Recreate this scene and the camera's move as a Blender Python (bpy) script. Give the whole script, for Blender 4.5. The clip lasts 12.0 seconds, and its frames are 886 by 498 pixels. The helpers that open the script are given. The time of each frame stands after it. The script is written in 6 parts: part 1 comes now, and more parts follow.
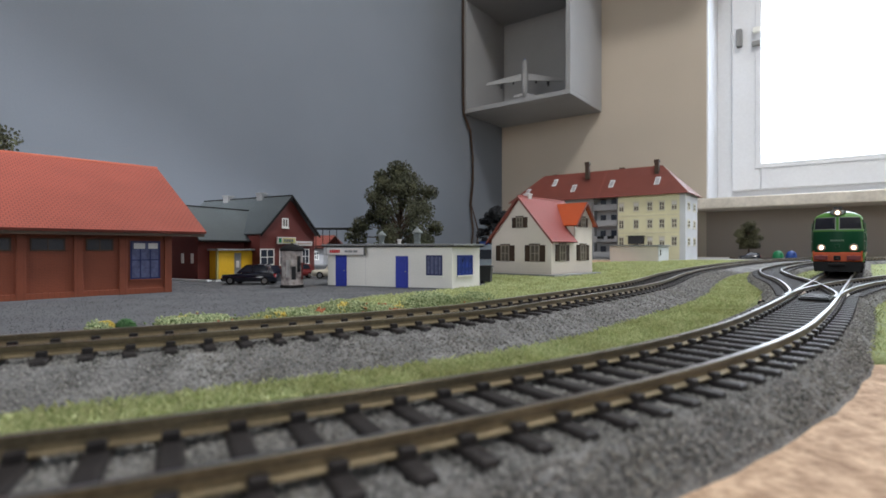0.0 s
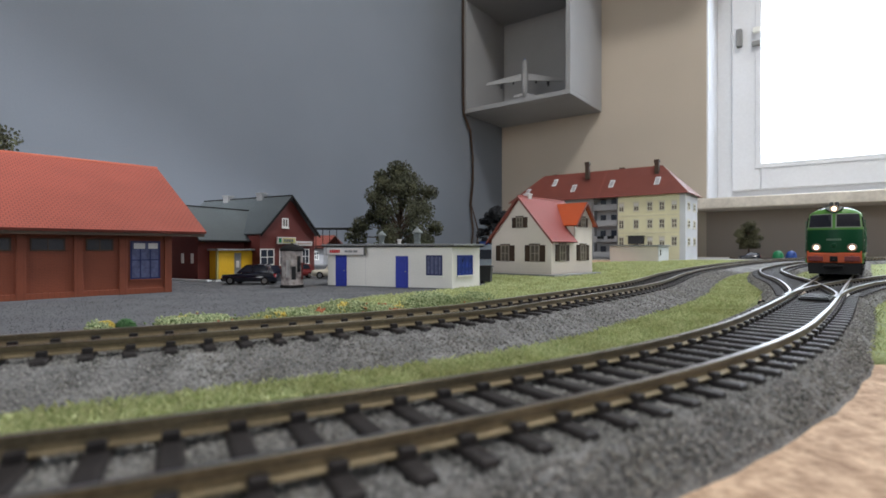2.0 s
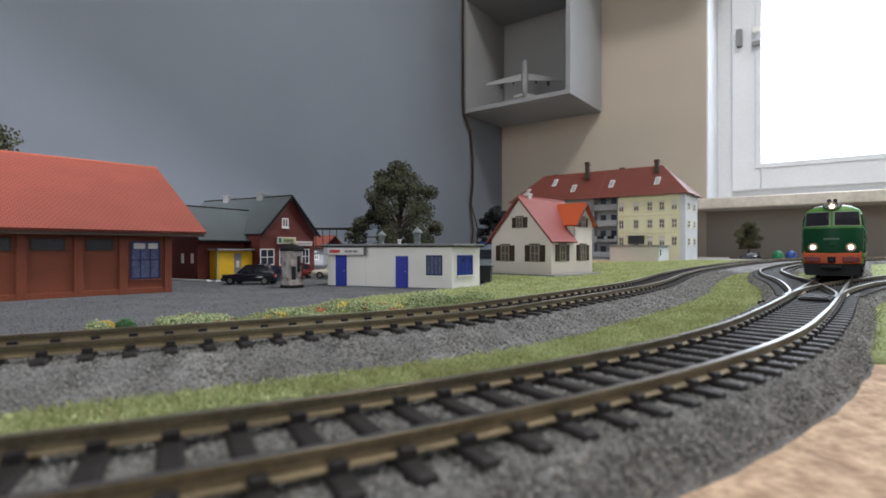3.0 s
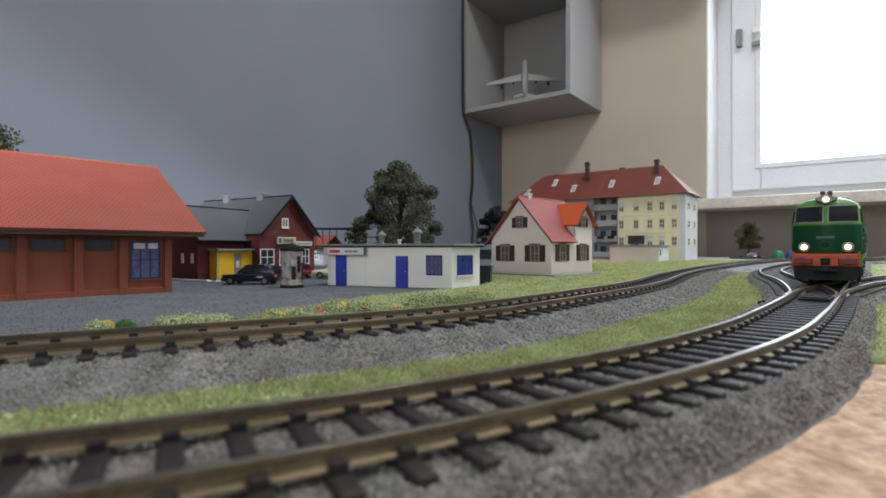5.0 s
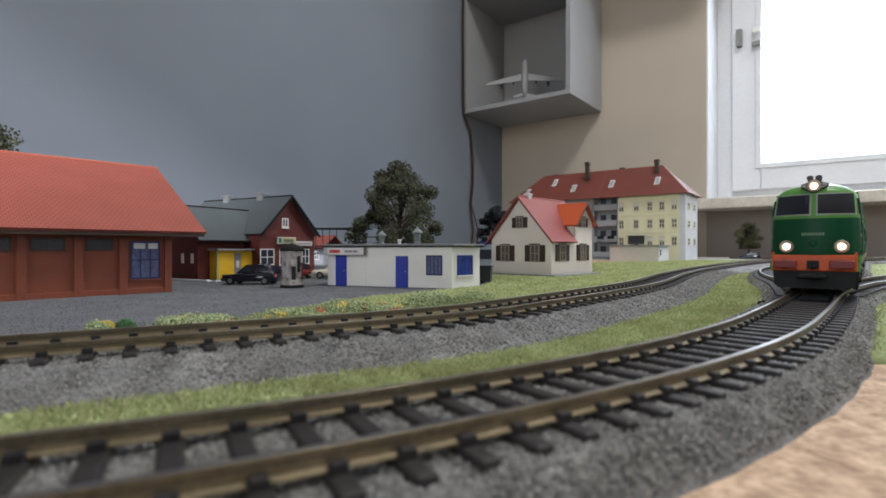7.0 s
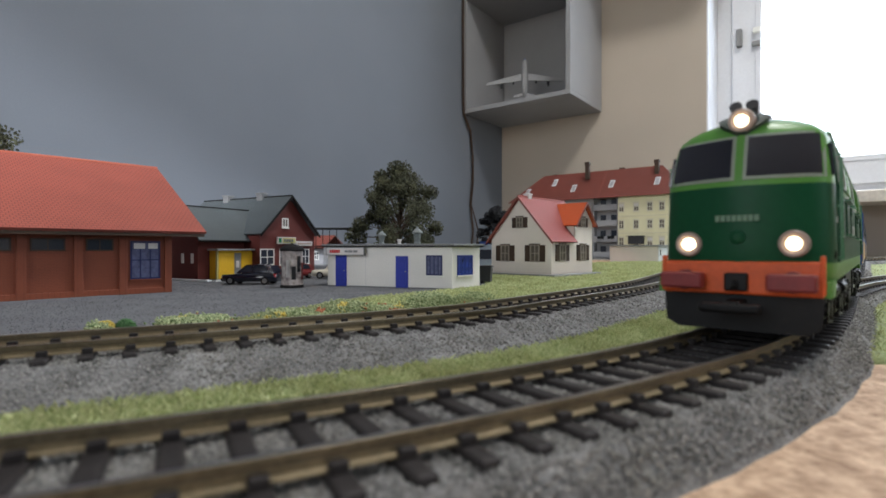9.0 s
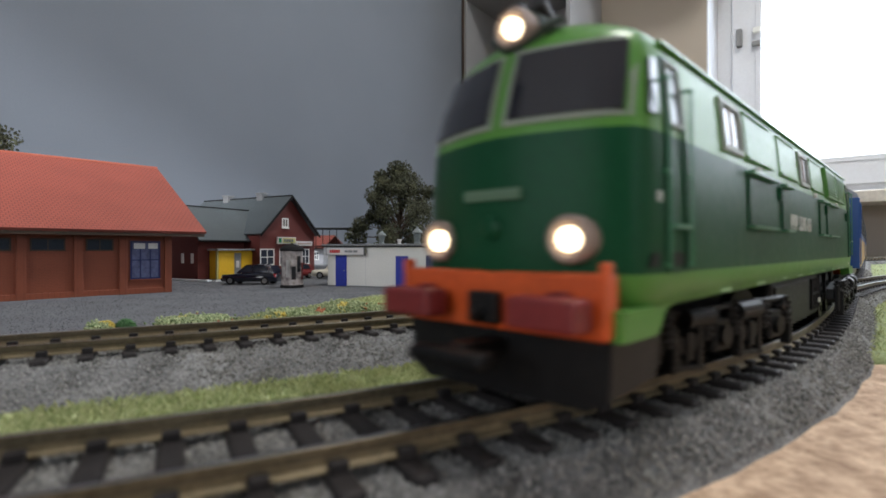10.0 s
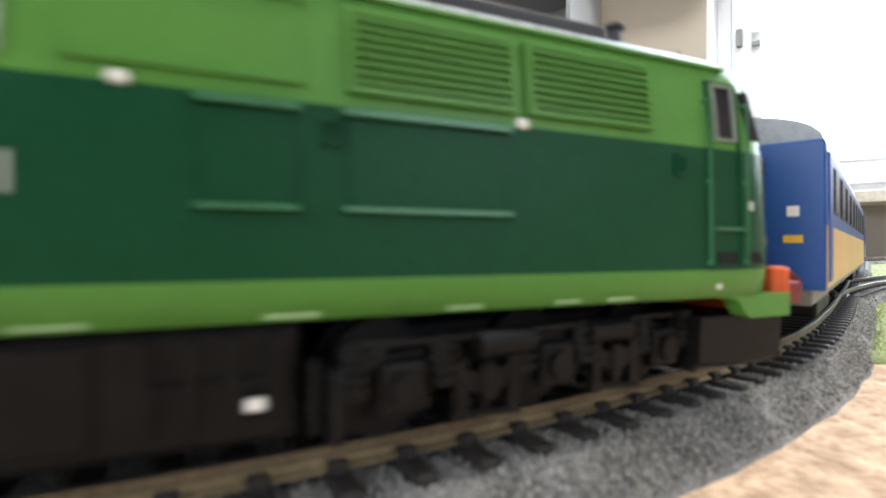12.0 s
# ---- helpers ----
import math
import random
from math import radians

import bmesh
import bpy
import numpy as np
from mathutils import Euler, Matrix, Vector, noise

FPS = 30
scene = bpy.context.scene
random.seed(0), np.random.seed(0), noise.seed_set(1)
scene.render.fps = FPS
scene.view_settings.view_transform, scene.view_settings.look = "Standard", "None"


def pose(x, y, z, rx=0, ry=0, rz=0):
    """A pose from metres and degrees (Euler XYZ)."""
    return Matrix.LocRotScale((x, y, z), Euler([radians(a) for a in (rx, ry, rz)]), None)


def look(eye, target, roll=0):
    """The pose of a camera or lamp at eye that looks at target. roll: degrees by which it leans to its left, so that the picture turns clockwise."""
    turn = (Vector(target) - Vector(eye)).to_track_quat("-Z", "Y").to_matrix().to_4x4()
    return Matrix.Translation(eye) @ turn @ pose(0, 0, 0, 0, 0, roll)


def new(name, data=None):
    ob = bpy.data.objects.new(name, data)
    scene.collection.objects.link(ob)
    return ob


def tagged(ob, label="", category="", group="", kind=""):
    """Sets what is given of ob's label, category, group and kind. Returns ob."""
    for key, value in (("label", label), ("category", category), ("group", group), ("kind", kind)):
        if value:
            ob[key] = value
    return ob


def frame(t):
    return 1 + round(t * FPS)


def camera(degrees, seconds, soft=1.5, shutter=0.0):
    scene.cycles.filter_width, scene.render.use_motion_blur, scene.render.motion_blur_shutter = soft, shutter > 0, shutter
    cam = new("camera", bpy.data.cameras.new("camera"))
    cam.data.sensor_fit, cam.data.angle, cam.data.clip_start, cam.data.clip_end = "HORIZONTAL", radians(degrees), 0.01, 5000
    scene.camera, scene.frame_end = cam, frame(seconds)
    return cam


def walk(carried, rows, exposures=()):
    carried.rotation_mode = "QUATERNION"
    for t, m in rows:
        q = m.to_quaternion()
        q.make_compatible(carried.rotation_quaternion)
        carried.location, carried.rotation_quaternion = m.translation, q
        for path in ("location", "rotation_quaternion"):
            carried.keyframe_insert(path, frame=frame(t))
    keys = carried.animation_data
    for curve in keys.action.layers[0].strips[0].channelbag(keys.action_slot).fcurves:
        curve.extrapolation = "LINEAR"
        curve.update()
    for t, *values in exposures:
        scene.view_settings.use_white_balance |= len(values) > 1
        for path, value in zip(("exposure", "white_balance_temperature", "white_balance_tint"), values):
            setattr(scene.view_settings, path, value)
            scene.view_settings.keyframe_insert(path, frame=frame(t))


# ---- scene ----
# A model railway at its true small size: the ground is z = 0, the rail heads lie at 10 mm.
cam = camera(81.4, 12.0, soft=1.6, shutter=0.5)
cam.data.dof.use_dof, cam.data.dof.focus_distance, cam.data.dof.aperture_fstop = True, 0.33, 24.0
CAM = look((0, 0, 0.030), (0, 1, 0.030))
walk(cam, [(0, CAM), (12, CAM)], exposures=[(0, -0.15, 6150, 10), (9.5, -0.16, 6150, 10), (10.0, -0.20, 6150, 10), (10.4, -0.20, 6150, 9), (10.9, 0.43, 6150, 8), (11.3, 0.64, 6150, 8), (12, 0.72, 6150, 8)])

# ---- world and lights ----
world = bpy.data.worlds.new("daylight")
scene.world = world
world.use_nodes = True
wn = world.node_tree.nodes
sky = wn.new("ShaderNodeTexSky")
sky.sky_type, sky.sun_disc = "NISHITA", False
sky.sun_elevation, sky.sun_rotation = radians(26.2), radians(195)
world.node_tree.links.new(sky.outputs[0], wn["Background"].inputs[0])
wn["Background"].inputs[1].default_value = 0.12

WALL = Vector((0.7986, -0.602, 0))      # along the window wall, away from the room's corner
OUT = Vector((0.602, 0.7986, 0))        # through the window wall, outwards
CORNER = Vector((0.205, 1.79, 0))


def room(t, v, z):
    """A place t along the window wall from the corner, v inwards from it."""
    return CORNER + WALL * t - OUT * v + Vector((0, 0, z))


def area(name, place, target, sx, sy, power, colour):
    la = bpy.data.lights.new(name, "AREA")
    la.shape, la.size, la.size_y, la.energy, la.color = "RECTANGLE", sx, sy, power, colour
    ob = new(name, la)
    ob.matrix_world = look(place, target)
    return ob


area("window_daylight", room(1.28, -0.05, 0.85), room(1.28, 1.0, 0.45), 1.05, 1.15, 18, (0.82, 0.91, 1.0))
# fill light added at the unseen right wall, for the loco's side and the ground
area("right_fill_light", room(3.45, 1.6, 0.85), room(0.0, 1.6, 0.2), 1.1, 1.2, 11, (0.9, 0.95, 1.0))
# fill light added behind the camera, brightening the fronts that face it
area("rear_fill_light", room(0.75, 3.65, 0.75), room(0.7, 0.8, 0.0), 1.3, 1.2, 16.5, (0.92, 0.96, 1.0))
area("ceiling_lamp_light", room(1.15, 1.0, 1.63), room(1.15, 1.0, 0), 0.30, 0.30, 22, (1.0, 0.95, 0.88))


# low hazy sun through the added rear opening, grazing the wall behind the layout
sun_data = bpy.data.lights.new("sun", "SUN")
sun_data.energy, sun_data.angle, sun_data.color = 5.0, radians(3), (0.97, 0.98, 1.0)
sun = new("sun", sun_data)
sun.matrix_world = look((-0.776, -2.898, 1.477), (0, 0, 0))


# ---- materials ----
def material(name, colour, rough=0.6, metal=0.0, vary=0.12, grain=900.0, patch=60.0, bump=0.15, depth=0.0002, coat=0.0, emit=0.0, second=None, spec=0.35, rand=0.0):
    m = bpy.data.materials.new(name)
    m.use_nodes = True
    n, l = m.node_tree.nodes, m.node_tree.links
    b = n["Principled BSDF"]
    tc = n.new("ShaderNodeTexCoord")
    fine, broad = n.new("ShaderNodeTexNoise"), n.new("ShaderNodeTexNoise")
    fine.inputs["Scale"].default_value, broad.inputs["Scale"].default_value = grain, patch
    fine.inputs["Detail"].default_value = 4
    for t in (fine, broad):
        l.new(tc.outputs["Object"], t.inputs["Vector"])
    mix = n.new("ShaderNodeMix")
    mix.data_type = "RGBA"
    dark = second if second else tuple(c * (1 - 2.2 * vary) for c in colour)
    light = tuple(min(1, c * (1 + 1.2 * vary)) for c in colour)
    mix.inputs[6].default_value, mix.inputs[7].default_value = (*dark, 1), (*light, 1)
    add = n.new("ShaderNodeMath")
    add.operation = "ADD"
    l.new(fine.outputs["Fac"], add.inputs[0])
    l.new(broad.outputs["Fac"], add.inputs[1])
    ramp = n.new("ShaderNodeMapRange")
    ramp.inputs[1].default_value, ramp.inputs[2].default_value = 0.65, 1.35
    l.new(add.outputs[0], ramp.inputs[0])
    l.new(ramp.outputs[0], mix.inputs[0])
    out = mix.outputs[2]
    if rand:
        info, hsv = n.new("ShaderNodeObjectInfo"), n.new("ShaderNodeHueSaturation")
        mr = n.new("ShaderNodeMapRange")
        mr.inputs[3].default_value, mr.inputs[4].default_value = 1 - rand, 1 + rand
        l.new(info.outputs["Random"], mr.inputs[0])
        l.new(mr.outputs[0], hsv.inputs["Value"])
        l.new(out, hsv.inputs["Color"])
        out = hsv.outputs[0]
    l.new(out, b.inputs["Base Color"])
    rr = n.new("ShaderNodeMapRange")
    rr.inputs[3].default_value, rr.inputs[4].default_value = max(0.02, rough - 0.08), min(1, rough + 0.08)
    l.new(fine.outputs["Fac"], rr.inputs[0])
    l.new(rr.outputs[0], b.inputs["Roughness"])
    b.inputs["Metallic"].default_value = metal
    b.inputs["Coat Weight"].default_value = coat
    b.inputs["Specular IOR Level"].default_value = spec
    if bump:
        bp = n.new("ShaderNodeBump")
        bp.inputs["Strength"].default_value, bp.inputs["Distance"].default_value = bump, depth
        l.new(fine.outputs["Fac"], bp.inputs["Height"])
        l.new(bp.outputs[0], b.inputs["Normal"])
    if emit:
        b.inputs["Emission Color"].default_value, b.inputs["Emission Strength"].default_value = (*colour, 1), emit
    return m


def glass(name, colour=(1, 1, 1), rough=0.02):
    m = bpy.data.materials.new(name)
    m.use_nodes = True
    b = m.node_tree.nodes["Principled BSDF"]
    b.inputs["Base Color"].default_value = (*colour, 1)
    b.inputs["Roughness"].default_value, b.inputs["Transmission Weight"].default_value, b.inputs["IOR"].default_value = rough, 1.0, 1.45
    return m


M = {}
M["wall"] = material("wall_paint", (0.150, 0.166, 0.190), 0.85, grain=400, patch=6, vary=0.03, bump=0.2, depth=0.0006)
M["beige"] = material("beige_wall_paint", (0.44, 0.385, 0.318), 0.85, grain=400, patch=6, vary=0.03, bump=0.2, depth=0.0006)
# wall under the sill: the sill's shade is put into a darker paint
M["parapet"] = material("sill_shaded_wall_paint", (0.285, 0.245, 0.215), 0.85, grain=400, patch=6, vary=0.04, bump=0.2, depth=0.0006)
M["ceiling"] = material("ceiling_paint", (0.8, 0.79, 0.76), 0.9, vary=0.03, grain=300, patch=5)
M["floor"] = material("floor_laminate", (0.3, 0.2, 0.12), 0.5, grain=60, patch=6)
# white lacquer, greyed so that its colour carries the cabinet's dim inside
M["dimmed_lacquer"] = material("shade_greyed_cabinet_lacquer", (0.275, 0.275, 0.28), 0.45, vary=0.03, grain=200, patch=12, bump=0.05)
M["upvc"] = material("white_window_plastic", (0.66, 0.67, 0.70), 0.35, vary=0.03, grain=150, patch=10, bump=0.03)
M["sill"] = material("pale_sill_stone", (0.62, 0.57, 0.5), 0.4, vary=0.1, grain=160, patch=30, bump=0.05)
M["cork"] = material("cork_board", (0.56, 0.40, 0.27), 0.85, vary=0.16, grain=620, patch=190, bump=0.8, depth=0.0008, second=(0.22, 0.125, 0.07))
M["asphalt"] = material("grey_yard_sand", (0.122, 0.124, 0.132), 0.9, vary=0.14, grain=800, patch=45, bump=0.8, depth=0.0006)
M["paving"] = material("pale_paving", (0.3, 0.29, 0.27), 0.8, vary=0.12, grain=900, patch=30)
M["ballast"] = material("grey_ballast", (0.20, 0.194, 0.187), 0.85, vary=0.33, grain=1300, patch=120, bump=0.9, depth=0.0008)
M["grassbase"] = material("grass_mat", (0.29, 0.33, 0.15), 0.95, vary=0.25, grain=1500, patch=45, bump=0.8, depth=0.0006)
M["sleeper"] = material("dark_sleeper_plastic", (0.028, 0.024, 0.023), 0.55, vary=0.2, grain=1500, patch=150, spec=0.2)
M["railweb"] = material("tan_rail_web", (0.27, 0.215, 0.13), 0.45, metal=0.5, vary=0.15, grain=1200, patch=130, bump=0.1)
M["rail"] = material("brown_rail_side", (0.155, 0.125, 0.078), 0.42, metal=0.5, vary=0.2, grain=1200, patch=130, bump=0.1)
M["railhead"] = material("polished_rail_head", (0.26, 0.265, 0.275), 0.33, metal=1.0, vary=0.12, grain=1600, patch=160, bump=0.05)
M["redroof"] = material("orange_red_tile_roof", (0.42, 0.105, 0.06), 0.55, vary=0.08, grain=900, patch=50)
M["pinkroof"] = material("red_house_roof", (0.3, 0.06, 0.045), 0.6, vary=0.08, grain=900, patch=50)
M["brownroof"] = material("brown_red_roof", (0.2, 0.055, 0.04), 0.55, vary=0.1, grain=900, patch=50)
M["greyroof"] = material("grey_slate_roof", (0.11, 0.125, 0.125), 0.5, vary=0.1, grain=900, patch=50)
M["whitewall"] = material("white_render", (0.72, 0.69, 0.64), 0.7, vary=0.04, grain=900, patch=40)
M["creamwall"] = material("cream_render", (0.68, 0.61, 0.54), 0.7, vary=0.04, grain=900, patch=40)
M["yellowwall"] = material("pale_yellow_render", (0.68, 0.64, 0.42), 0.7, vary=0.05, grain=900, patch=40)
M["ventgrey"] = material("weathered_vent_metal", (0.17, 0.19, 0.185), 0.55, vary=0.15)
M["airframe"] = material("dull_grey_model_plastic", (0.25, 0.25, 0.255), 0.6, vary=0.06)
M["greywall"] = material("grey_render", (0.3, 0.3, 0.31), 0.7, vary=0.06, grain=900, patch=40)
M["paleend"] = material("pale_grey_render", (0.55, 0.56, 0.57), 0.7, vary=0.05, grain=900, patch=40)
M["blue"] = material("blue_door_plastic", (0.01, 0.025, 0.3), 0.4, vary=0.12)
M["bluedark"] = material("dark_blue_frame", (0.015, 0.02, 0.09), 0.4, vary=0.12)
M["yellow"] = material("yellow_boards", (0.7, 0.42, 0.02), 0.5, vary=0.06)
M["dark"] = material("dark_grey_plastic", (0.03, 0.03, 0.032), 0.5, vary=0.15)
M["black"] = material("black_plastic", (0.007, 0.0066, 0.0066), 0.5, vary=0.2, spec=0.2)
M["brown"] = material("dark_brown_wood", (0.05, 0.028, 0.016), 0.6, vary=0.2)
M["trim"] = material("white_trim", (0.75, 0.74, 0.7), 0.5, vary=0.03)
M["grey"] = material("mid_grey_plastic", (0.22, 0.22, 0.22), 0.5, vary=0.1)
M["pane"] = material("dark_window_pane", (0.03, 0.035, 0.05), 0.12, vary=0.1, bump=0, spec=0.6)
M["lgreen"] = material("light_green_loco_paint", (0.084, 0.222, 0.042), 0.34, vary=0.04, grain=700, patch=25, bump=0.04, depth=0.0001, spec=0.2)
M["dgreen"] = material("dark_green_loco_paint", (0.0070, 0.056, 0.0225), 0.42, vary=0.06, grain=700, patch=25, bump=0.04, depth=0.0001, spec=0.12)
M["roofgrey"] = material("grey_loco_roof", (0.27, 0.285, 0.30), 0.28, vary=0.08, grain=700, patch=40, bump=0.05)
M["orange"] = material("orange_red_buffer_beam", (0.55, 0.085, 0.015), 0.45, vary=0.1, grain=700, patch=90)
M["darkred"] = material("dark_red_buffer", (0.17, 0.02, 0.02), 0.45, vary=0.1)
M["running"] = material("black_brown_running_gear", (0.0050, 0.0047, 0.0047), 0.5, vary=0.3, grain=800, patch=150, bump=0.2, spec=0.18)
M["lamp"] = material("warm_headlight", (1.0, 0.82, 0.52), 0.3, vary=0.0, bump=0, emit=7.5)
M["lamprim"] = material("pale_lamp_rim", (0.34, 0.26, 0.22), 0.35, vary=0.08)
M["coachblue"] = material("blue_coach_paint", (0.005, 0.062, 0.26), 0.35, vary=0.05, grain=700, patch=25, bump=0.04)
M["coachyellow"] = material("ochre_coach_paint", (0.6, 0.38, 0.12), 0.4, vary=0.05, grain=700, patch=25, bump=0.04)
M["leafdark"] = material("blackish_tree_foliage", (0.02, 0.02, 0.022), 0.8, vary=0.3, grain=500, patch=60)
M["bark"] = material("brown_bark", (0.09, 0.06, 0.04), 0.9, vary=0.3, grain=700, patch=80, bump=0.5)
M["red"] = material("red_print", (0.45, 0.03, 0.03), 0.5, vary=0.1)
M["igreen"] = material("green_bin_plastic", (0.01, 0.16, 0.06), 0.4, vary=0.1)
M["iblue"] = material("blue_bin_plastic", (0.02, 0.06, 0.25), 0.4, vary=0.1)
M["glass"] = glass("window_glass")


# ---- mesh helpers ----
def part(name, bm, mat, parent=None, label="", smooth=False):
    me = bpy.data.meshes.new(name)
    bmesh.ops.recalc_face_normals(bm, faces=bm.faces)
    bm.to_mesh(me)
    bm.free()
    for mm in (mat if isinstance(mat, (list, tuple)) else [mat]):
        me.materials.append(mm)
    if smooth:
        for p in me.polygons:
            p.use_smooth = True
    ob = new(name, me)
    if parent is not None:
        ob.parent = parent
    if label:
        ob["label"] = label
    return ob


def thing(name, m, label, category, group="", kind=""):
    ob = new(name)
    ob.empty_display_size = 0.01
    ob.matrix_world = m
    return tagged(ob, label, category, group, kind)


def box(bm, x0, x1, y0, y1, z0, z1, bevel=0.0, mi=0):
    vs = [bm.verts.new(p) for p in ((x0, y0, z0), (x1, y0, z0), (x1, y1, z0), (x0, y1, z0), (x0, y0, z1), (x1, y0, z1), (x1, y1, z1), (x0, y1, z1))]
    fs = [bm.faces.new([vs[i] for i in q]) for q in ((0, 3, 2, 1), (4, 5, 6, 7), (0, 1, 5, 4), (1, 2, 6, 5), (2, 3, 7, 6), (3, 0, 4, 7))]
    for f in fs:
        f.material_index = mi
    if bevel:
        bmesh.ops.bevel(bm, geom=list({e for f in fs for e in f.edges}), offset=bevel, segments=2, affect="EDGES", profile=0.5)
    return bm


def B(*a, **k):
    return box(bmesh.new(), *a, **k)


def cyl(bm, p, q, r0, r1=None, seg=14, caps=True):
    p, q = Vector(p), Vector(q)
    r1 = r0 if r1 is None else r1
    m = Matrix.Translation((p + q) / 2) @ (q - p).to_track_quat("Z", "Y").to_matrix().to_4x4()
    bmesh.ops.create_cone(bm, cap_ends=caps, segments=seg, radius1=r0, radius2=r1, depth=(q - p).length, matrix=m)
    return bm


def C(*a, **k):
    return cyl(bmesh.new(), *a, **k)


def prism(bm, outline, y0, y1, mi=0):
    """A solid whose (x, z) outline runs from y0 to y1."""
    a = [bm.verts.new((x, y0, z)) for x, z in outline]
    b = [bm.verts.new((x, y1, z)) for x, z in outline]
    fs = [bm.faces.new(a), bm.faces.new(list(reversed(b)))]
    for i in range(len(a)):
        j = (i + 1) % len(a)
        fs.append(bm.faces.new((a[i], b[i], b[j], a[j])))
    for f in fs:
        f.material_index = mi
    return bm


def lathe(profile, seg=20):
    """A solid of revolution from (radius, z) pairs."""
    bm = bmesh.new()
    rings = [[bm.verts.new((r * math.cos(2 * math.pi * k / seg), r * math.sin(2 * math.pi * k / seg), z)) for k in range(seg)] for r, z in profile]
    for a, b in zip(rings, rings[1:]):
        for k in range(seg):
            bm.faces.new((a[k], a[(k + 1) % seg], b[(k + 1) % seg], b[k]))
    bm.faces.new(list(reversed(rings[0])))
    bm.faces.new(rings[-1])
    return bm


def sheet(points, thick):
    """A slab: its corners (x, y, z), and its thickness downwards along its normal."""
    bm = bmesh.new()
    ps = [Vector(p) for p in points]
    nrm = (ps[1] - ps[0]).cross(ps[2] - ps[0]).normalized()
    if nrm.z < 0:
        nrm = -nrm
    a = [bm.verts.new(p) for p in ps]
    b = [bm.verts.new(p - nrm * thick) for p in ps]
    bm.faces.new(a)
    bm.faces.new(list(reversed(b)))
    for i in range(len(a)):
        j = (i + 1) % len(a)
        bm.faces.new((a[i], b[i], b[j], a[j]))
    return bm


def rise(y):
    """The ground climbs by 8 mm towards the back of the board."""
    k = min(1, max(0, (y - 0.55) / 0.4))
    return 0.008 * k * k * (3 - 2 * k)


# ---- room ----
def room_box(name, t0, t1, v0, v1, z0, z1, mat, kind="structure", label="", category="", bevel=0.0, parent=None):
    """A box in the room's own directions."""
    ob = part(name, B(t0, t1, -v1, -v0, z0, z1, bevel=bevel), mat, parent)
    if parent is None:
        ob.matrix_world = Matrix.Translation(CORNER) @ pose(0, 0, 0, 0, 0, -37.0)
    return tagged(ob, label, category, "", kind)


ROOMZ = 1.65
WIN0, WIN1, WINB, WINT = 0.642, 1.90, 0.164, 1.45
room_box("wall_left", -0.2, -0.0, -0.25, 3.6, -0.8, ROOMZ, M["wall"], label="blue-grey painted plaster wall behind the layout", category="wall")
for nm, a in (("wall_window_side", (0, WIN0, -0.25, 0, -0.8, ROOMZ)), ("wall_window_far", (WIN1, 3.4, -0.25, 0, -0.8, ROOMZ)),
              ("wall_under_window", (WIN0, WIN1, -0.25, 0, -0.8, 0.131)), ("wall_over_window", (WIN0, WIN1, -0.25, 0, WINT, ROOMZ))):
    room_box(nm, *a, M["parapet"] if nm == "wall_under_window" else M["beige"], label="wall under the window sill, its shade put into the paint" if nm == "wall_under_window" else "beige painted plaster wall around the window", category="wall")
# unseen right wall; its opening is added for the fill light
for nm, a in (("wall_right_near", (3.4, 3.6, 2.2, 3.6, -0.8, ROOMZ)), ("wall_right_far", (3.4, 3.6, -0.25, 1.0, -0.8, ROOMZ)),
              ("wall_right_low", (3.4, 3.6, 1.0, 2.2, -0.8, 0.2)), ("wall_right_high", (3.4, 3.6, 1.0, 2.2, 1.45, ROOMZ))):
    room_box(nm, *a, M["beige"], label="beige painted plaster wall with an opening added for light", category="wall")
# unseen back wall; its opening is added for the rear fill light and sun
for nm, a in (("wall_back_left", (-0.2, 0.05, 3.6, 3.8, -0.8, ROOMZ)), ("wall_back_right", (1.45, 3.6, 3.6, 3.8, -0.8, ROOMZ)),
              ("wall_back_low", (0.05, 1.45, 3.6, 3.8, -0.8, 0.1)), ("wall_back_high", (0.05, 1.45, 3.6, 3.8, 1.63, ROOMZ))):
    room_box(nm, *a, M["wall"], label="grey painted plaster wall with an opening added for light", category="wall")
room_box("ceiling", -0.2, 3.6, -0.25, 3.8, ROOMZ, ROOMZ + 0.1, M["ceiling"], label="white painted ceiling", category="ceiling")
room_box("floor", -0.2, 3.6, -0.25, 3.8, -0.9, -0.8, M["floor"], label="brown laminate floor", category="floor")
room_box("window_sill", 0.622, 2.0, -0.19, 0.115, 0.131, 0.158, M["sill"], label="pale stone window sill under the window", category="sill", bevel=0.003)

room_box("window_reveal", WIN0, WIN0 + 0.004, -0.15, -0.002, 0.159, WINT, M["upvc"], label="white painted reveal beside the window", category="reveal")

# the window: fixed frame, two sashes, glass
FRAME = Matrix.Translation(CORNER) @ pose(0, 0, 0, 0, 0, -37.0)
win = thing("window_1", FRAME, "white plastic casement window full of bright daylight", "window", kind="structure")


def ring(x0, x1, z0, z1, w, y0, y1, bevel=0.0025):
    bm = bmesh.new()
    box(bm, x0, x0 + w, y0, y1, z0, z1, bevel=bevel)
    box(bm, x1 - w, x1, y0, y1, z0, z1, bevel=bevel)
    box(bm, x0 + w - 0.001, x1 - w + 0.001, y0 + 0.001, y1 - 0.001, z0, z0 + w, bevel=bevel)
    box(bm, x0 + w - 0.001, x1 - w + 0.001, y0 + 0.001, y1 - 0.001, z1 - w, z1, bevel=bevel)
    return bm


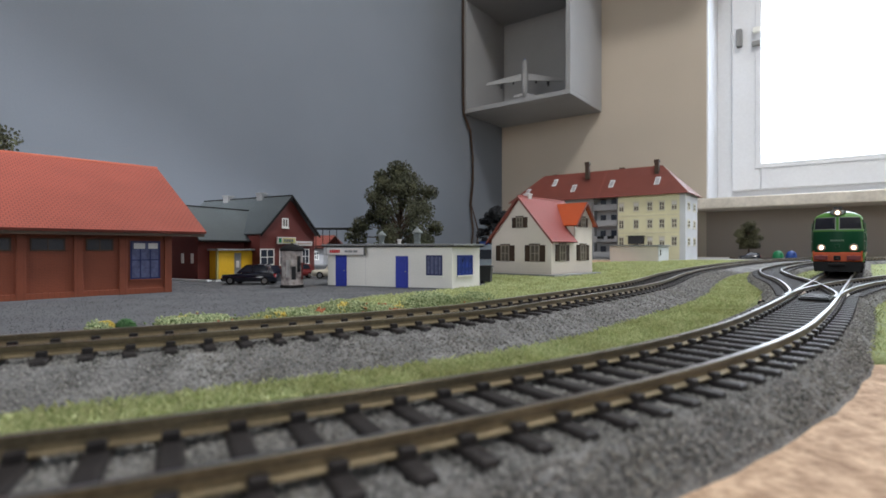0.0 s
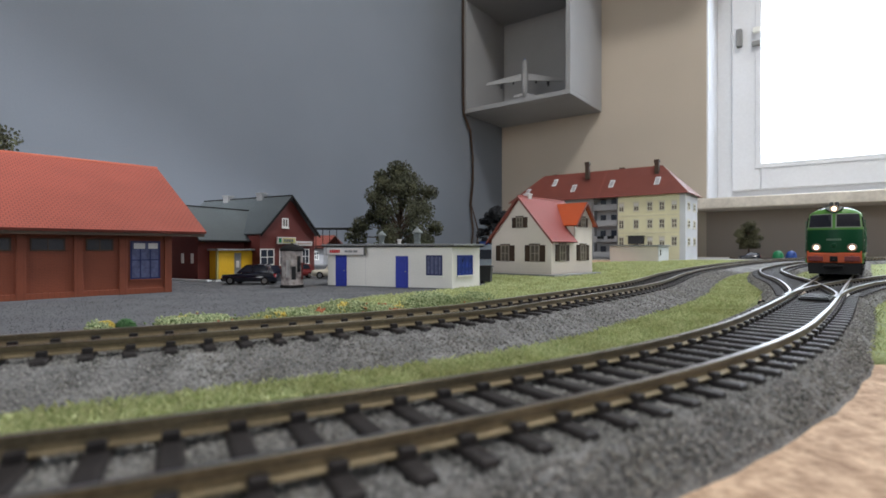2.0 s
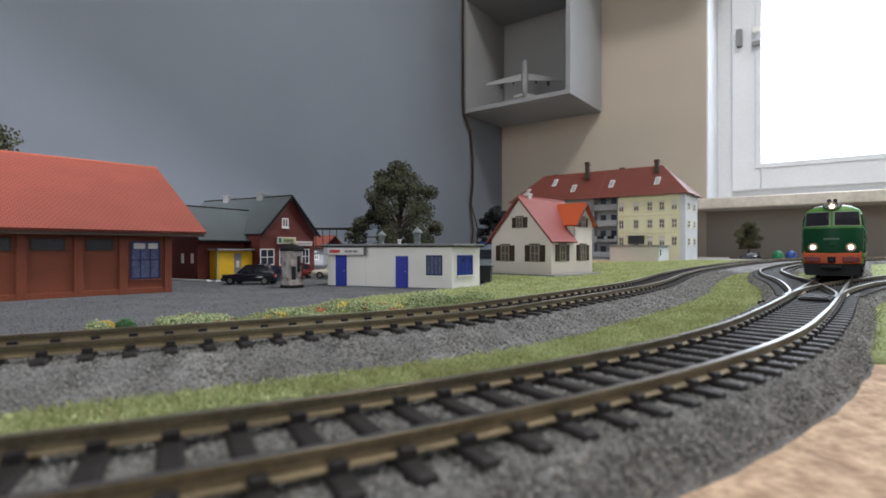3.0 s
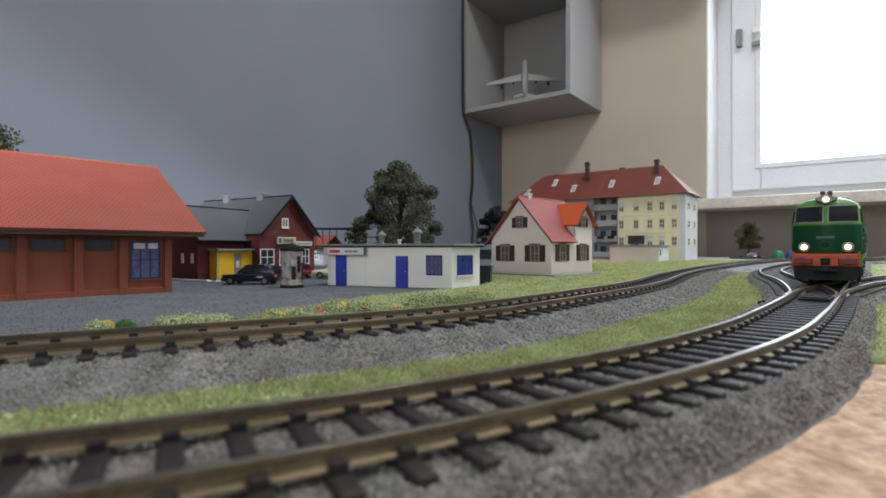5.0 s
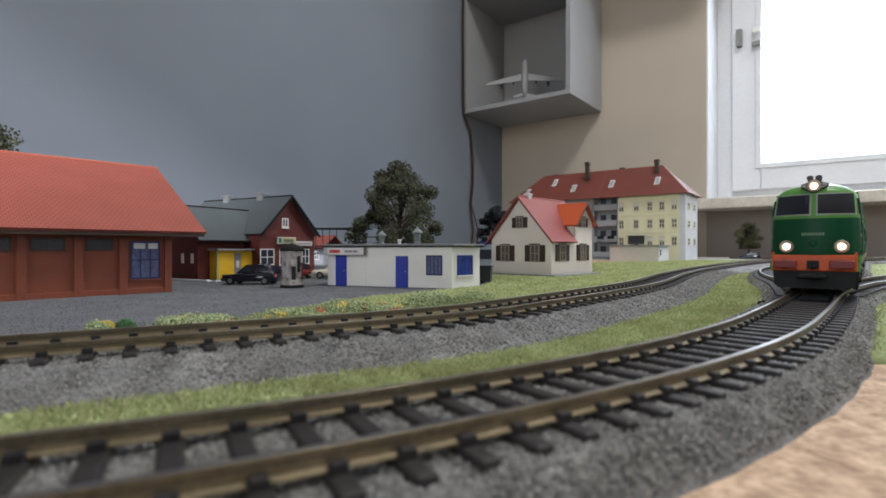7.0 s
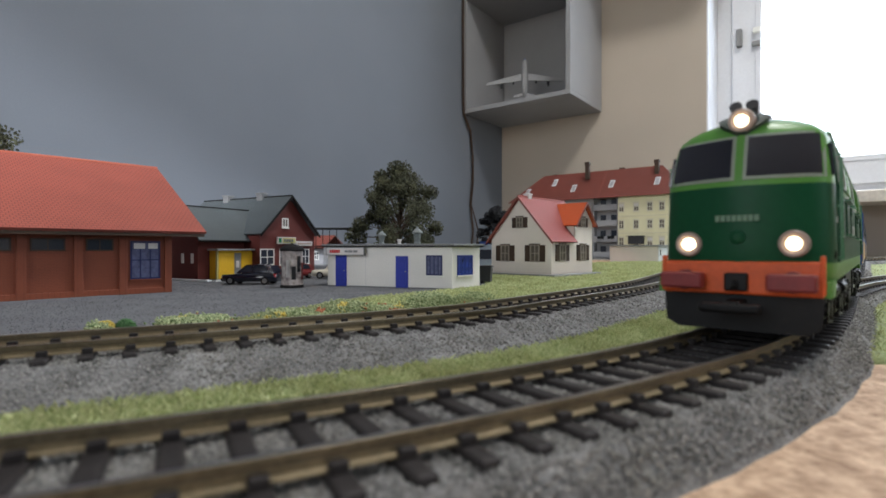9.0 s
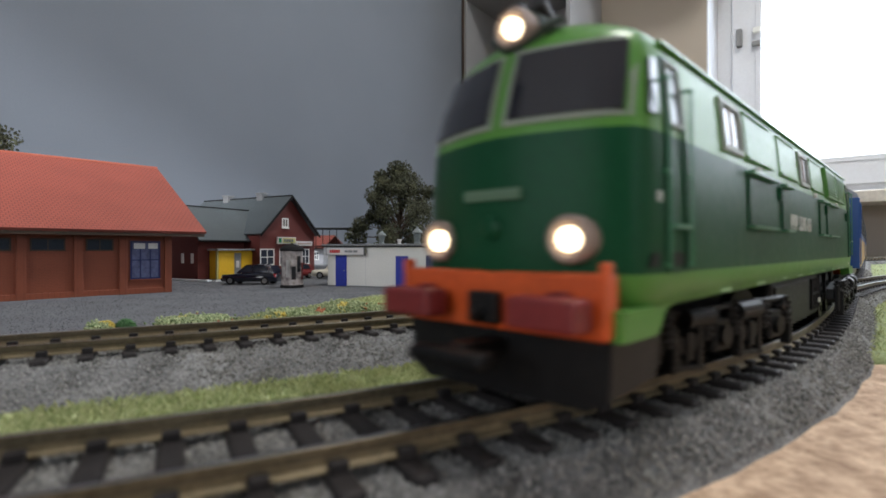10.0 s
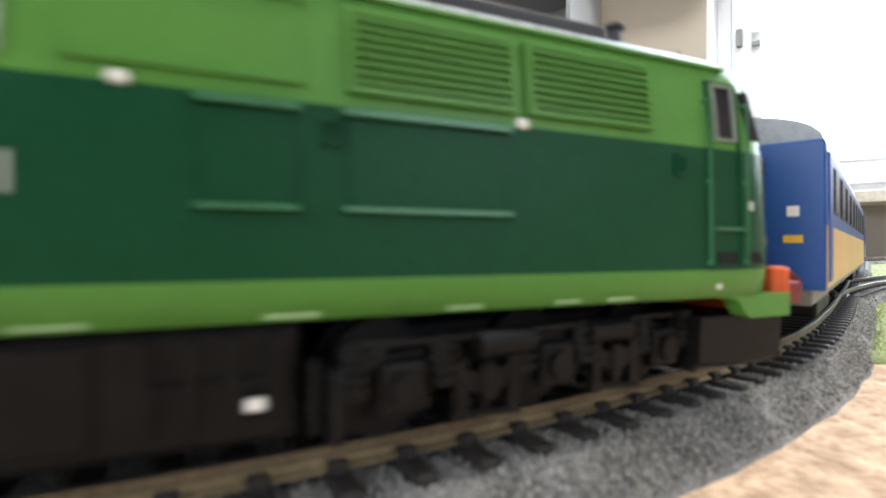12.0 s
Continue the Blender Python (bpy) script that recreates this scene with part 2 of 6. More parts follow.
part("window_frame", ring(WIN0, WIN1, WINB, WINT, 0.046, 0.15, 0.21), M["upvc"], win)
for k, (a, b) in enumerate(((0.684, 1.27), (1.272, 1.858))):
    sash = part("sash", ring(a, b, 0.196, WINT - 0.04, 0.072, 0.135, 0.195, 0.004), M["upvc"], win)
    part("bead", ring(a + 0.06, b - 0.06, 0.256, WINT - 0.1, 0.013, 0.1305, 0.136, 0.001), M["upvc"], sash)
    pane = part("pane", B(a + 0.071, b - 0.071, 0.163, 0.167, 0.267, WINT - 0.111), M["glass"], sash)
    pane.visible_shadow = False
part("window_catch", B(0.738, 0.758, 0.118, 0.131, 0.635, 0.650, bevel=0.002), M["trim"], win, "small white clip on the sash")
part("window_catch", B(0.736, 0.757, 0.118, 0.131, 0.598, 0.612, bevel=0.002), M["grey"], win, "small grey clip on the sash")
part("window_handle", B(0.697, 0.712, 0.118, 0.137, 0.605, 0.655, bevel=0.003), M["grey"], win, "grey metal window fitting")

# bright overcast distance outside
M["overcast"] = material("overcast_distance", (0.93, 0.97, 1.0), 1.0, vary=0.0, bump=0, emit=2.2)
bd = part("backdrop", B(-3.0, 6.0, 3.0, 3.02, -3.0, 6.0), M["overcast"])
bd.matrix_world = FRAME
tagged(bd, "plain white overcast sky far outside the window", "sky", kind="structure")

# hanging box cabinet in the corner
CW, CD, CH, TH = 0.352, 0.238, 0.362, 0.013


def cabinet(m, label):
    c = thing("wall_cabinet", m, label, "cabinet", "wall cabinets")
    part("bottom", B(0.001, CW, -CD, -0.001, 0, TH, bevel=0.001), M["dimmed_lacquer"], c)
    part("top", B(0.001, CW, -CD, -0.001, CH - TH, CH, bevel=0.001), M["dimmed_lacquer"], c)
    part("side_panel", B(0.001, TH, -CD + 0.0005, -0.001, TH, CH - TH, bevel=0.0005), M["dimmed_lacquer"], c)
    part("side_panel", B(CW - TH, CW, -CD + 0.0005, -0.001, TH, CH - TH, bevel=0.0005), M["dimmed_lacquer"], c)
    part("back_panel", B(TH, CW - TH, -0.006, -0.001, TH, CH - TH), M["dimmed_lacquer"], c)
    return c


cabinet(FRAME @ pose(0, 0, 0.45), "open-fronted white wall box cabinet, greyed for shade, holding a model aircraft")
cabinet(FRAME @ pose(0.385, 0, 0.885), "open-fronted white wall box cabinet, greyed for shade, hung higher up")

# ---- ground ----
def inside_many(poly, X, Y):
    """The same test for whole arrays."""
    hit = np.zeros(X.shape, bool)
    for (x0, y0), (x1, y1) in zip(poly, poly[1:] + poly[:1]):
        if y0 != y1:
            hit ^= ((y0 > Y) != (y1 > Y)) & (X < (x1 - x0) * (Y - y0) / (y1 - y0) + x0)
    return hit


def patch(name, poly, cell, lift, mat, label, category, edge=0.002):
    """A thin ground cover over a polygon, with an uneven rim."""
    xs, ys = [p[0] for p in poly], [p[1] for p in poly]
    bm, seen = bmesh.new(), {}

    def vert(i, j):
        if (i, j) not in seen:
            x, y = min(xs) + i * cell, min(ys) + j * cell
            w = noise.noise_vector((x * 90, y * 90, 0)) * edge
            seen[i, j] = bm.verts.new((x + w.x, y + w.y, rise(y) + lift + 0.0004 * noise.noise((x * 60, y * 60, 3))))
        return seen[i, j]
    I, J = np.meshgrid(np.arange(int((max(xs) - min(xs)) / cell) + 1), np.arange(int((max(ys) - min(ys)) / cell) + 1), indexing="ij")
    ok = inside_many(poly, min(xs) + (I + .5) * cell, min(ys) + (J + .5) * cell)
    rx, ry = min(xs) + (I + .5) * cell - CORNER.x, min(ys) + (J + .5) * cell - CORNER.y
    ok &= (rx * WALL.x + ry * WALL.y > 0.012) & (rx * OUT.x + ry * OUT.y < -0.012)
    for i, j in zip(I[ok].tolist(), J[ok].tolist()):
        bm.faces.new((vert(i, j), vert(i + 1, j), vert(i + 1, j + 1), vert(i, j + 1)))
    rim = [e for e in bm.edges if e.is_boundary]
    for v in bmesh.ops.extrude_edge_only(bm, edges=rim)["geom"]:
        if isinstance(v, bmesh.types.BMVert):
            v.co.z -= lift + 0.003
    return tagged(part(name, bm, mat, smooth=True), label, category, kind="structure")


bm = bmesh.new()
N = 64
grid = []
for i in range(N + 1):
    row = []
    for j in range(N + 1):
        p = room(0.002 + 2.55 * i / N, 0.002 + 2.35 * j / N, 0)
        row.append(bm.verts.new((p.x, p.y, rise(p.y))))
    grid.append(row)
for i in range(N):
    for j in range(N):
        bm.faces.new((grid[i][j], grid[i + 1][j], grid[i + 1][j + 1], grid[i][j + 1]))
ex = bmesh.ops.extrude_face_region(bm, geom=bm.faces[:])
for v in ex["geom"]:
    if isinstance(v, bmesh.types.BMVert):
        v.co.z -= 0.016
tagged(part("ground", bm, M["cork"]), "tan cork-covered layout baseboard", "baseboard", kind="structure")

YARD = [(-0.45, 0.02), (-0.12, 0.10), (0.0, 0.185), (0.03, 0.375), (0.06, 0.43), (0.10, 0.60), (0.12, 0.85), (0.12, 1.5), (0.02, 1.55), (-1.0, 0.6)]
patch("pavement", YARD, 0.006, 0.0012, M["asphalt"], "dark grey sanded yard around the buildings", "yard")

# ---- tracks ----
HEAD = radians(48.7)
DIR, NRM = Vector((math.cos(HEAD), math.sin(HEAD), 0)), Vector((-math.sin(HEAD), math.cos(HEAD), 0))
P0, S0, RAD = Vector((0.158, 0.222, 0)) - NRM * 0.002, -0.09, 0.42
ARC = P0 + DIR * S0 + NRM * RAD


def line(s):
    """The main track's centre, s metres beyond P0 (negative: round the curve towards the viewer)."""
    if s >= S0:
        u = max(0.0, s + 0.06)
        return P0 + DIR * s + NRM * (0.030 * u * u / (u + 0.03))
    a = (S0 - s) / RAD
    return ARC - NRM * RAD * math.cos(a) - DIR * RAD * math.sin(a)


def spline(pts, step=0.004):
    """Even steps along a smooth curve through the points."""
    ps = [Vector((x, y, 0)) for x, y in pts]
    ps = [ps[0] * 2 - ps[1]] + ps + [ps[-1] * 2 - ps[-2]]
    fine = []
    for a, b, c, d in zip(ps, ps[1:], ps[2:], ps[3:]):
        for k in range(40):
            t = k / 40
            fine.append(0.5 * ((2 * b) + (c - a) * t + (2 * a - 5 * b + 4 * c - d) * t * t + (3 * b - a - 3 * c + d) * t ** 3))
    fine.append(ps[-2])
    out, left = [fine[0]], step
    for a, b in zip(fine, fine[1:]):
        seg = (b - a).length
        while seg >= left:
            a = a + (b - a) * (left / seg)
            out.append(a)
            seg, left = (b - a).length, step
        left -= seg
    return out


def sides(pts):
    """The left-hand normal at each point of a polyline."""
    res = []
    for i in range(len(pts)):
        d = pts[min(i + 1, len(pts) - 1)] - pts[max(i - 1, 0)]
        res.append(Vector((-d.y, d.x, 0)).normalized())
    return res


def swept(bm, pts, nrms, outline, mi=None):
    """Sweep an (offset, z) outline along a path; the ground's rise is added."""
    rings = [[bm.verts.new((p.x + n.x * o, p.y + n.y * o, z + rise(p.y))) for o, z in outline] for p, n in zip(pts, nrms)]
    k = len(outline)
    for a, b in zip(rings, rings[1:]):
        for i in range(k):
            f = bm.faces.new((a[i], a[(i + 1) % k], b[(i + 1) % k], b[i]))
            if mi:
                f.material_index = mi[i]
    bm.faces.new(rings[0])
    bm.faces.new(list(reversed(rings[-1])))
    return bm


RAILZ, TIEZ = 0.0100, 0.0074


def rail_outline(c):
    h, w, f = 0.00055, 0.00028, 0.0012
    t, b = RAILZ, TIEZ + 0.0001
    return [(c - f, b), (c - f, b + .0003), (c - w, b + .0006), (c - w, t - .0013), (c - h, t - .0011), (c - h, t - .00008), (c - h + .0001, t),
            (c + h - .0001, t), (c + h, t - .00008), (c + h, t - .0011), (c + w, t - .0013), (c + w, b + .0006), (c + f, b + .0003), (c + f, b)]


RAIL_MI = [2, 2, 2, 0, 0, 0, 1, 0, 0, 0, 2, 2, 2, 2]
SLEEPER = None


def track(label, pts, pitch=0.008, skip=0.0, bed=True, long_ties=0.0152, near=300):
    """One track: two rails, its sleepers, and the ballast bed beneath."""
    global SLEEPER
    ob = thing("railway_track", pose(0, 0, 0), label, "track", "tracks of the layout", "structure")
    nr = sides(pts)
    for c in (0.0083 + .00055, -0.0083 - .00055):
        part("rail", swept(bmesh.new(), pts, nr, rail_outline(c), RAIL_MI), [M["rail"], M["railhead"], M["railweb"]], ob)
    if SLEEPER is None:
        b2 = B(-0.0014, 0.0014, -long_ties, long_ties, TIEZ - 0.0022, TIEZ, bevel=0.0005)
        for c in (0.0088, -0.0088):
            box(b2, -0.0010, 0.0010, c - 0.0020, c - 0.0006, TIEZ - 0.0001, TIEZ + 0.0012, bevel=0.0002)
            box(b2, -0.0010, 0.0010, c + 0.0006, c + 0.0020, TIEZ - 0.0001, TIEZ + 0.0012, bevel=0.0002)
        me = bpy.data.meshes.new("sleeper")
        bmesh.ops.recalc_face_normals(b2, faces=b2.faces)
        b2.to_mesh(me)
        b2.free()
        me.materials.append(M["sleeper"])
        SLEEPER = me
    step = (pts[1] - pts[0]).length
    every = max(1, round(pitch / step))
    count = 0
    for i in range(every // 2, len(pts), every):
        if i * step < skip or count >= near:
            continue
        s = new("sleeper", SLEEPER)
        s.parent = ob
        s.matrix_basis = Matrix.Translation((pts[i].x, pts[i].y, rise(pts[i].y))) @ pose(0, 0, 0, 0, 0, math.degrees(math.atan2(-nr[i].x, nr[i].y)))
        count += 1
    return ob


def ballast_bed(label, pts, top=0.0170, foot=0.027, z=0.0062, outer=None):
    nr = sides(pts)
    bm = bmesh.new()
    outer = outer or foot
    cols = [(-outer - 0.002, -0.002), (-outer, 0.0010), (-(outer + top) / 2, z * 0.58), (-top, z)] + [(top * (k / 4 - 1), z) for k in range(1, 8)] + [(top, z), ((foot + top) / 2, z * 0.62), (foot, 0.0012), (foot + 0.002, -0.002)]
    rings = []
    for p, n in zip(pts, nr):
        row = []
        for o, zz in cols:
            x, y = p.x + n.x * o, p.y + n.y * o
            j = noise.noise((x * 160, y * 160, 1.0)) * 0.0004 + noise.noise((x * 700, y * 700, 5.0)) * 0.0003
            w = noise.noise((x * 70, y * 70, 9.0)) * 0.0007 if abs(o) > top else 0
            row.append(bm.verts.new((x + n.x * w, y + n.y * w, zz + j + rise(p.y))))
        rings.append(row)
    for a, b in zip(rings, rings[1:]):
        for i in range(len(cols) - 1):
            bm.faces.new((a[i], a[i + 1], b[i + 1], b[i]))
    return tagged(part("ballast", bm, M["ballast"], smooth=True), label, "ballast", "", "stuff")


MAIN = [line(-0.616 + 0.0025 * k) for k in range(int(1.80 / 0.0025))]
FAR = spline([(-0.42, -0.07), (-0.26, 0.022), (-0.0955, 0.113), (-0.0045, 0.167), (0.0445, 0.2185), (0.1215, 0.3155), (0.203, 0.449), (0.29, 0.575), (0.405, 0.70), (0.56, 0.815), (0.80, 0.90), (1.1, 0.92)])
LEFT = spline([(0.158, 0.222), (0.181, 0.253), (0.229, 0.335), (0.283, 0.441), (0.36, 0.56), (0.47, 0.68), (0.62, 0.79), (0.85, 0.86), (1.1, 0.88)])
RIGHT = spline([(0.158, 0.222), (0.205, 0.272), (0.272, 0.331), (0.40, 0.425), (0.56, 0.50), (0.8, 0.55)])
track("curved brown model rail track on black sleepers in front", MAIN, pitch=0.0075)
track("curved model rail track behind the grass strip", FAR)
track("branch track curving off at the turnout", LEFT, skip=0.035)
track("branch track joining at the turnout", RIGHT, skip=0.05)
ballast_bed("grey crushed-stone ballast under the front track", MAIN, foot=0.0235, outer=0.0212)
ballast_bed("grey crushed-stone ballast under the rear track", FAR, outer=0.0350, foot=0.024)
ballast_bed("grey crushed-stone ballast under the branch track", LEFT[6:], z=0.0060, foot=0.0200, outer=0.0200)
ballast_bed("grey crushed-stone ballast under the joining track", RIGHT[8:], z=0.0058, foot=0.0200, outer=0.0195)

# ---- the train ----
# local axes: x forwards, y to its left, z up from the rail heads
LEVELS = [  # z, half width, half length, colour of the band above
    (0.0135, 0.0164, 0.0990, 0), (0.0172, 0.0165, 0.0997, 1), (0.0215, 0.0165, 0.0996, 1), (0.0275, 0.0164, 0.0993, 1), (0.0335, 0.0162, 0.0989, 0),
    (0.0341, 0.0161, 0.0988, 0), (0.0360, 0.0160, 0.0983, 0), (0.0400, 0.0156, 0.0971, 0), (0.0435, 0.0151, 0.0960, 0), (0.0453, 0.0145, 0.0950, 2),
    (0.0467, 0.0130, 0.0940, 2), (0.0482, 0.0102, 0.0925, 2), (0.0494, 0.0064, 0.0905, 2), (0.0500, 0.0022, 0.0888, 2)]


def at_level(z):
    for a, b in zip(LEVELS, LEVELS[1:]):
        if a[0] <= z <= b[0]:
            k = (z - a[0]) / (b[0] - a[0])
            return a[1] + (b[1] - a[1]) * k, a[2] + (b[2] - a[2]) * k
    return LEVELS[-1][1:3]


NOSE = [(0.0000, 0.0), (0.0005, 0.22), (0.0016, 0.48), (0.0031, 0.74), (0.0047, 0.90), (0.0060, 0.955), (0.0088, 0.990), (0.0130, 1.0)]


def nose_x(y, z):
    """How far forward the nose stands at that y and z."""
    w, e = at_level(z)
    k = min(1, abs(y) / w)
    for (d0, k0), (d1, k1) in zip(NOSE, NOSE[1:]):
        if k <= k1:
            return e - (d0 + (d1 - d0) * (k - k0) / (k1 - k0))
    return e - 0.0130


def plan(w, e):
    half = [(e - d, w * k) for d, k in NOSE] + [(0.06, w), (0.03, w), (0.0, w), (-0.03, w), (-0.06, w)] + [(-(e - d), w * k) for d, k in reversed(NOSE)]
    return half + [(x, -y) for x, y in reversed(half[1:-1])]


def slab(pts, out, thick=0.0003):
    """A thin plate on a surface: its corners there, the outward direction, and how proud it stands."""
    bm = bmesh.new()
    o = Vector(out).normalized()
    a = [bm.verts.new(Vector(p) + o * thick) for p in pts]
    b = [bm.verts.new(Vector(p) - o * 0.0006) for p in pts]
    bm.faces.new(a)
    bm.faces.new(list(reversed(b)))
    for i in range(len(a)):
        j = (i + 1) % len(a)
        bm.faces.new((a[i], b[i], b[j], a[j]))
    return bm


def side_plate(x0, x1, z0, z1, sd, thick=0.0003, cut=0.0):
    """A plate on the loco's side sd (+1 left), bent with it."""
    bm = bmesh.new()
    zs = [z0] + [lv[0] for lv in LEVELS if z0 < lv[0] < z1] + [z1]
    rows = []
    for i, z in enumerate(zs):
        w = at_level(z)[0]
        c = cut if i in (0, len(zs) - 1) else 0.0
        rows.append([bm.verts.new(p) for p in ((x0 + c, sd * (w + thick), z), (x1 - c, sd * (w + thick), z), (x1 - c, sd * (w - 0.0006), z), (x0 + c, sd * (w - 0.0006), z))])
    for a, b in zip(rows, rows[1:]):
        for i in range(4):
            bm.faces.new((a[i], a[(i + 1) % 4], b[(i + 1) % 4], b[i]))
    bm.faces.new(rows[0])
    bm.faces.new(list(reversed(rows[-1])))
    return bm


def side_frame(x0, x1, z0, z1, sd, w=0.0006, thick=0.0005):
    bm = bmesh.new()
    for a in ((x0, x1, z0, z0 + w), (x0, x1, z1 - w, z1), (x0, x0 + w, z0 + w, z1 - w), (x1 - w, x1, z0 + w, z1 - w)):
        b2 = side_plate(*a, sd, thick)
        me = bpy.data.meshes.new("tmp")
        b2.to_mesh(me)
        b2.free()
        bm.from_mesh(me)
        bpy.data.meshes.remove(me)
    return bm


def bars(bm, x0, x1, z, h, sd, lengths):
    """Plain bars in place of lettering."""
    x = x0
    for w, gap in lengths:
        y = sd * (at_level(z)[0] + 0.00012)
        box(bm, x, x + w, min(y, y - sd * 0.0004), max(y, y - sd * 0.0004), z, z + h)
        x += w + gap
    return bm


def wheelset(parent, x, z, r=0.0063):
    bm = bmesh.new()
    for sd in (1, -1):
        cyl(bm, (0, sd * 0.0071, 0), (0, sd * 0.0093, 0), r, seg=24)
        cyl(bm, (0, sd * 0.0066, 0), (0, sd * 0.0071, 0), r + 0.0007, seg=24)
        for k in range(5):
            a = k * 2 * math.pi / 5
            cyl(bm, (math.cos(a) * 0.0036, sd * 0.0092, math.sin(a) * 0.0036), (math.cos(a) * 0.0036, sd * 0.0096, math.sin(a) * 0.0036), 0.0009, seg=8)
        cyl(bm, (0, sd * 0.0092, 0), (0, sd * 0.0100, 0), 0.0014, seg=10)
    cyl(bm, (0, -0.008, 0), (0, 0.008, 0), 0.0012, seg=10)
    ob = part("wheelset", bm, M["running"], parent, "dark metal wheelset")
    ob.location = (x, 0, z)
    return ob


def loco_bogie(parent, x):
    b = part("bogie", B(-0.026, 0.026, -0.0075, 0.0075, 0.0062, 0.0115, bevel=0.0006), M["running"], parent, "dark three-axle bogie")
    b.location = (x, 0, 0)
    for sd in (1, -1):
        bm = bmesh.new()
        y0, y1 = sorted((sd * 0.0112, sd * 0.0134))
        prism(bm, [(-0.028, 0.0062), (-0.024, 0.0048), (-0.016, 0.0064), (-0.006, 0.0046), (0.006, 0.0046), (0.016, 0.0064), (0.024, 0.0048), (0.028, 0.0062), (0.027, 0.0088), (0.016, 0.0100), (-0.016, 0.0100), (-0.027, 0.0088)], y0, y1)
        for ax in (-0.0205, 0, 0.0205):
            yb0, yb1 = sorted((sd * 0.0134, sd * 0.0152))
            box(bm, ax - 0.0027, ax + 0.0027, yb0, yb1, 0.0038, 0.0090, bevel=0.0005)
            cyl(bm, (ax, sd * 0.0150, 0.0063), (ax, sd * 0.0160, 0.0063), 0.0017, seg=12)
            for o in (-0.0048, 0.0048):
                cyl(bm, (ax + o, sd * 0.0142, 0.0060), (ax + o, sd * 0.0142, 0.0112), 0.0013, seg=10)
                for q in range(4):
                    cyl(bm, (ax + o, sd * 0.0142, 0.0066 + q * 0.0011), (ax + o, sd * 0.0142, 0.0071 + q * 0.0011), 0.0017, seg=10)
            box(bm, ax - 0.0075, ax - 0.0060, yb0, yb1, 0.0020, 0.0085, bevel=0.0003)
            box(bm, ax + 0.0060, ax + 0.0075, yb0, yb1, 0.0020, 0.0085, bevel=0.0003)
        cyl(bm, (-0.012, sd * 0.0150, 0.0098), (-0.0045, sd * 0.0150, 0.0098), 0.0016, seg=12)
        cyl(bm, (0.0045, sd * 0.0150, 0.0098), (0.012, sd * 0.0150, 0.0098), 0.0016, seg=12)
        cyl(bm, (-0.026, sd * 0.0146, 0.0108), (0.026, sd * 0.0146, 0.0108), 0.0005, seg=6)
        for ax in (-0.01025, 0.01025):
            for q in range(4):
                ln = 0.0058 - q * 0.0011
                prism(bm, [(ax - ln, 0.0072 - q * 0.0007), (ax, 0.0062 - q * 0.0007), (ax + ln, 0.0072 - q * 0.0007), (ax + ln, 0.0077 - q * 0.0007), (ax, 0.0067 - q * 0.0007), (ax - ln, 0.0077 - q * 0.0007)], *sorted((sd * 0.0136, sd * 0.0150)))
            box(bm, ax - 0.0009, ax + 0.0009, *sorted((sd * 0.0136, sd * 0.0154)), 0.0036, 0.0078, bevel=0.0002)
            cyl(bm, (ax - 0.0046, sd * 0.0147, 0.0020), (ax + 0.0046, sd * 0.0147, 0.0028), 0.0005, seg=6)
            cyl(bm, (ax, sd * 0.0147, 0.0024), (ax + 0.0012, sd * 0.0147, 0.0066), 0.0004, seg=6)
        for sx in (1, -1):
            cyl(bm, (sx * 0.0275, sd * 0.0140, 0.0078), (sx * 0.0225, sd * 0.0146, 0.0102), 0.0011, seg=8)
            cyl(bm, (sx * 0.0290, sd * 0.0138, 0.0100), (sx * 0.0290, sd * 0.0138, 0.0032), 0.0006, seg=6)
        part("side_frame", bm, M["running"], b, "cast bogie side frame with springs")
    return b


def lamp_unit(parent, x, y, z, r, sx, name="headlight"):
    rim = bmesh.new()
    prof = [(r * 1.02, -0.0016), (r * 1.02, 0.0006), (r * 0.9, 0.0010), (r * 0.72, 0.0009), (r * 0.68, 0.0003)]
    m = Matrix.Translation((x, y, z)) @ pose(0, 0, 0, 0, 90 * sx, 0)
    b2 = lathe(prof)
    bmesh.ops.transform(b2, matrix=m, verts=b2.verts)
    ob = part(name, b2, M["lamprim"], parent, "round lamp with a pale rim")
    b3 = lathe([(r * 0.52, 0.0001), (r * 0.48, 0.0008), (r * 0.28, 0.0012), (r * 0.05, 0.0013)])
    bmesh.ops.transform(b3, matrix=m, verts=b3.verts)
    part("lens", b3, M["lamp"] if sx > 0 else M["lamprim"], ob, "glowing warm lens" if sx > 0 else "unlit lens", smooth=True)
    return ob


def text_plate(words, height, parent, m, mat):
    cu = bpy.data.curves.new("lettering", "FONT")
    cu.body, cu.size, cu.extrude, cu.align_x, cu.resolution_u = words, height * 1.42, 0.00008, "LEFT", 3
    tmp = bpy.data.objects.new("lettering", cu)
    me = bpy.data.meshes.new_from_object(tmp)
    bpy.data.objects.remove(tmp)
    me.materials.append(mat)
    ob = new("lettering", me)
    ob.parent = parent
    ob.matrix_basis = m
    ob["label"] = "pale running number on the side"
    return ob


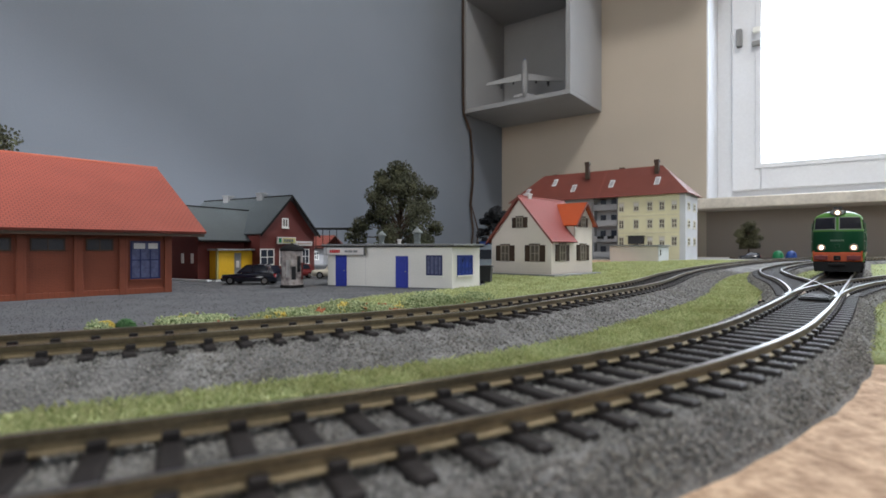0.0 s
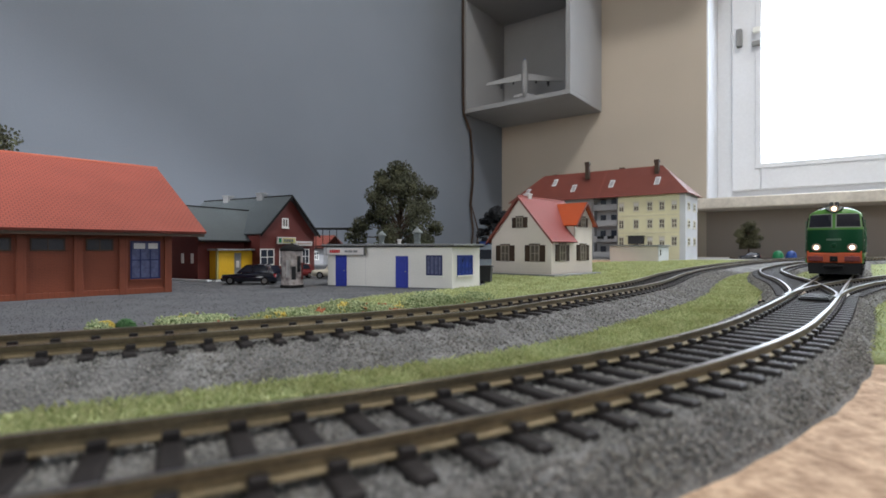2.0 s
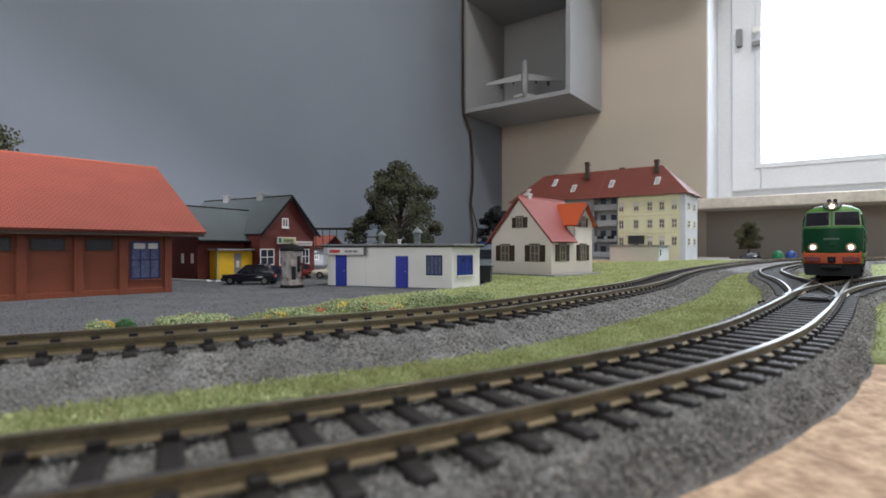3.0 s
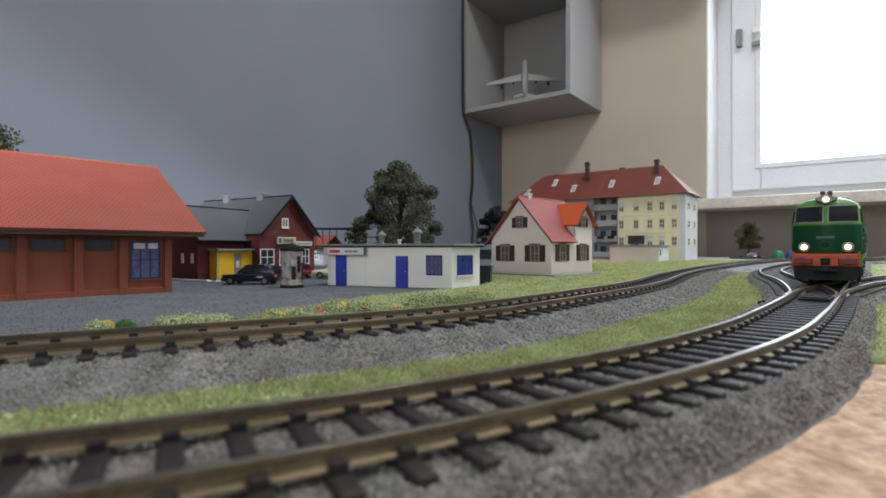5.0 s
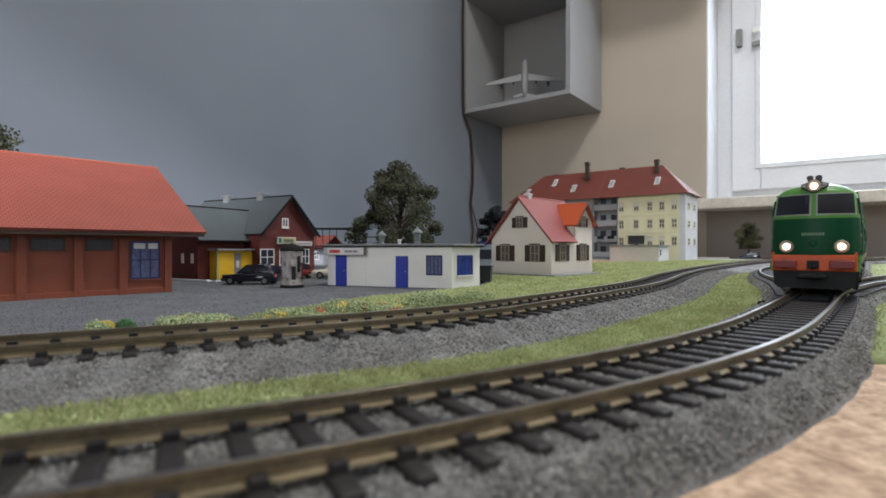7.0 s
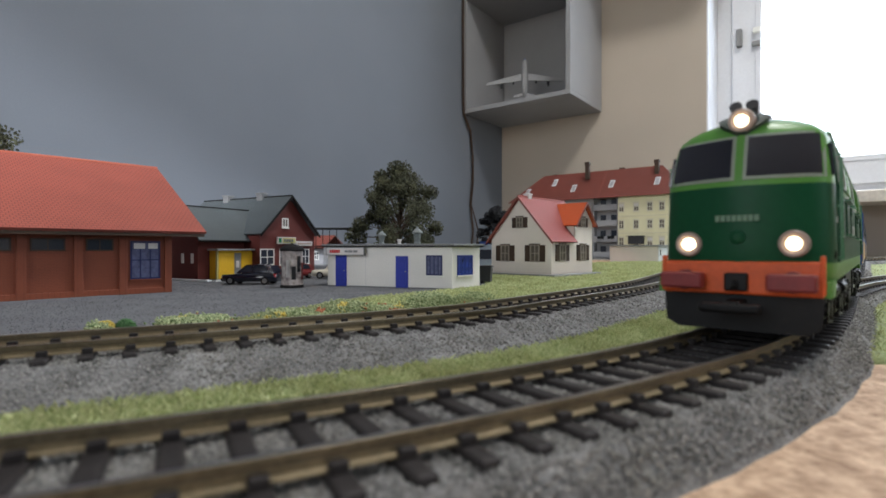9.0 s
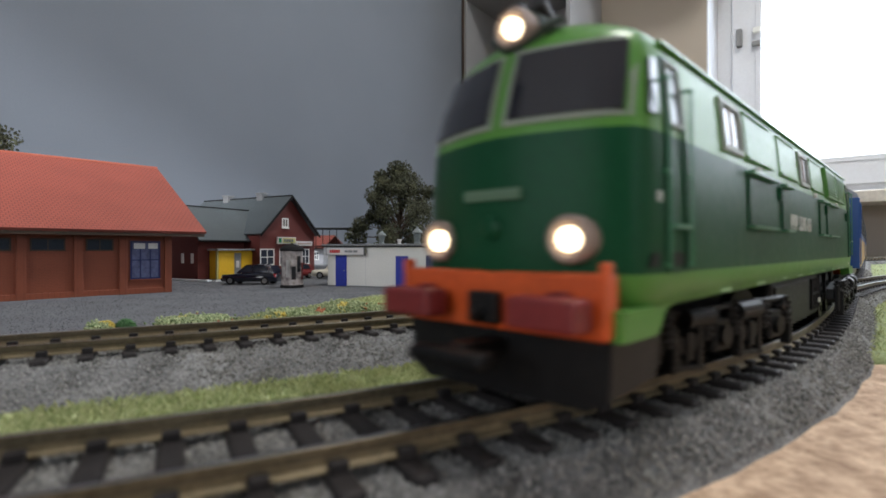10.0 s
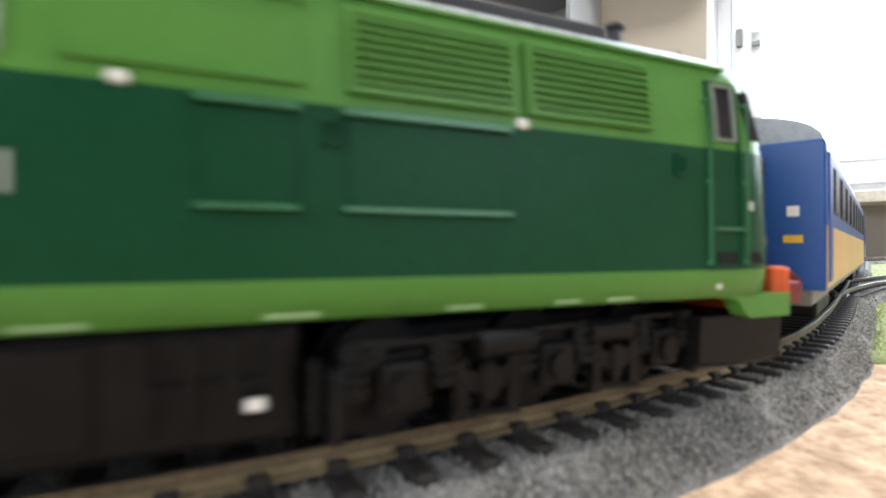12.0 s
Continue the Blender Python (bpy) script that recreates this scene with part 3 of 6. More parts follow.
def nose_plate(sx, sd, y0, y1, z0, z1, proud, n=8):
    """A plate bent round the nose, from y0 to y1 on the side sd; its outer edge leans in."""
    bm = bmesh.new()
    cols = []
    for k in range(n + 1):
        col = []
        for z, lean in ((z0, 1.0), ((z0 + z1) / 2, 0.982), (z1, 0.95)):
            y = y0 + (y1 * lean - y0) * k / n
            for o in (proud, -0.0008):
                col.append(bm.verts.new((sx * (nose_x(y, z) + o), sd * (y + (o * 0.4 if k == n else 0)), z + o * 0.4)))
        cols.append(col)
    for a, b in zip(cols, cols[1:]):
        for i, j in ((0, 2), (2, 4), (4, 5), (5, 3), (3, 1), (1, 0)):
            bm.faces.new((a[i], a[j], b[j], b[i]))
    for c in (cols[0], cols[-1]):
        bm.faces.new([c[i] for i in (0, 2, 4, 5, 3, 1)])
    return bm


def locomotive():
    loco = thing("diesel_locomotive", pose(0, 0, RAILZ), "two-tone green model diesel locomotive with lit headlights and orange beam", "locomotive")
    bm = bmesh.new()
    rings = [[bm.verts.new((x, y, z)) for x, y in plan(w, e)] for z, w, e, _ in LEVELS]
    for a, b, lv in zip(rings, rings[1:], LEVELS):
        k = len(a)
        for i in range(k):
            f = bm.faces.new((a[i], a[(i + 1) % k], b[(i + 1) % k], b[i]))
            f.material_index = lv[3]
            if lv[3] == 2 and abs(f.calc_center_median().x) > 0.0835 and lv[0] < 0.048:
                f.material_index = 0
            f.smooth = True
    bm.faces.new(rings[-1]).material_index = 2
    bm.faces.new(list(reversed(rings[0]))).material_index = 3
    body = part("body", bm, [M["lgreen"], M["dgreen"], M["roofgrey"], M["running"]], loco, "light and dark green body shell")
    for sd in (1, -1):
        # gutter, skirt edge and the deep corners of the skirt
        part("gutter", side_plate(-0.086, 0.086, 0.0447, 0.0452, sd, 0.0006), M["lgreen"], body)
        for sx in (1, -1):
            bm = bmesh.new()
            ol = [(sx * 0.0845, 0.0136), (sx * 0.0875, 0.0128), (sx * 0.0890, 0.0108), (sx * 0.0900, 0.0103), (sx * 0.0985, 0.0103), (sx * 0.0985, 0.0136)]
            y0, y1 = sorted((sd * 0.0136, sd * 0.0162))
            prism(bm, ol if sx > 0 else list(reversed(ol)), y0, y1)
            part("skirt_corner", bm, M["lgreen"], body)
        # lower doors and upper panels
        for a, b in ((-0.0498, -0.0324), (-0.0276, -0.0198), (0.0190, 0.0266), (0.0337, 0.0520)):
            dr = part("equipment_door", side_plate(a, b, 0.0240, 0.0323, sd, 0.00035, 0.0003), M["dgreen"], body)
            part("drip_strip", side_plate(a - 0.0004, b + 0.0004, 0.0325, 0.0330, sd, 0.0013), M["edge_highlight"], dr)
            part("drip_strip", side_plate(a - 0.0003, b + 0.0003, 0.0235, 0.0239, sd, 0.0012), M["edge_highlight"], dr)
        for x in (-0.0305, 0.0285, -0.0755):
            part("grab_step", side_frame(x - 0.0012, x + 0.0004, 0.0296, 0.0322, sd, 0.0004, 0.0006), M["dgreen"], body)
        for a, b in ((-0.0285, -0.0102), (0.0080, 0.0263), (0.0331, 0.0517)):
            pn = part("upper_panel", side_plate(a, b, 0.0354, 0.0428, sd, 0.0002, 0.0003), M["lgreen"], body)
            part("ridge_strip", side_plate(a, b, 0.0350, 0.0354, sd, 0.0006), M["lgreen"], pn)
            part("ridge_strip", side_plate(a, b, 0.0428, 0.0431, sd, 0.0005), M["lgreen"], pn)
        for a, b in ((-0.0710, -0.0527), (-0.0512, -0.0326)):
            lv = part("louvre", side_frame(a, b, 0.0348, 0.0432, sd, 0.0006, 0.0009), M["lgreen"], body)
            part("louvre_back", side_plate(a + 0.0006, b - 0.0006, 0.0354, 0.0426, sd, 0.00006), M["lgreen"], lv)
            for k in range(8):
                z = 0.0357 + k * 0.00089
                part("slat", side_plate(a + 0.0005, b - 0.0005, z, z + 0.00036, sd, 0.0010), M["lgreen"], lv)
        for a, b in ((-0.0063, 0.0050), (0.0545, 0.0650)):
            wd = part("side_window", side_frame(a, b, 0.0348, 0.0428, sd, 0.0009, 0.0005), M["framegrey"], body, "grey-framed side window")
            part("pane", side_plate(a + 0.0008, b - 0.0008, 0.0356, 0.0420, sd, 0.0001), M["pane_grey"], wd)
            part("mullion", side_plate((a + b) / 2 - 0.0003, (a + b) / 2 + 0.0003, 0.0356, 0.0420, sd, 0.0003), M["lamprim"], wd)
        # cab doors with window, handrails, step and vents; cab quarter lights
        for sx in (1, -1):
            a, b = sorted((sx * 0.0815, sx * 0.0875))
            dr = part("cab_door", side_frame(a, b, 0.0172, 0.0428, sd, 0.0004, 0.0003), M["dgreen"], body)
            fr = part("door_window", side_frame(a + 0.0010, b - 0.0010, 0.0346, 0.0424, sd, 0.0003, 0.0005), M["framegrey"], dr)
            part("pane", side_plate(a + 0.0013, b - 0.0013, 0.0350, 0.0420, sd, 0.00015), M["loco_pane"], dr)
            for x in (a - 0.0006, b + 0.0006):
                h = bmesh.new()
                cyl(h, (x, sd * 0.0171, 0.0178), (x, sd * 0.0168, 0.0400), 0.00016, seg=6)
                for z in (0.0182, 0.0290, 0.0398):
                    cyl(h, (x, sd * 0.0150, z), (x, sd * 0.0171, z), 0.00022, seg=6)
                part("handrail", h, M["edge_highlight"], dr)
            part("step", side_plate(a + 0.0004, b - 0.0004, 0.0225, 0.0229, sd, 0.0009), M["edge_highlight"], dr)
            part("foot_hole", side_plate(a + 0.0008, b - 0.0014, 0.0180, 0.0196, sd, 0.00012), M["black"], dr)
            q = [(sx * 0.0893, 0.0352), (sx * 0.0915, 0.0352), (sx * 0.0898, 0.0420), (sx * 0.0885, 0.0420)]
            part("quarter_light", slab([(x, sd * (at_level(z)[0] * 0.975), z) for x, z in q], (0.25 * sx, sd, 0.1), 0.0006), M["loco_pane"], body)
            part("foot_hole", slab([(x, sd * 0.01605, z) for x, z in ((sx * .0895, .0180), (sx * .0922, .0180), (sx * .0914, .0196), (sx * .0895, .0196))], (0.2 * sx, sd, 0), 0.0004), M["black"], body)
            bm = bmesh.new()
            box(bm, *sorted((sx * 0.0892, sx * 0.0900)), *sorted((sd * 0.0150, sd * 0.0165)), 0.0254, 0.0266)
            part("side_plate", bm, M["pale_print"], body, "small pale plate")
        for x in (-0.0520, -0.0140, 0.0450):
            bm = B(x - 0.0007, x + 0.0007, *sorted((sd * 0.0160, sd * 0.0168)), 0.0332, 0.0343, bevel=0.0003)
            part("side_lamp", bm, M["trim"], body, "small white side lamp")
        bm = bmesh.new()
        for x, w in ((-0.068, 0.004), (-0.06, 0.0035), (-0.047, 0.004), (-0.03, 0.005), (-0.012, 0.005), (0.004, 0.006), (0.022, 0.004), (0.04, 0.006), (0.062, 0.005)):
            bars(bm, x, x + w, 0.0138, 0.0003, sd, [(w, 0)])
        part("lettering", bm, M["stripe_print"], body, "fine white bars of lettering")
        bm = bmesh.new()
        bars(bm, -0.0835, -0.0825, 0.0146, 0.0007, sd, [(0.0008, 0.0)])
        part("data_panel", bm, M["trim"], body)
        # operator's mark as plain strokes, then the running number
        x = 0.0172 if sd > 0 else -0.0088
        for k in range(3):
            for w0, w1, z0 in ((0, 0.0007, 0.0242), (0.0011, 0.0018, 0.0252)):
                y = sd * (at_level(0.026)[0] + 0.0001)
                xa = x - sd * k * 0.0026
                part("emblem_stroke", B(*sorted((xa - sd * w0, xa - sd * w1)), *sorted((y, y - sd * 0.0005)), z0, 0.0275), M["pale_print"], body, "pale stroke of the operator mark")
        text_plate("SU45-161", 0.0033, body, Matrix.Translation((0.0078 if sd > 0 else 0.0013, sd * (at_level(0.026)[0] + 0.00008), 0.0242)) @ pose(0, 0, 0, 90, 0, 180 if sd > 0 else 0) @ Matrix.Diagonal((0.83, 1, 1, 1)), M["pale_print"])
    # roof: walkway ridges, fans, exhaust
    for sd in (1, -1):
        part("roof_ridge", B(-0.070, 0.070, *sorted((sd * 0.0068, sd * 0.0098)), 0.0474, 0.0502, bevel=0.0004), M["dark"], body, "dark roof grille edge")
    for x in (-0.045, -0.02, 0.03):
        part("roof_fan", lathe([(0.0052, 0.0490), (0.0052, 0.0502), (0.0044, 0.0504), (0.001, 0.0504)]), M["dark"], body).location = (x, 0, 0)
    part("exhaust_pipe", lathe([(0.0010, 0.046), (0.0010, 0.0517), (0.0016, 0.0520), (0.0016, 0.0525), (0.0008, 0.0526)], 12), M["dark"], body).location = (-0.0745, 0.006, 0)
    for sx in (1, -1):
        # windscreens
        for sd in (1, -1):
            part("windscreen_frame", nose_plate(sx, sd, 0.0008, 0.0149, 0.0347, 0.0447, 0.0002), M["framegrey"], body, "grey windscreen rubber")
            part("windscreen", nose_plate(sx, sd, 0.0015, 0.0142, 0.0354, 0.0440, 0.0004), M["loco_pane"], body, "dark windscreen pane")
            lamp_unit(body, sx * (nose_x(sd * 0.0099, 0.021) + 0.0006), sd * 0.0099, 0.0211, 0.0027, sx)
            bm = B(*sorted((sx * 0.1010, sx * 0.1048)), *sorted((sd * 0.0058, sd * 0.0142)), 0.0116, 0.0150, bevel=0.0005)
            cyl(bm, (sx * 0.098, sd * 0.0100, 0.0133), (sx * 0.1015, sd * 0.0100, 0.0133), 0.0022, seg=14)
            part("buffer", bm, M["darkred"], body, "dark red rectangular buffer")
            bm = B(*sorted((sx * 0.0985, sx * 0.1002)), *sorted((sd * 0.0143, sd * 0.0152)), 0.0108, 0.0186 if sx > 0 else 0.0172, bevel=0.0003)
            part("handrail", bm, M["orange"], body)
        part("lamp_housing", C((sx * 0.0850, 0, 0.0478), (sx * 0.0932, 0, 0.0482), 0.0034, 0.0030, seg=16), M["dgreen_dark"], body, "dark grey lamp hood")
        part("lamp_plate", slab([(sx * 0.0954, -0.0010, 0.0451), (sx * 0.0954, 0.0010, 0.0451), (sx * 0.0934, 0.0046, 0.0478), (sx * 0.0914, 0.0052, 0.0490), (sx * 0.0900, 0.0030, 0.0500), (sx * 0.0900, -0.0030, 0.0500), (sx * 0.0914, -0.0052, 0.0490), (sx * 0.0934, -0.0046, 0.0478)], (sx, 0, 0.8), 0.0004), M["dgreen_dark"], body, "dark plate round the roof lamp")
        lamp_unit(body, sx * 0.0947, 0, 0.0481, 0.0026, sx)
        for y in (-0.0016, 0.0016):
            part("horn", C((sx * 0.0875, y, 0.0496), (sx * 0.0925, y, 0.0520), 0.0006, 0.0013, seg=12), M["dark"], body, "dark roof horn")
        bm = bmesh.new()
        nx = nose_x(0, 0.0265) + 0.0002
        for k in range(8):
            box(bm, *sorted((sx * (nx - 0.0006), sx * (nx + 0.0001))), -0.0042 + k * 0.00105, -0.0042 + k * 0.00105 + 0.0008, 0.0259, 0.0272)
        part("lettering", bm, M["bar_green"], body, "faint pale bars of a number")
        bm = lathe([(0.0017, -0.0006), (0.0015, 0.0004), (0.0007, 0.0007)], 9)
        bmesh.ops.transform(bm, matrix=Matrix.Translation((sx * nose_x(0, 0.0225), 0, 0.0225)) @ pose(0, 0, 0, 0, 90 * sx, 0), verts=bm.verts)
        part("nose_badge", bm, M["dgreen"], body, "green moulded badge on the nose")
        part("buffer_beam", B(*sorted((sx * 0.0968, sx * 0.0999)), -0.0150, 0.0150, 0.0104, 0.0174, bevel=0.0005), M["orange"], body, "orange-red buffer beam")
        bm = B(*sorted((sx * 0.1000, sx * 0.1016)), -0.0022, 0.0022, 0.0112, 0.0150, bevel=0.0004)
        cyl(bm, (sx * 0.1010, 0, 0.0132), (sx * 0.1030, 0, 0.0120), 0.0006, seg=8)
        part("coupling_hook", bm, M["black"], body)
        bm = bmesh.new()
        for y in (-0.0125, -0.0112, 0.0112 - 0.0190, 0.0165 - 0.0100, 0.0080):
            cyl(bm, (sx * 0.0998, y, 0.0122), (sx * 0.1010, y, 0.0122), 0.0006, seg=8)
        part("bolt", bm, M["darkred"], body)
        bm = bmesh.new()
        ol = [(-0.0150, 0.0104), (0.0150, 0.0104), (0.0146, 0.0040), (0.0120, 0.0026), (-0.0120, 0.0026), (-0.0146, 0.0040)]
        va = [bm.verts.new((sx * 0.0985, y, z)) for y, z in ol]
        vb = [bm.verts.new((sx * 0.0830, y * 0.92, z)) for y, z in ol]
        bm.faces.new(va)
        bm.faces.new(list(reversed(vb)))
        for i in range(6):
            bm.faces.new((va[i], vb[i], vb[(i + 1) % 6], va[(i + 1) % 6]))
        part("snow_plough", bm, M["black"], body, "black plough under the beam")
        bm = B(*sorted((sx * 0.0980, sx * 0.1060)), -0.0016, 0.0016, 0.0078, 0.0094, bevel=0.0003)
        box(bm, *sorted((sx * 0.1050, sx * 0.1085)), -0.0055, 0.0055, 0.0072, 0.0090, bevel=0.0006)
        part("coupler", bm, M["running"], body, "dark loop coupler")
    tank = part("fuel_tank", B(-0.0285, 0.0285, -0.0150, 0.0150, 0.0022, 0.0132, bevel=0.0009), M["running"], loco, "black fuel tank with a ribbed rear end")
    for sd in (1, -1):
        part("access_panel", B(-0.0120, 0.0265, *sorted((sd * 0.0148, sd * 0.0154)), 0.0036, 0.0122, bevel=0.0003), M["running"], tank)
        for k in range(4):
            part("rib", B(-0.0265 + k * 0.0034, -0.0254 + k * 0.0034, *sorted((sd * 0.0149, sd * 0.0157)), 0.0040, 0.0122, bevel=0.0002), M["running"], tank)
        part("rib", B(-0.0265, -0.0152, *sorted((sd * 0.0149, sd * 0.0156)), 0.0078, 0.0085, bevel=0.0002), M["running"], tank)
        part("data_plate", B(-0.0252, -0.0236, *sorted((sd * 0.0157, sd * 0.0160)), 0.0056, 0.0067), M["trim"], tank, "small white data plate")
    return loco


COACH_L = 0.262


def coach(name_label):
    c = thing("passenger_coach", pose(0, 0, RAILZ), name_label, "coach", "coaches of the train")
    h = COACH_L / 2
    W = 0.0162
    part("lower_wall", B(-h + 0.0006, h - 0.0006, -W, W, 0.0125, 0.0245), M["coachyellow"], c, "ochre lower body side")
    up = bmesh.new()
    prism(up, [(-W, 0.0245), (W, 0.0245), (W * 0.985, 0.0400), (W * 0.95, 0.0412), (-W * 0.95, 0.0412), (-W * 0.985, 0.0400)], -h, h)
    bmesh.ops.rotate(up, matrix=Matrix.Rotation(radians(90), 3, "Z"), verts=up.verts)
    upper = part("upper_wall", up, M["coachblue"], c, "blue upper body side")
    rf = bmesh.new()
    prism(rf, [(-W * 0.97, 0.0408)] + [(-W * math.cos(a) * 0.97, 0.0410 + 0.0065 * math.sin(a)) for a in [k * math.pi / 12 for k in range(1, 12)]] + [(W * 0.97, 0.0408)], -h + 0.001, h - 0.001)
    bmesh.ops.rotate(rf, matrix=Matrix.Rotation(radians(90), 3, "Z"), verts=rf.verts)
    part("roof", rf, M["roofgrey"], c, "rounded grey roof")
    for sx in (1, -1):
        e = part("end_wall", B(*sorted((sx * (h - 0.0004), sx * (h + 0.0010))), -W * 0.99, W * 0.99, 0.0120, 0.0411, bevel=0.0004), M["coachblue"], c, "blue end wall")
        part("gangway", B(*sorted((sx * (h + 0.0008), sx * (h + 0.0050))), -0.0062, 0.0062, 0.0135, 0.0385, bevel=0.0012), M["black"], e, "black rubber gangway")
        for y in (-0.0098, 0.0098):
            bm = C((sx * (h), y, 0.0130), (sx * (h + 0.0060), y, 0.0130), 0.0014, seg=12)
            cyl(bm, (sx * (h + 0.0050), y, 0.0130), (sx * (h + 0.0062), y, 0.0130), 0.0030, seg=14)
            part("buffer", bm, M["darkred"], e, "dark red buffer")
        bm = bmesh.new()
        for y in (0.0108,):
            box(bm, *sorted((sx * (h + 0.0008), sx * (h + 0.0013))), y - 0.0010, y + 0.0010, 0.0264, 0.0284)
        part("notice", bm, M["trim"], e, "small white notice")
        part("notice", B(*sorted((sx * (h + 0.0008), sx * (h + 0.0013))), 0.0092, 0.0124, 0.0212, 0.0227), M["yellow"], e, "small yellow notice")
    for sd in (1, -1):
        for k in range(10):
            x = -h + 0.022 + k * (COACH_L - 0.044) / 9.0
            y = sorted((sd * (W - 0.0010), sd * (W + 0.0002)))
            wdw = part("window", B(x - 0.0072, x + 0.0072, *y, 0.0275, 0.0375, bevel=0.0003), M["dark"], c, "dark framed coach window")
            part("pane", B(x - 0.0066, x + 0.0066, *sorted((sd * W, sd * (W + 0.0004))), 0.0281, 0.0369), M["coach_pane"], wdw)
        for x in (-h + 0.006, h - 0.006):
            part("door", B(x - 0.0038, x + 0.0038, *sorted((sd * (W - 0.001), sd * (W + 0.0003))), 0.0135, 0.0390, bevel=0.0003), M["coachblue"], c, "blue coach door")
    part("underframe", B(-h + 0.004, h - 0.004, -0.0135, 0.0135, 0.0085, 0.0126, bevel=0.0005), M["grey"], c, "grey underframe")
    for x in (-0.094, 0.094):
        b = part("bogie", B(-0.018, 0.018, -0.0130, 0.0130, 0.0045, 0.0086, bevel=0.0008), M["running"], c, "dark two-axle bogie")
        b.location = (x, 0, 0)
    return c


# lighter green that paints the highlight onto strips, steps and handrails
M["edge_highlight"] = material("green_edge_highlight_paint", (0.05, 0.18, 0.085), 0.3, vary=0.1, spec=0.45)
M["coach_pane"] = material("dull_dark_coach_pane", (0.015, 0.018, 0.03), 0.35, vary=0.1, bump=0, spec=0.15)
M["framegrey"] = material("grey_rubber_frame", (0.24, 0.27, 0.22), 0.5, vary=0.08)
# side panes: the sky's pale reflection is put into their grey
M["pane_grey"] = material("grey_reflection_pane", (0.21, 0.20, 0.205), 0.15, vary=0.15, grain=200, patch=120, bump=0, spec=0.5)
M["stripe_print"] = material("faint_pale_print", (0.33, 0.46, 0.24), 0.5, vary=0.1)
M["loco_pane"] = material("dark_loco_pane", (0.012, 0.012, 0.018), 0.08, vary=0.05, bump=0, spec=0.7)
M["pale_print"] = material("pale_grey_print", (0.5, 0.52, 0.48), 0.5, vary=0.04)
M["bar_green"] = material("worn_green_print", (0.12, 0.2, 0.13), 0.5, vary=0.04)
M["dgreen_dark"] = material("dark_grey_green_hood", (0.03, 0.045, 0.035), 0.5, vary=0.1)
LOCO = locomotive()
LOCO_BOGIES = [loco_bogie(LOCO, 0.0565), loco_bogie(LOCO, -0.0565)]
LOCO_WHEELS = [wheelset(b, x, 0.0063) for b in LOCO_BOGIES for x in (-0.0205, 0, 0.0205)]
COACHES = [coach("blue and ochre model passenger coach behind the locomotive"), coach("blue and ochre model passenger coach at the train's tail")]


# ---- buildings ----
def tiles(name, colour, course, width, rough=0.5, bump=0.5):
    """Roof covering: courses and joints in fine relief, in the slope's own axes."""
    m = material(name, colour, rough, vary=0.07, grain=900, patch=40, bump=0)
    n, l = m.node_tree.nodes, m.node_tree.links
    tc, br, bp = n.new("ShaderNodeTexCoord"), n.new("ShaderNodeTexBrick"), n.new("ShaderNodeBump")
    br.inputs["Scale"].default_value = 1.0
    br.inputs["Brick Width"].default_value, br.inputs["Row Height"].default_value, br.inputs["Mortar Size"].default_value = width, course, course * 0.14
    br.inputs["Mortar Smooth"].default_value = 0.6
    bp.inputs["Strength"].default_value, bp.inputs["Distance"].default_value, bp.invert = bump, 0.0003, True
    l.new(tc.outputs["Object"], br.inputs["Vector"])
    l.new(br.outputs["Fac"], bp.inputs["Height"])
    joint = n.new("ShaderNodeMix")
    joint.data_type, joint.blend_type = "RGBA", "MULTIPLY"
    joint.inputs[7].default_value = (0.58, 0.58, 0.58, 1)
    base = n["Principled BSDF"].inputs["Base Color"]
    l.new(base.links[0].from_socket, joint.inputs[6])
    l.new(br.outputs["Fac"], joint.inputs[0])
    l.new(joint.outputs[2], base)
    l.new(bp.outputs[0], n["Principled BSDF"].inputs["Normal"])
    return m


M["redtiles"] = tiles("orange_red_roof_tiles", (0.335, 0.083, 0.058), 0.0024, 0.0028, 0.55)
M["pinktiles"] = tiles("red_roof_tiles", (0.30, 0.060, 0.048), 0.0031, 0.0042, 0.62, 0.9)
M["orangetiles"] = tiles("orange_roof_tiles", (0.5, 0.09, 0.025), 0.0022, 0.004, 0.4)
M["browntiles"] = tiles("brown_red_roof_tiles", (0.17, 0.045, 0.032), 0.0026, 0.003, 0.45)
M["slates"] = tiles("grey_blue_slates", (0.08, 0.092, 0.097), 0.0022, 0.004, 0.45)
M["redboards"] = tiles("red_brick_courses", (0.205, 0.052, 0.023), 0.0009, 0.0028, 0.6, 0.25)
M["darkboards"] = tiles("dark_red_brick_courses", (0.125, 0.026, 0.02), 0.0009, 0.0028, 0.65, 0.25)
M["frameblue"] = material("blue_window_frame", (0.012, 0.03, 0.2), 0.4, vary=0.1)
M["blueglass"] = material("deep_blue_backed_pane", (0.02, 0.045, 0.24), 0.3, vary=0.35, grain=300, patch=160, bump=0)
M["curtain"] = material("grey_blue_curtain", (0.10, 0.11, 0.2), 0.7, vary=0.2, grain=500, patch=200)
M["poster"] = material("pale_poster_paper", (0.36, 0.32, 0.30), 0.6, vary=0.3, grain=350, patch=160, second=(0.08, 0.06, 0.06))
M["carblue"] = material("black_blue_car_paint", (0.008, 0.010, 0.022), 0.15, vary=0.05, bump=0, coat=0.6)
M["carcream"] = material("cream_car_paint", (0.65, 0.6, 0.48), 0.25, vary=0.04, bump=0, coat=0.5)
M["oldyellow"] = material("faded_yellow_sign", (0.45, 0.42, 0.16), 0.6, vary=0.1)
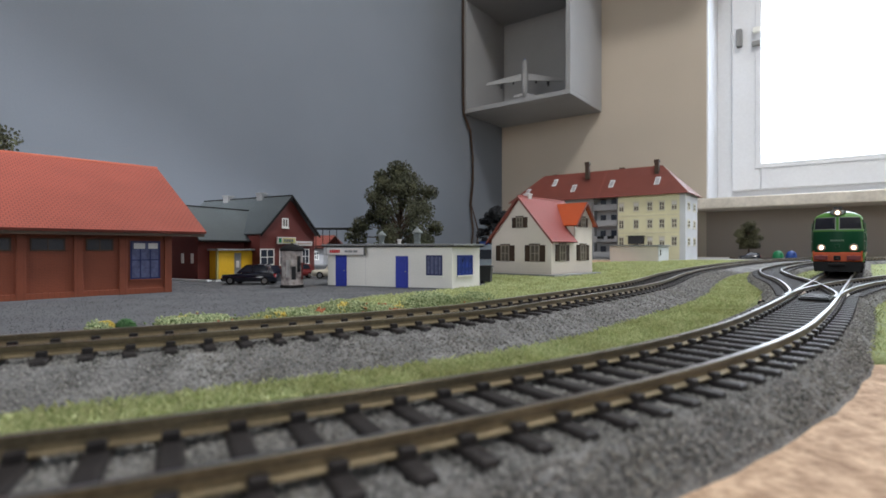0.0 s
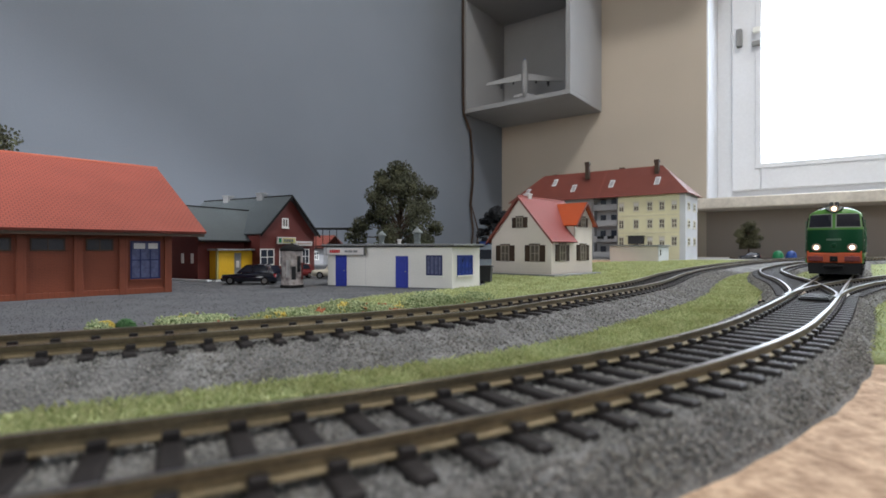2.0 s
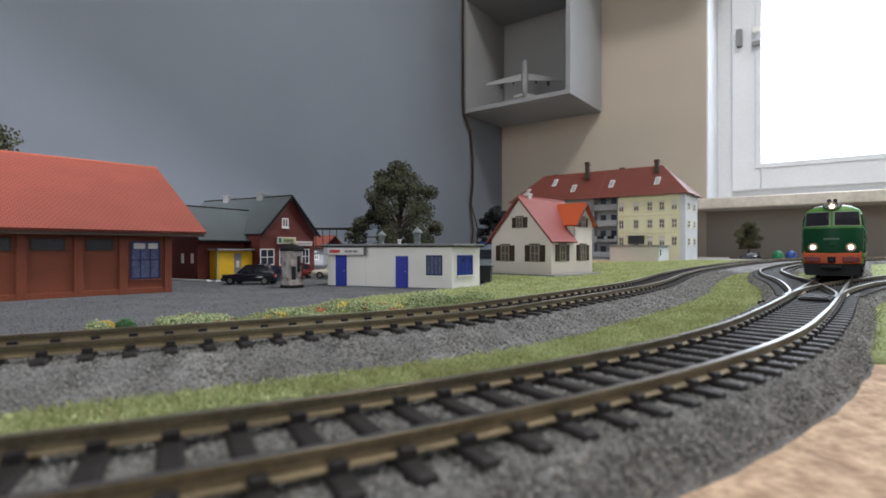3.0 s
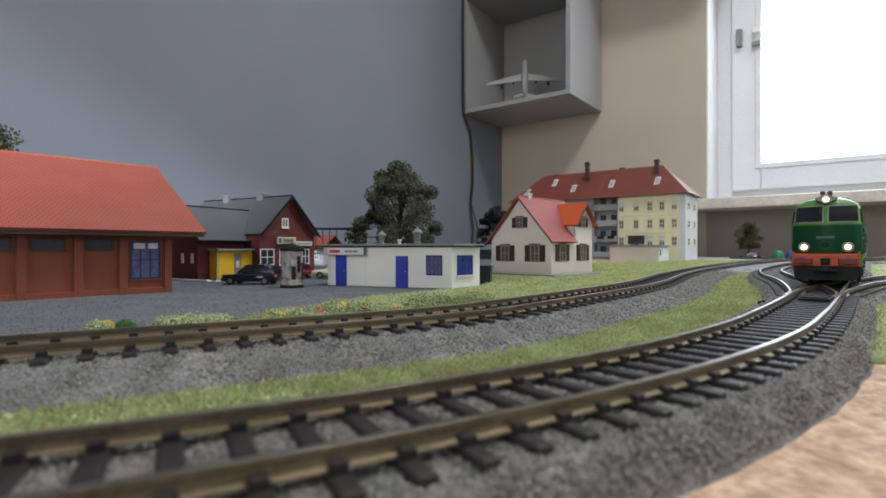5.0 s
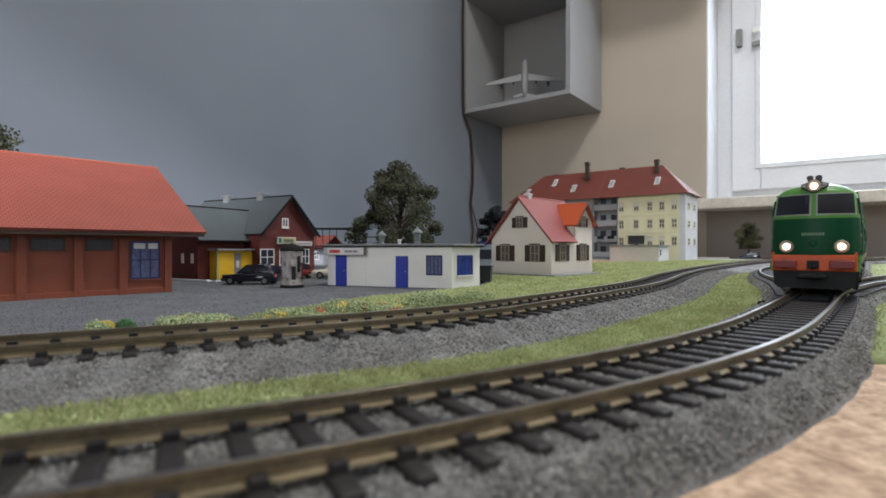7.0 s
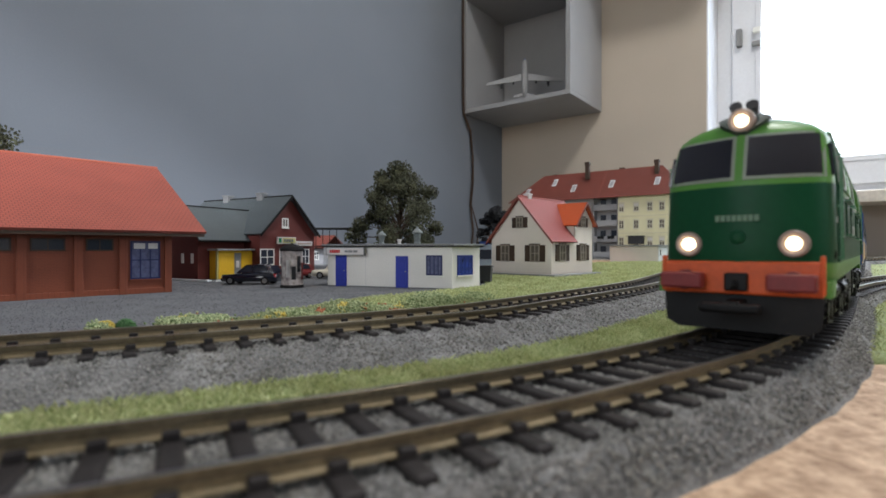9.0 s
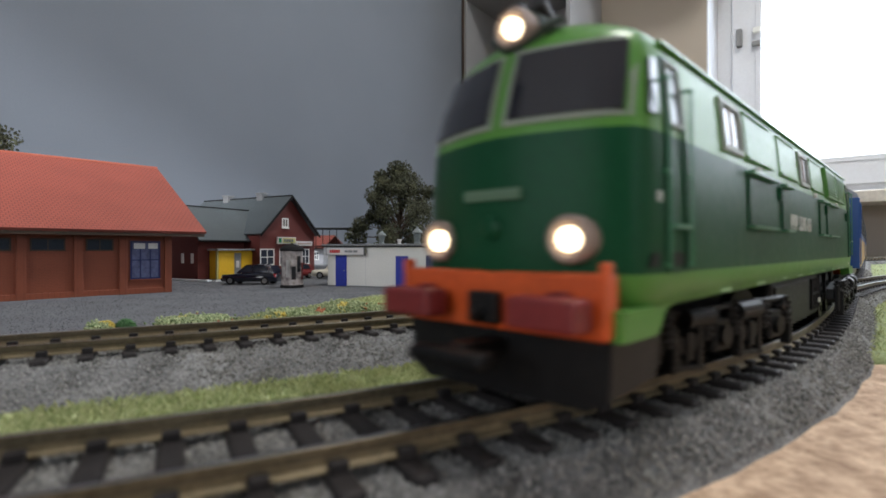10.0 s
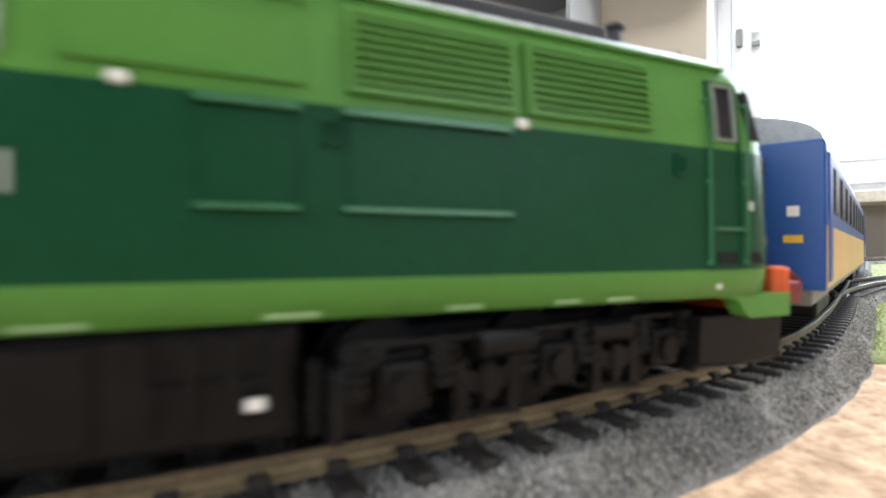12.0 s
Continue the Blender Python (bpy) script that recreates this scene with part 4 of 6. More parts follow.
M["soot"] = material("matt_sooty_black", (0.016, 0.015, 0.015), 0.8, vary=0.3, spec=0.1)
M["palesign"] = material("pale_sign_board", (0.6, 0.57, 0.55), 0.5, vary=0.05)
M["busblue"] = material("pale_blue_grey_paint", (0.3, 0.36, 0.42), 0.4, vary=0.06)


def slope(parent, a, b, up, mat, thick=0.0012, name="roof", label=""):
    """A roof slab: from a to b along its eave, going up by the vector up."""
    a, b, up = Vector(a), Vector(b), Vector(up)
    ex = (b - a).normalized()
    ey = (up - ex * up.dot(ex)).normalized()
    ez = ex.cross(ey)
    k = up.dot(ex)
    bm = bmesh.new()
    w, h = (b - a).length, up.dot(ey)
    lo = [bm.verts.new(p) for p in ((0, 0, -thick), (w, 0, -thick), (w + k, h, -thick), (k, h, -thick))]
    hi = [bm.verts.new(p) for p in ((0, 0, 0), (w, 0, 0), (w + k, h, 0), (k, h, 0))]
    bm.faces.new(list(reversed(lo)))
    bm.faces.new(hi)
    for i in range(4):
        j = (i + 1) % 4
        bm.faces.new((lo[i], lo[j], hi[j], hi[i]))
    ob = part(name, bm, mat, parent, label)
    ob.matrix_basis = Matrix((ex, ey, ez)).transposed().to_4x4()
    ob.matrix_basis.translation = a
    return ob


def wall_slab(parent, m, outline, thick, mat, name="wall", label=""):
    """A wall whose (x, z) outline stands on m's front plane and goes back by thick."""
    bm = bmesh.new()
    prism(bm, [(x, z) for x, z in outline], 0, thick)
    bmesh.ops.rotate(bm, matrix=Matrix.Rotation(radians(-90), 3, "X"), verts=bm.verts)
    ob = part(name, bm, mat, parent, label)
    ob.matrix_basis = m @ pose(0, 0, 0, 90, 0, 0)
    return ob


FRONT = pose(0, 0, 0)


def rside(x):
    """The frame of a wall that faces the building's right, at that x."""
    return pose(x, 0, 0, 0, 0, 90)


def hoop(x0, x1, z0, z1, f, y0, y1):
    """A flat rectangular frame in one piece."""
    bm = bmesh.new()
    loops = []
    for d, y in ((0, y0), (f, y0), (f, y1), (0, y1)):
        loops.append([bm.verts.new(p) for p in ((x0 + d, y, z0 + d), (x1 - d, y, z0 + d), (x1 - d, y, z1 - d), (x0 + d, y, z1 - d))])
    for a, b in zip(loops, loops[1:] + loops[:1]):
        for i in range(4):
            bm.faces.new((a[i], a[(i + 1) % 4], b[(i + 1) % 4], b[i]))
    return bm


def win(parent, m, x, z, w, h, fmat, pmat=None, bars_x=1, bars_z=1, f=0.0007, sill=None, name="window", proud=0.0005, label=""):
    """A window: frame, pane, glazing bars and, if given, a sill; x, z its middle and foot."""
    x0, x1, z0, z1 = x - w / 2, x + w / 2, z, z + h
    ob = part(name, hoop(x0, x1, z0, z1, f, -proud, 0.0008), fmat, parent, label)
    ob.matrix_basis = m
    for k in range(bars_x):
        xc = x0 + w * (k + 1) / (bars_x + 1)
        part("glazing_bar", B(xc - f * 0.35, xc + f * 0.35, -proud * 0.8, 0.0006, z0 + f * 0.8, z1 - f * 0.8), fmat, ob)
    for k in range(bars_z):
        zc = z0 + h * (k + 1) / (bars_z + 1)
        part("glazing_bar", B(x0 + f * 0.8, x1 - f * 0.8, -proud * 0.76, 0.0006, zc - f * 0.35, zc + f * 0.35), fmat, ob)
    part("pane", B(x0 + f * 0.9, x1 - f * 0.9, -proud * 0.35, 0.0005, z0 + f * 0.9, z1 - f * 0.9), pmat or M["pane"], ob)
    if sill:
        part("sill", B(x0 - 0.0006, x1 + 0.0006, -0.0012, 0.0004, z0 - 0.0009, z0 - 0.0001), sill, ob)
    return ob


M["frametan"] = material("weathered_frame", (0.26, 0.22, 0.18), 0.6, vary=0.1)
M["creamframe"] = material("cream_window_frame", (0.58, 0.55, 0.42), 0.6, vary=0.06)
M["panetan"] = material("dull_brown_pane", (0.13, 0.11, 0.09), 0.25, vary=0.2, bump=0)


def shutters(parent, m, x, z, w, h, sw, mat):
    for sx in (-1, 1):
        c = x + sx * (w / 2 + sw / 2)
        sh = part("shutter", B(c - sw / 2, c + sw / 2, -0.0007, 0.0003, z, z + h), mat, parent, "dark brown louvred shutter")
        sh.matrix_basis = m
        for k in range(7):
            zz = z + h * (k + 0.5) / 7
            part("slat", B(c - sw * 0.38, c + sw * 0.38, -0.0010, -0.0006, zz - h * 0.03, zz + h * 0.03), mat, sh)


def door(parent, m, x, w, h, mat, z=0.0006):
    d = part("door", B(x - w / 2, x + w / 2, -0.0004, 0.0008, z, z + h), mat, parent)
    d.matrix_basis = m
    part("door_panel", B(x - w * 0.36, x + w * 0.36, -0.0007, 0.0002, z + h * 0.1, z + h * 0.46), mat, d)
    part("door_panel", B(x - w * 0.36, x + w * 0.36, -0.0007, 0.0002, z + h * 0.54, z + h * 0.92), mat, d)
    return d


def chimney(parent, x, y, z, w, h, mat):
    bm = B(x - w / 2, x + w / 2, y - w / 2, y + w / 2, z, z + h)
    box(bm, x - w * 0.6, x + w * 0.6, y - w * 0.6, y + w * 0.6, z + h * 0.82, z + h)
    return part("chimney", bm, mat, parent)


# goods shed, red brick with an orange-red roof
def goods_shed():
    s = thing("goods_shed", pose(-0.1838, 0.346, 0.0012, 0, 0, 47.6), "red brick goods shed with an orange-red tiled roof and blue windows", "shed")
    L, D, H = 0.20, 0.165, 0.0405
    wall_slab(s, FRONT, [(-L, 0), (0, 0), (0, H), (-L, H)], 0.002, M["redboards"])
    wall_slab(s, pose(0, D, 0), [(-L, 0), (0, 0), (0, H), (-L, H)], 0.002, M["redboards"])
    for x in (0, -L + 0.002):
        wall_slab(s, rside(x), [(0.002, 0), (D, 0), (D, H), (D / 2, H + 0.046), (0.002, H)], 0.002, M["redboards"])
    part("plinth", B(-L - 0.001, 0.0012, -0.0012, D + 0.001, 0, 0.0035, bevel=0.0002), M["redboards"], s)
    for x in (-0.0012, -0.0277, -0.0513, -0.078, -0.105, -0.131, -0.157, -0.183):
        part("pilaster", B(x - 0.0022, x + 0.0022, -0.0017, 0.0005, 0, H, bevel=0.0002), M["redboards"], s)
    part("cornice", B(-L, 0.0015, -0.0022, 0.001, H - 0.0035, H), M["redboards"], s)
    win(s, FRONT, -0.0147, 0.0094, 0.0176, 0.0246, M["bluedark"], M["curtain"], 2, 1, 0.0010, sill=M["redboards"])
    part("blind", B(-0.0130, -0.0075, -0.0006, 0.0002, 0.0290, 0.0325), M["palesign"], s)
    part("blind", B(-0.0215, -0.0150, -0.0006, 0.0002, 0.0290, 0.0325), M["palesign"], s)
    for x, w in ((-0.0401, 0.0145), (-0.0658, 0.0165), (-0.0905, 0.0165), (-0.118, 0.0165), (-0.144, 0.0165)):
        win(s, FRONT, x, 0.0277, w, 0.0074, M["brown"], M["pane"], 1, 0, 0.0008)
    oh, rid = 0.011, 0.0955 - 0.0012
    half = D / 2 + oh
    zE = 0.0405
    slope(s, (-L - 0.02, -oh, zE), (0.020, -oh, zE), (0, half, rid - zE), M["redtiles"], 0.0016, label="orange-red tiled roof slope")
    slope(s, (0.020, D + oh, zE), (-L - 0.02, D + oh, zE), (0, -half, rid - zE), M["redtiles"], 0.0016, label="orange-red tiled roof slope")
    part("ridge_cap", C((-L - 0.02, D / 2, rid - 0.0002), (0.020, D / 2, rid - 0.0002), 0.0011, seg=10), M["redroof"], s)
    part("eaves_beam", B(-L - 0.02, 0.019, -oh + 0.001, -oh + 0.003, zE - 0.0034, zE - 0.0016), M["brown"], s)
    for k in range(16):
        x = 0.016 - k * 0.0145
        part("rafter", B(x - 0.0008, x + 0.0008, -oh + 0.0014, 0.0, zE - 0.0030, zE - 0.0012), M["brown"], s)
    return s


def station():
    A = pose(-0.1617, 0.540, 0.0012, 0, 0, 61)
    s = thing("station_building", A, "dark red brick station building with grey slate roofs and white windows", "building")
    W, L, H, R = 0.0382, 0.132, 0.0468, 0.0848
    g = [(-W, 0), (W, 0), (W, H), (0, R - 0.002), (-W, H)]
    wall_slab(s, FRONT, g, 0.002, M["darkboards"])
    wall_slab(s, pose(0, L, 0), g, 0.002, M["darkboards"])
    part("wall", B(-W, -W + 0.002, 0.002, L, 0, H), M["darkboards"], s)
    part("wall", B(W - 0.002, W, 0.002, L, 0, H), M["darkboards"], s)
    ov = 0.0030
    dz = (R - H) / W
    slope(s, (-W - ov, L + 0.004, H - ov * dz), (-W - ov, -0.005, H - ov * dz), (W + ov, 0, (W + ov) * dz), M["slates"], 0.0014, label="grey slate roof slope")
    slope(s, (W + ov, -0.005, H - ov * dz), (W + ov, L + 0.004, H - ov * dz), (-W - ov, 0, (W + ov) * dz), M["slates"], 0.0014, label="grey slate roof slope")
    part("ridge_cap", C((0, -0.005, R - 0.0002), (0, L + 0.004, R - 0.0002), 0.0009, seg=8), M["soot"], s)
    for sx in (-1, 1):
        bm = bmesh.new()
        ol = [(sx * (W + ov), H - ov * dz - 0.0026), (sx * (W + ov), H - ov * dz), (0, R), (0, R - 0.0026)]
        prism(bm, ol if sx > 0 else list(reversed(ol)), -0.0062, -0.0049)
        part("bargeboard", bm, M["soot"], s, "dark bargeboard")
    win(s, FRONT, -0.0051, 0.0510, 0.0087, 0.0098, M["trim"], M["panetan"], 1, 0, 0.0013, sill=M["trim"])
    for x, w in ((-0.0290, 0.0180), (-0.0070, 0.0120), (0.0238, 0.0120)):
        win(s, FRONT, x, 0.0125, w, 0.0165, M["trim"], M["pane"], 1, 1, 0.0010, sill=M["trim"])
    door(s, FRONT, 0.0090, 0.0105, 0.0270, M["brown"])
    sg = part("sign", B(-0.0177, 0.0072, -0.0030, -0.0010, 0.0341, 0.0411), M["palesign"], s, "pale sign with yellow-green lettering bars")
    part("sign_panel", B(-0.0115, 0.0062, -0.0034, -0.0028, 0.0350, 0.0402), M["oldyellow"], sg)
    part("lettering", B(-0.0165, -0.0130, -0.0034, -0.0028, 0.0352, 0.0400), M["igreen"], sg)
    for k, (a, b) in enumerate(((-0.0100, -0.0078), (-0.0070, -0.0040), (-0.0032, -0.0004), (0.0004, 0.0030))):
        part("lettering", B(a, b, -0.0037, -0.0032, 0.0362, 0.0390), M["greyroof"], sg)
    s2 = part("sign", B(0.0078, 0.0317, -0.0030, -0.0010, 0.0323, 0.0371), M["palesign"], s, "pale sign with faded red bars")
    part("lettering", B(0.0100, 0.0295, -0.0033, -0.0028, 0.0338, 0.0353), M["lamprim"], s2)
    chimney(s, 0, 0.040, R - 0.004, 0.0078, 0.0085, M["grey"])
    chimney(s, 0, 0.0943, R - 0.004, 0.0078, 0.0085, M["grey"])
    # the wing stands at right angles to the main roof and runs into its slope
    yr, zr, zE, half = 0.0433, 0.0697, 0.0372, 0.0300
    x0, x1 = -0.0946, -0.0120
    y0, y1 = 0.0222, 0.0644
    hw = zE + (y0 - (yr - half)) * (zr - zE) / half
    wall_slab(s, pose(0, y0, 0), [(-0.0900, 0), (-W, 0), (-W, hw), (-0.0900, hw)], 0.002, M["darkboards"])
    wall_slab(s, pose(0, y1 - 0.002, 0), [(-0.0900, 0), (-W, 0), (-W, hw), (-0.0900, hw)], 0.002, M["darkboards"])
    LEFTSIDE = pose(-0.0900, 0, 0, 0, 0, -90)
    wall_slab(s, LEFTSIDE, [(-y1 + 0.002, 0), (-y0 - 0.002, 0), (-y0 - 0.002, hw), (-yr, zr - 0.002), (-y1 + 0.002, hw)], 0.002, M["darkboards"])
    slope(s, (x0, yr - half, zE), (x1, yr - half, zE), (0, half, zr - zE), M["slates"], 0.0014, label="grey slate roof slope")
    slope(s, (x1, yr + half, zE), (x0, yr + half, zE), (0, -half, zr - zE), M["slates"], 0.0014, label="grey slate roof slope")
    part("ridge_cap", C((x0, yr, zr - 0.0002), (x1, yr, zr - 0.0002), 0.0009, seg=8), M["soot"], s)
    part("gutter", C((x0, yr - half - 0.0004, zE - 0.0010), (-W, yr - half - 0.0004, zE - 0.0010), 0.0009, seg=8), M["soot"], s)
    for y in (0.0300, 0.0440):
        win(s, LEFTSIDE, -y, 0.0155, 0.0036, 0.0092, M["trim"], M["palesign"], 0, 1, 0.0012)
    part("kerb", B(-0.1010, -0.0965, -0.006, 0.075, 0, 0.0016, bevel=0.0002), M["paleend"], s, "pale kerb stone")
    part("kerb", B(-0.0960, 0.030, -0.0105, -0.0070, 0, 0.0014, bevel=0.0002), M["paleend"], s, "pale kerb stone")
    return s


def kiosk():
    k = thing("yellow_kiosk", pose(-0.2094, 0.4772, 0.0012, 0, 0, 61), "yellow boarded kiosk with a flat grey roof and a grey door", "kiosk")
    w, d, h = 0.0490, 0.0105, 0.0272
    part("body", B(0, w, 0, d, 0, h), M["yellow"], k)
    part("frame", B(-0.0006, 0.0010, -0.0007, 0.0010, 0, h), M["oldyellow"], k)
    part("frame", B(w - 0.0010, w + 0.0006, -0.0007, 0.0010, 0, h), M["oldyellow"], k)
    for x0, x1 in ((0.0016, 0.0180), (0.0275, w - 0.0016)):
        part("board", B(x0, x1, -0.0005, 0.0004, 0.0012, h - 0.002, bevel=0.0002), M["yellow"], k)
    part("board", B(-0.0005, 0.0004, 0.0016, d - 0.0012, 0.0012, h - 0.002, bevel=0.0002), M["yellow"], k)
    door(k, FRONT, 0.0228, 0.0075, 0.0245, M["grey"])
    part("notice", B(0.0206, 0.0240, -0.0010, -0.0004, 0.0110, 0.0175), M["palesign"], k, "small pale notice on the door")
    part("roof", B(-0.0025, w + 0.0025, -0.0045, d + 0.0006, h, h + 0.0018, bevel=0.0003), M["grey"], k, "flat grey roof")
    part("plinth", B(-0.001, w + 0.001, -0.001, d, 0, 0.0008), M["grey"], k)
    return k


def hut():
    h = thing("flat_roofed_hut", pose(0.0065, 0.367, 0.0012, 0, 0, -20.9), "white flat-roofed hut with blue doors and blue barred windows", "hut")
    L, H = 0.1037, 0.0312

    def footprint(o, z0, z1):
        bm = bmesh.new()
        ol = [(-L - o, -o), (o * 0.7, -o), (0.0110 + o, 0.0311), (0.0050 + o, 0.0466 + o), (-L - o, 0.0466 + o)]
        a = [bm.verts.new((x, y, z0)) for x, y in ol]
        b = [bm.verts.new((x, y, z1)) for x, y in ol]
        bm.faces.new(list(reversed(a)))
        bm.faces.new(b)
        for i in range(len(ol)):
            bm.faces.new((a[i], a[(i + 1) % len(ol)], b[(i + 1) % len(ol)], b[i]))
        bmesh.ops.bevel(bm, geom=bm.edges[:], offset=0.00025, segments=2, affect="EDGES", profile=0.5)
        return bm
    part("wall", footprint(0, 0, H), M["whitewall"], h, "white rendered walls")
    part("plinth", footprint(0.0004, 0, 0.0007), M["grey"], h)
    part("roof", footprint(0.0036, H, H + 0.0014), M["greyroof_light"], h, "flat grey roof slab")
    # black strip that draws the shade under the roof's overhang
    part("eaves_shade", footprint(0.0028, H - 0.0008, H - 0.0001), M["soot"], h, "dark strip put under the roof for its shade")
    END = pose(0, 0, 0, 0, 0, 70.6)
    for x, w, z in ((-0.0914, 0.0086, 0.0229), (-0.0394, 0.0089, 0.0224)):
        door(h, FRONT, x, w, z, M["blue"])
        part("door_frame", hoop(x - w / 2 - 0.0006, x + w / 2 + 0.0006, 0.0, z + 0.0012, 0.0007, -0.0005, 0.0004), M["blue"], h)
        part("door_handle", B(x + w * 0.28, x + w * 0.40, -0.0012, -0.0003, 0.0118, 0.0124), M["grey"], h, "small grey handle")
    win(h, FRONT, -0.0137, 0.0097, 0.0126, 0.0146, M["bluedark"], M["curtain"], 3, 0, 0.0011, sill=M["trim"], label="dark blue barred window")
    win(h, END, 0.0148, 0.0097, 0.0184, 0.0146, M["frameblue"], M["blueglass"], 3, 0, 0.0014, sill=M["trim"], label="blue barred window")
    part("wall_joint", B(-0.0702, -0.0698, -0.0001, 0.0003, 0.0010, H - 0.001), M["palesign"], h)
    sg = part("sign", B(-0.1027, -0.0696, -0.0034, -0.0020, 0.0243, 0.0298), M["palesign"], h, "pale sign board with red and grey bars")
    part("sign_frame", hoop(-0.1030, -0.0693, 0.0240, 0.0301, 0.0005, -0.0037, -0.0019), M["grey"], sg)
    for a, b in ((-0.0995, -0.0980), (-0.0976, -0.0961), (-0.0957, -0.0942), (-0.0938, -0.0922), (-0.0918, -0.0905)):
        part("lettering", B(a, b, -0.0037, -0.0032, 0.0259, 0.0283), M["red"], sg)
    for a, b in ((-0.0862, -0.0835), (-0.0828, -0.0795), (-0.0786, -0.0752)):
        part("lettering", B(a, b, -0.0037, -0.0032, 0.0262, 0.0278), M["grey"], sg)
    for x, y, k in ((-0.0667, 0.020, 0.86), (-0.0323, 0.012, 1.02)):
        v = part("roof_vent", lathe([(0.0026 * k, 0), (0.0028 * k, 0.0012 * k), (0.0022 * k, 0.0020 * k), (0.0030 * k, 0.0066 * k), (0.0030 * k, 0.0078 * k), (0.0046 * k, 0.0082 * k), (0.0044 * k, 0.0090 * k), (0.0010 * k, 0.0120 * k), (0.0005 * k, 0.0130 * k)], 8), M["ventgrey"], h, "grey ridged roof vent")
        v.location = (x, y, H + 0.0012)
    v = part("roof_vent", lathe([(0.0014, 0), (0.0014, 0.0030), (0.0018, 0.0032), (0.0018, 0.0042)], 10), M["palesign"], h, "small pale vent pipe")
    v.location = (-0.0560, 0.030, H + 0.0012)
    return h


M["greyroof_light"] = material("flat_grey_roofing", (0.2, 0.2, 0.2), 0.6, vary=0.1, grain=900, patch=60)


def white_house():
    h = thing("gabled_house", pose(0.110, 0.5235, 0.0032, 0, 0, -44), "cream gabled house with a red tiled roof and brown shutters", "house")
    W, L, H, R = 0.077, 0.0855, 0.0395, 0.0835
    part("base_plate", B(-W - 0.003, 0.008, -0.006, L + 0.006, -0.0026, 0.0006, bevel=0.0003), M["grey"], h, "dark grey base plate")
    hw = W / 2
    sl = (R - H) / hw
    wall_slab(h, FRONT, [(-W, 0), (0, 0), (0, H), (-hw, R - 0.002), (-W, H)], 0.002, M["creamwall"])
    wall_slab(h, pose(0, L - 0.002, 0), [(-W, 0), (0, 0), (0, H), (-hw, R - 0.002), (-W, H)], 0.002, M["creamwall"])
    part("wall", B(-W, -W + 0.002, 0.002, L - 0.002, 0, H), M["creamwall"], h)
    # right wall with its cross gable
    c0, c1, cr, ce = 0.0470, 0.0855, 0.0785, 0.0525
    cm = (c0 + c1) / 2
    wall_slab(h, rside(0), [(0.002, 0), (L - 0.002, 0), (c1, H), (c1, ce + 0.003), (cm, cr - 0.0030), (c0, ce + 0.003), (c0, H), (0.002, H)], 0.002, M["creamwall"])
    ov = 0.0045
    bm = bmesh.new()
    prism(bm, [(0, H - 0.002), (0, ce + 0.003), (-(ce + 0.003 - H) / sl - 0.002, ce + 0.003)], c0, c0 + 0.002)
    part("dormer_cheek", bm, M["creamwall"], h)
    slope(h, (-W - ov, L + 0.004, H - ov * sl), (-W - ov, -0.004, H - ov * sl), (hw + ov, 0, (hw + ov) * sl), M["pinktiles"], 0.0014, label="red tiled roof slope")
    slope(h, (ov, -0.004, H - ov * sl), (ov, c0 - 0.001, H - ov * sl), (-hw - ov, 0, (hw + ov) * sl), M["pinktiles"], 0.0014, label="red tiled roof slope")
    yb = (cr - H) / sl
    slope(h, (-0.010, c0 - 0.001, H + 0.010 * sl), (-0.010, L + 0.004, H + 0.010 * sl), (-hw + 0.010, 0, (hw - 0.010) * sl), M["pinktiles"], 0.0014, label="red tiled roof slope")
    cs = (cr - ce) / (cm - c0 + 0.004)
    for sy, y0 in ((1, c0 - 0.004), (-1, c1 + 0.004)):
        a, b = (-0.034, y0, cr - (cm - c0 + 0.004) * cs), (0.004, y0, cr - (cm - c0 + 0.004) * cs)
        up = (0, sy * (cm - c0 + 0.004), (cm - c0 + 0.004) * cs)
        slope(h, *((a, b) if sy > 0 else (b, a)), up, M["orangetiles"], 0.0013, label="orange tiled dormer slope")
    part("ridge_cap", C((-hw, -0.004, R - 0.0002), (-hw, L + 0.004, R - 0.0002), 0.0010, seg=8), M["pinkroof"], h)
    for sx in (-1, 1):
        bm = bmesh.new()
        ol = [(-hw + sx * (hw + ov), H - ov * sl - 0.0028), (-hw + sx * (hw + ov), H - ov * sl), (-hw, R), (-hw, R - 0.0030)]
        prism(bm, ol if sx > 0 else list(reversed(ol)), -0.0050, -0.0038)
        part("bargeboard", bm, M["brownroof"], h, "red-brown bargeboard")
        bm = bmesh.new()
        e = cm - c0 + 0.004
        ol = [(cm + sx * e, cr - e * cs - 0.0024), (cm + sx * e, cr - e * cs), (cm, cr), (cm, cr - 0.0026)]
        prism(bm, ol if sx > 0 else list(reversed(ol)), -0.0050, -0.0038)
        part("bargeboard", bm, M["brownroof"], h, "red-brown bargeboard").matrix_basis = rside(0)
    chimney(h, -hw - 0.001, 0.016, R - 0.003, 0.006, 0.0065, M["palesign"])
    def shuttered(m, x, z, w, hh, sw):
        win(h, m, x, z - 0.0004, w, hh + 0.0010, M["frametan"], M["panetan"], 1, 1, 0.0013, proud=0.0011)
        part("lintel", B(x - w / 2 - 0.0006, x + w / 2 + 0.0006, -0.0013, 0.0003, z + hh + 0.0005, z + hh + 0.0015), M["brown"], h).matrix_basis = m
        shutters(h, m, x, z, w, hh, sw, M["brown"])
    for x in (-0.0580, -0.0195):
        shuttered(FRONT, x, 0.0136, 0.0118, 0.0172, 0.0066)
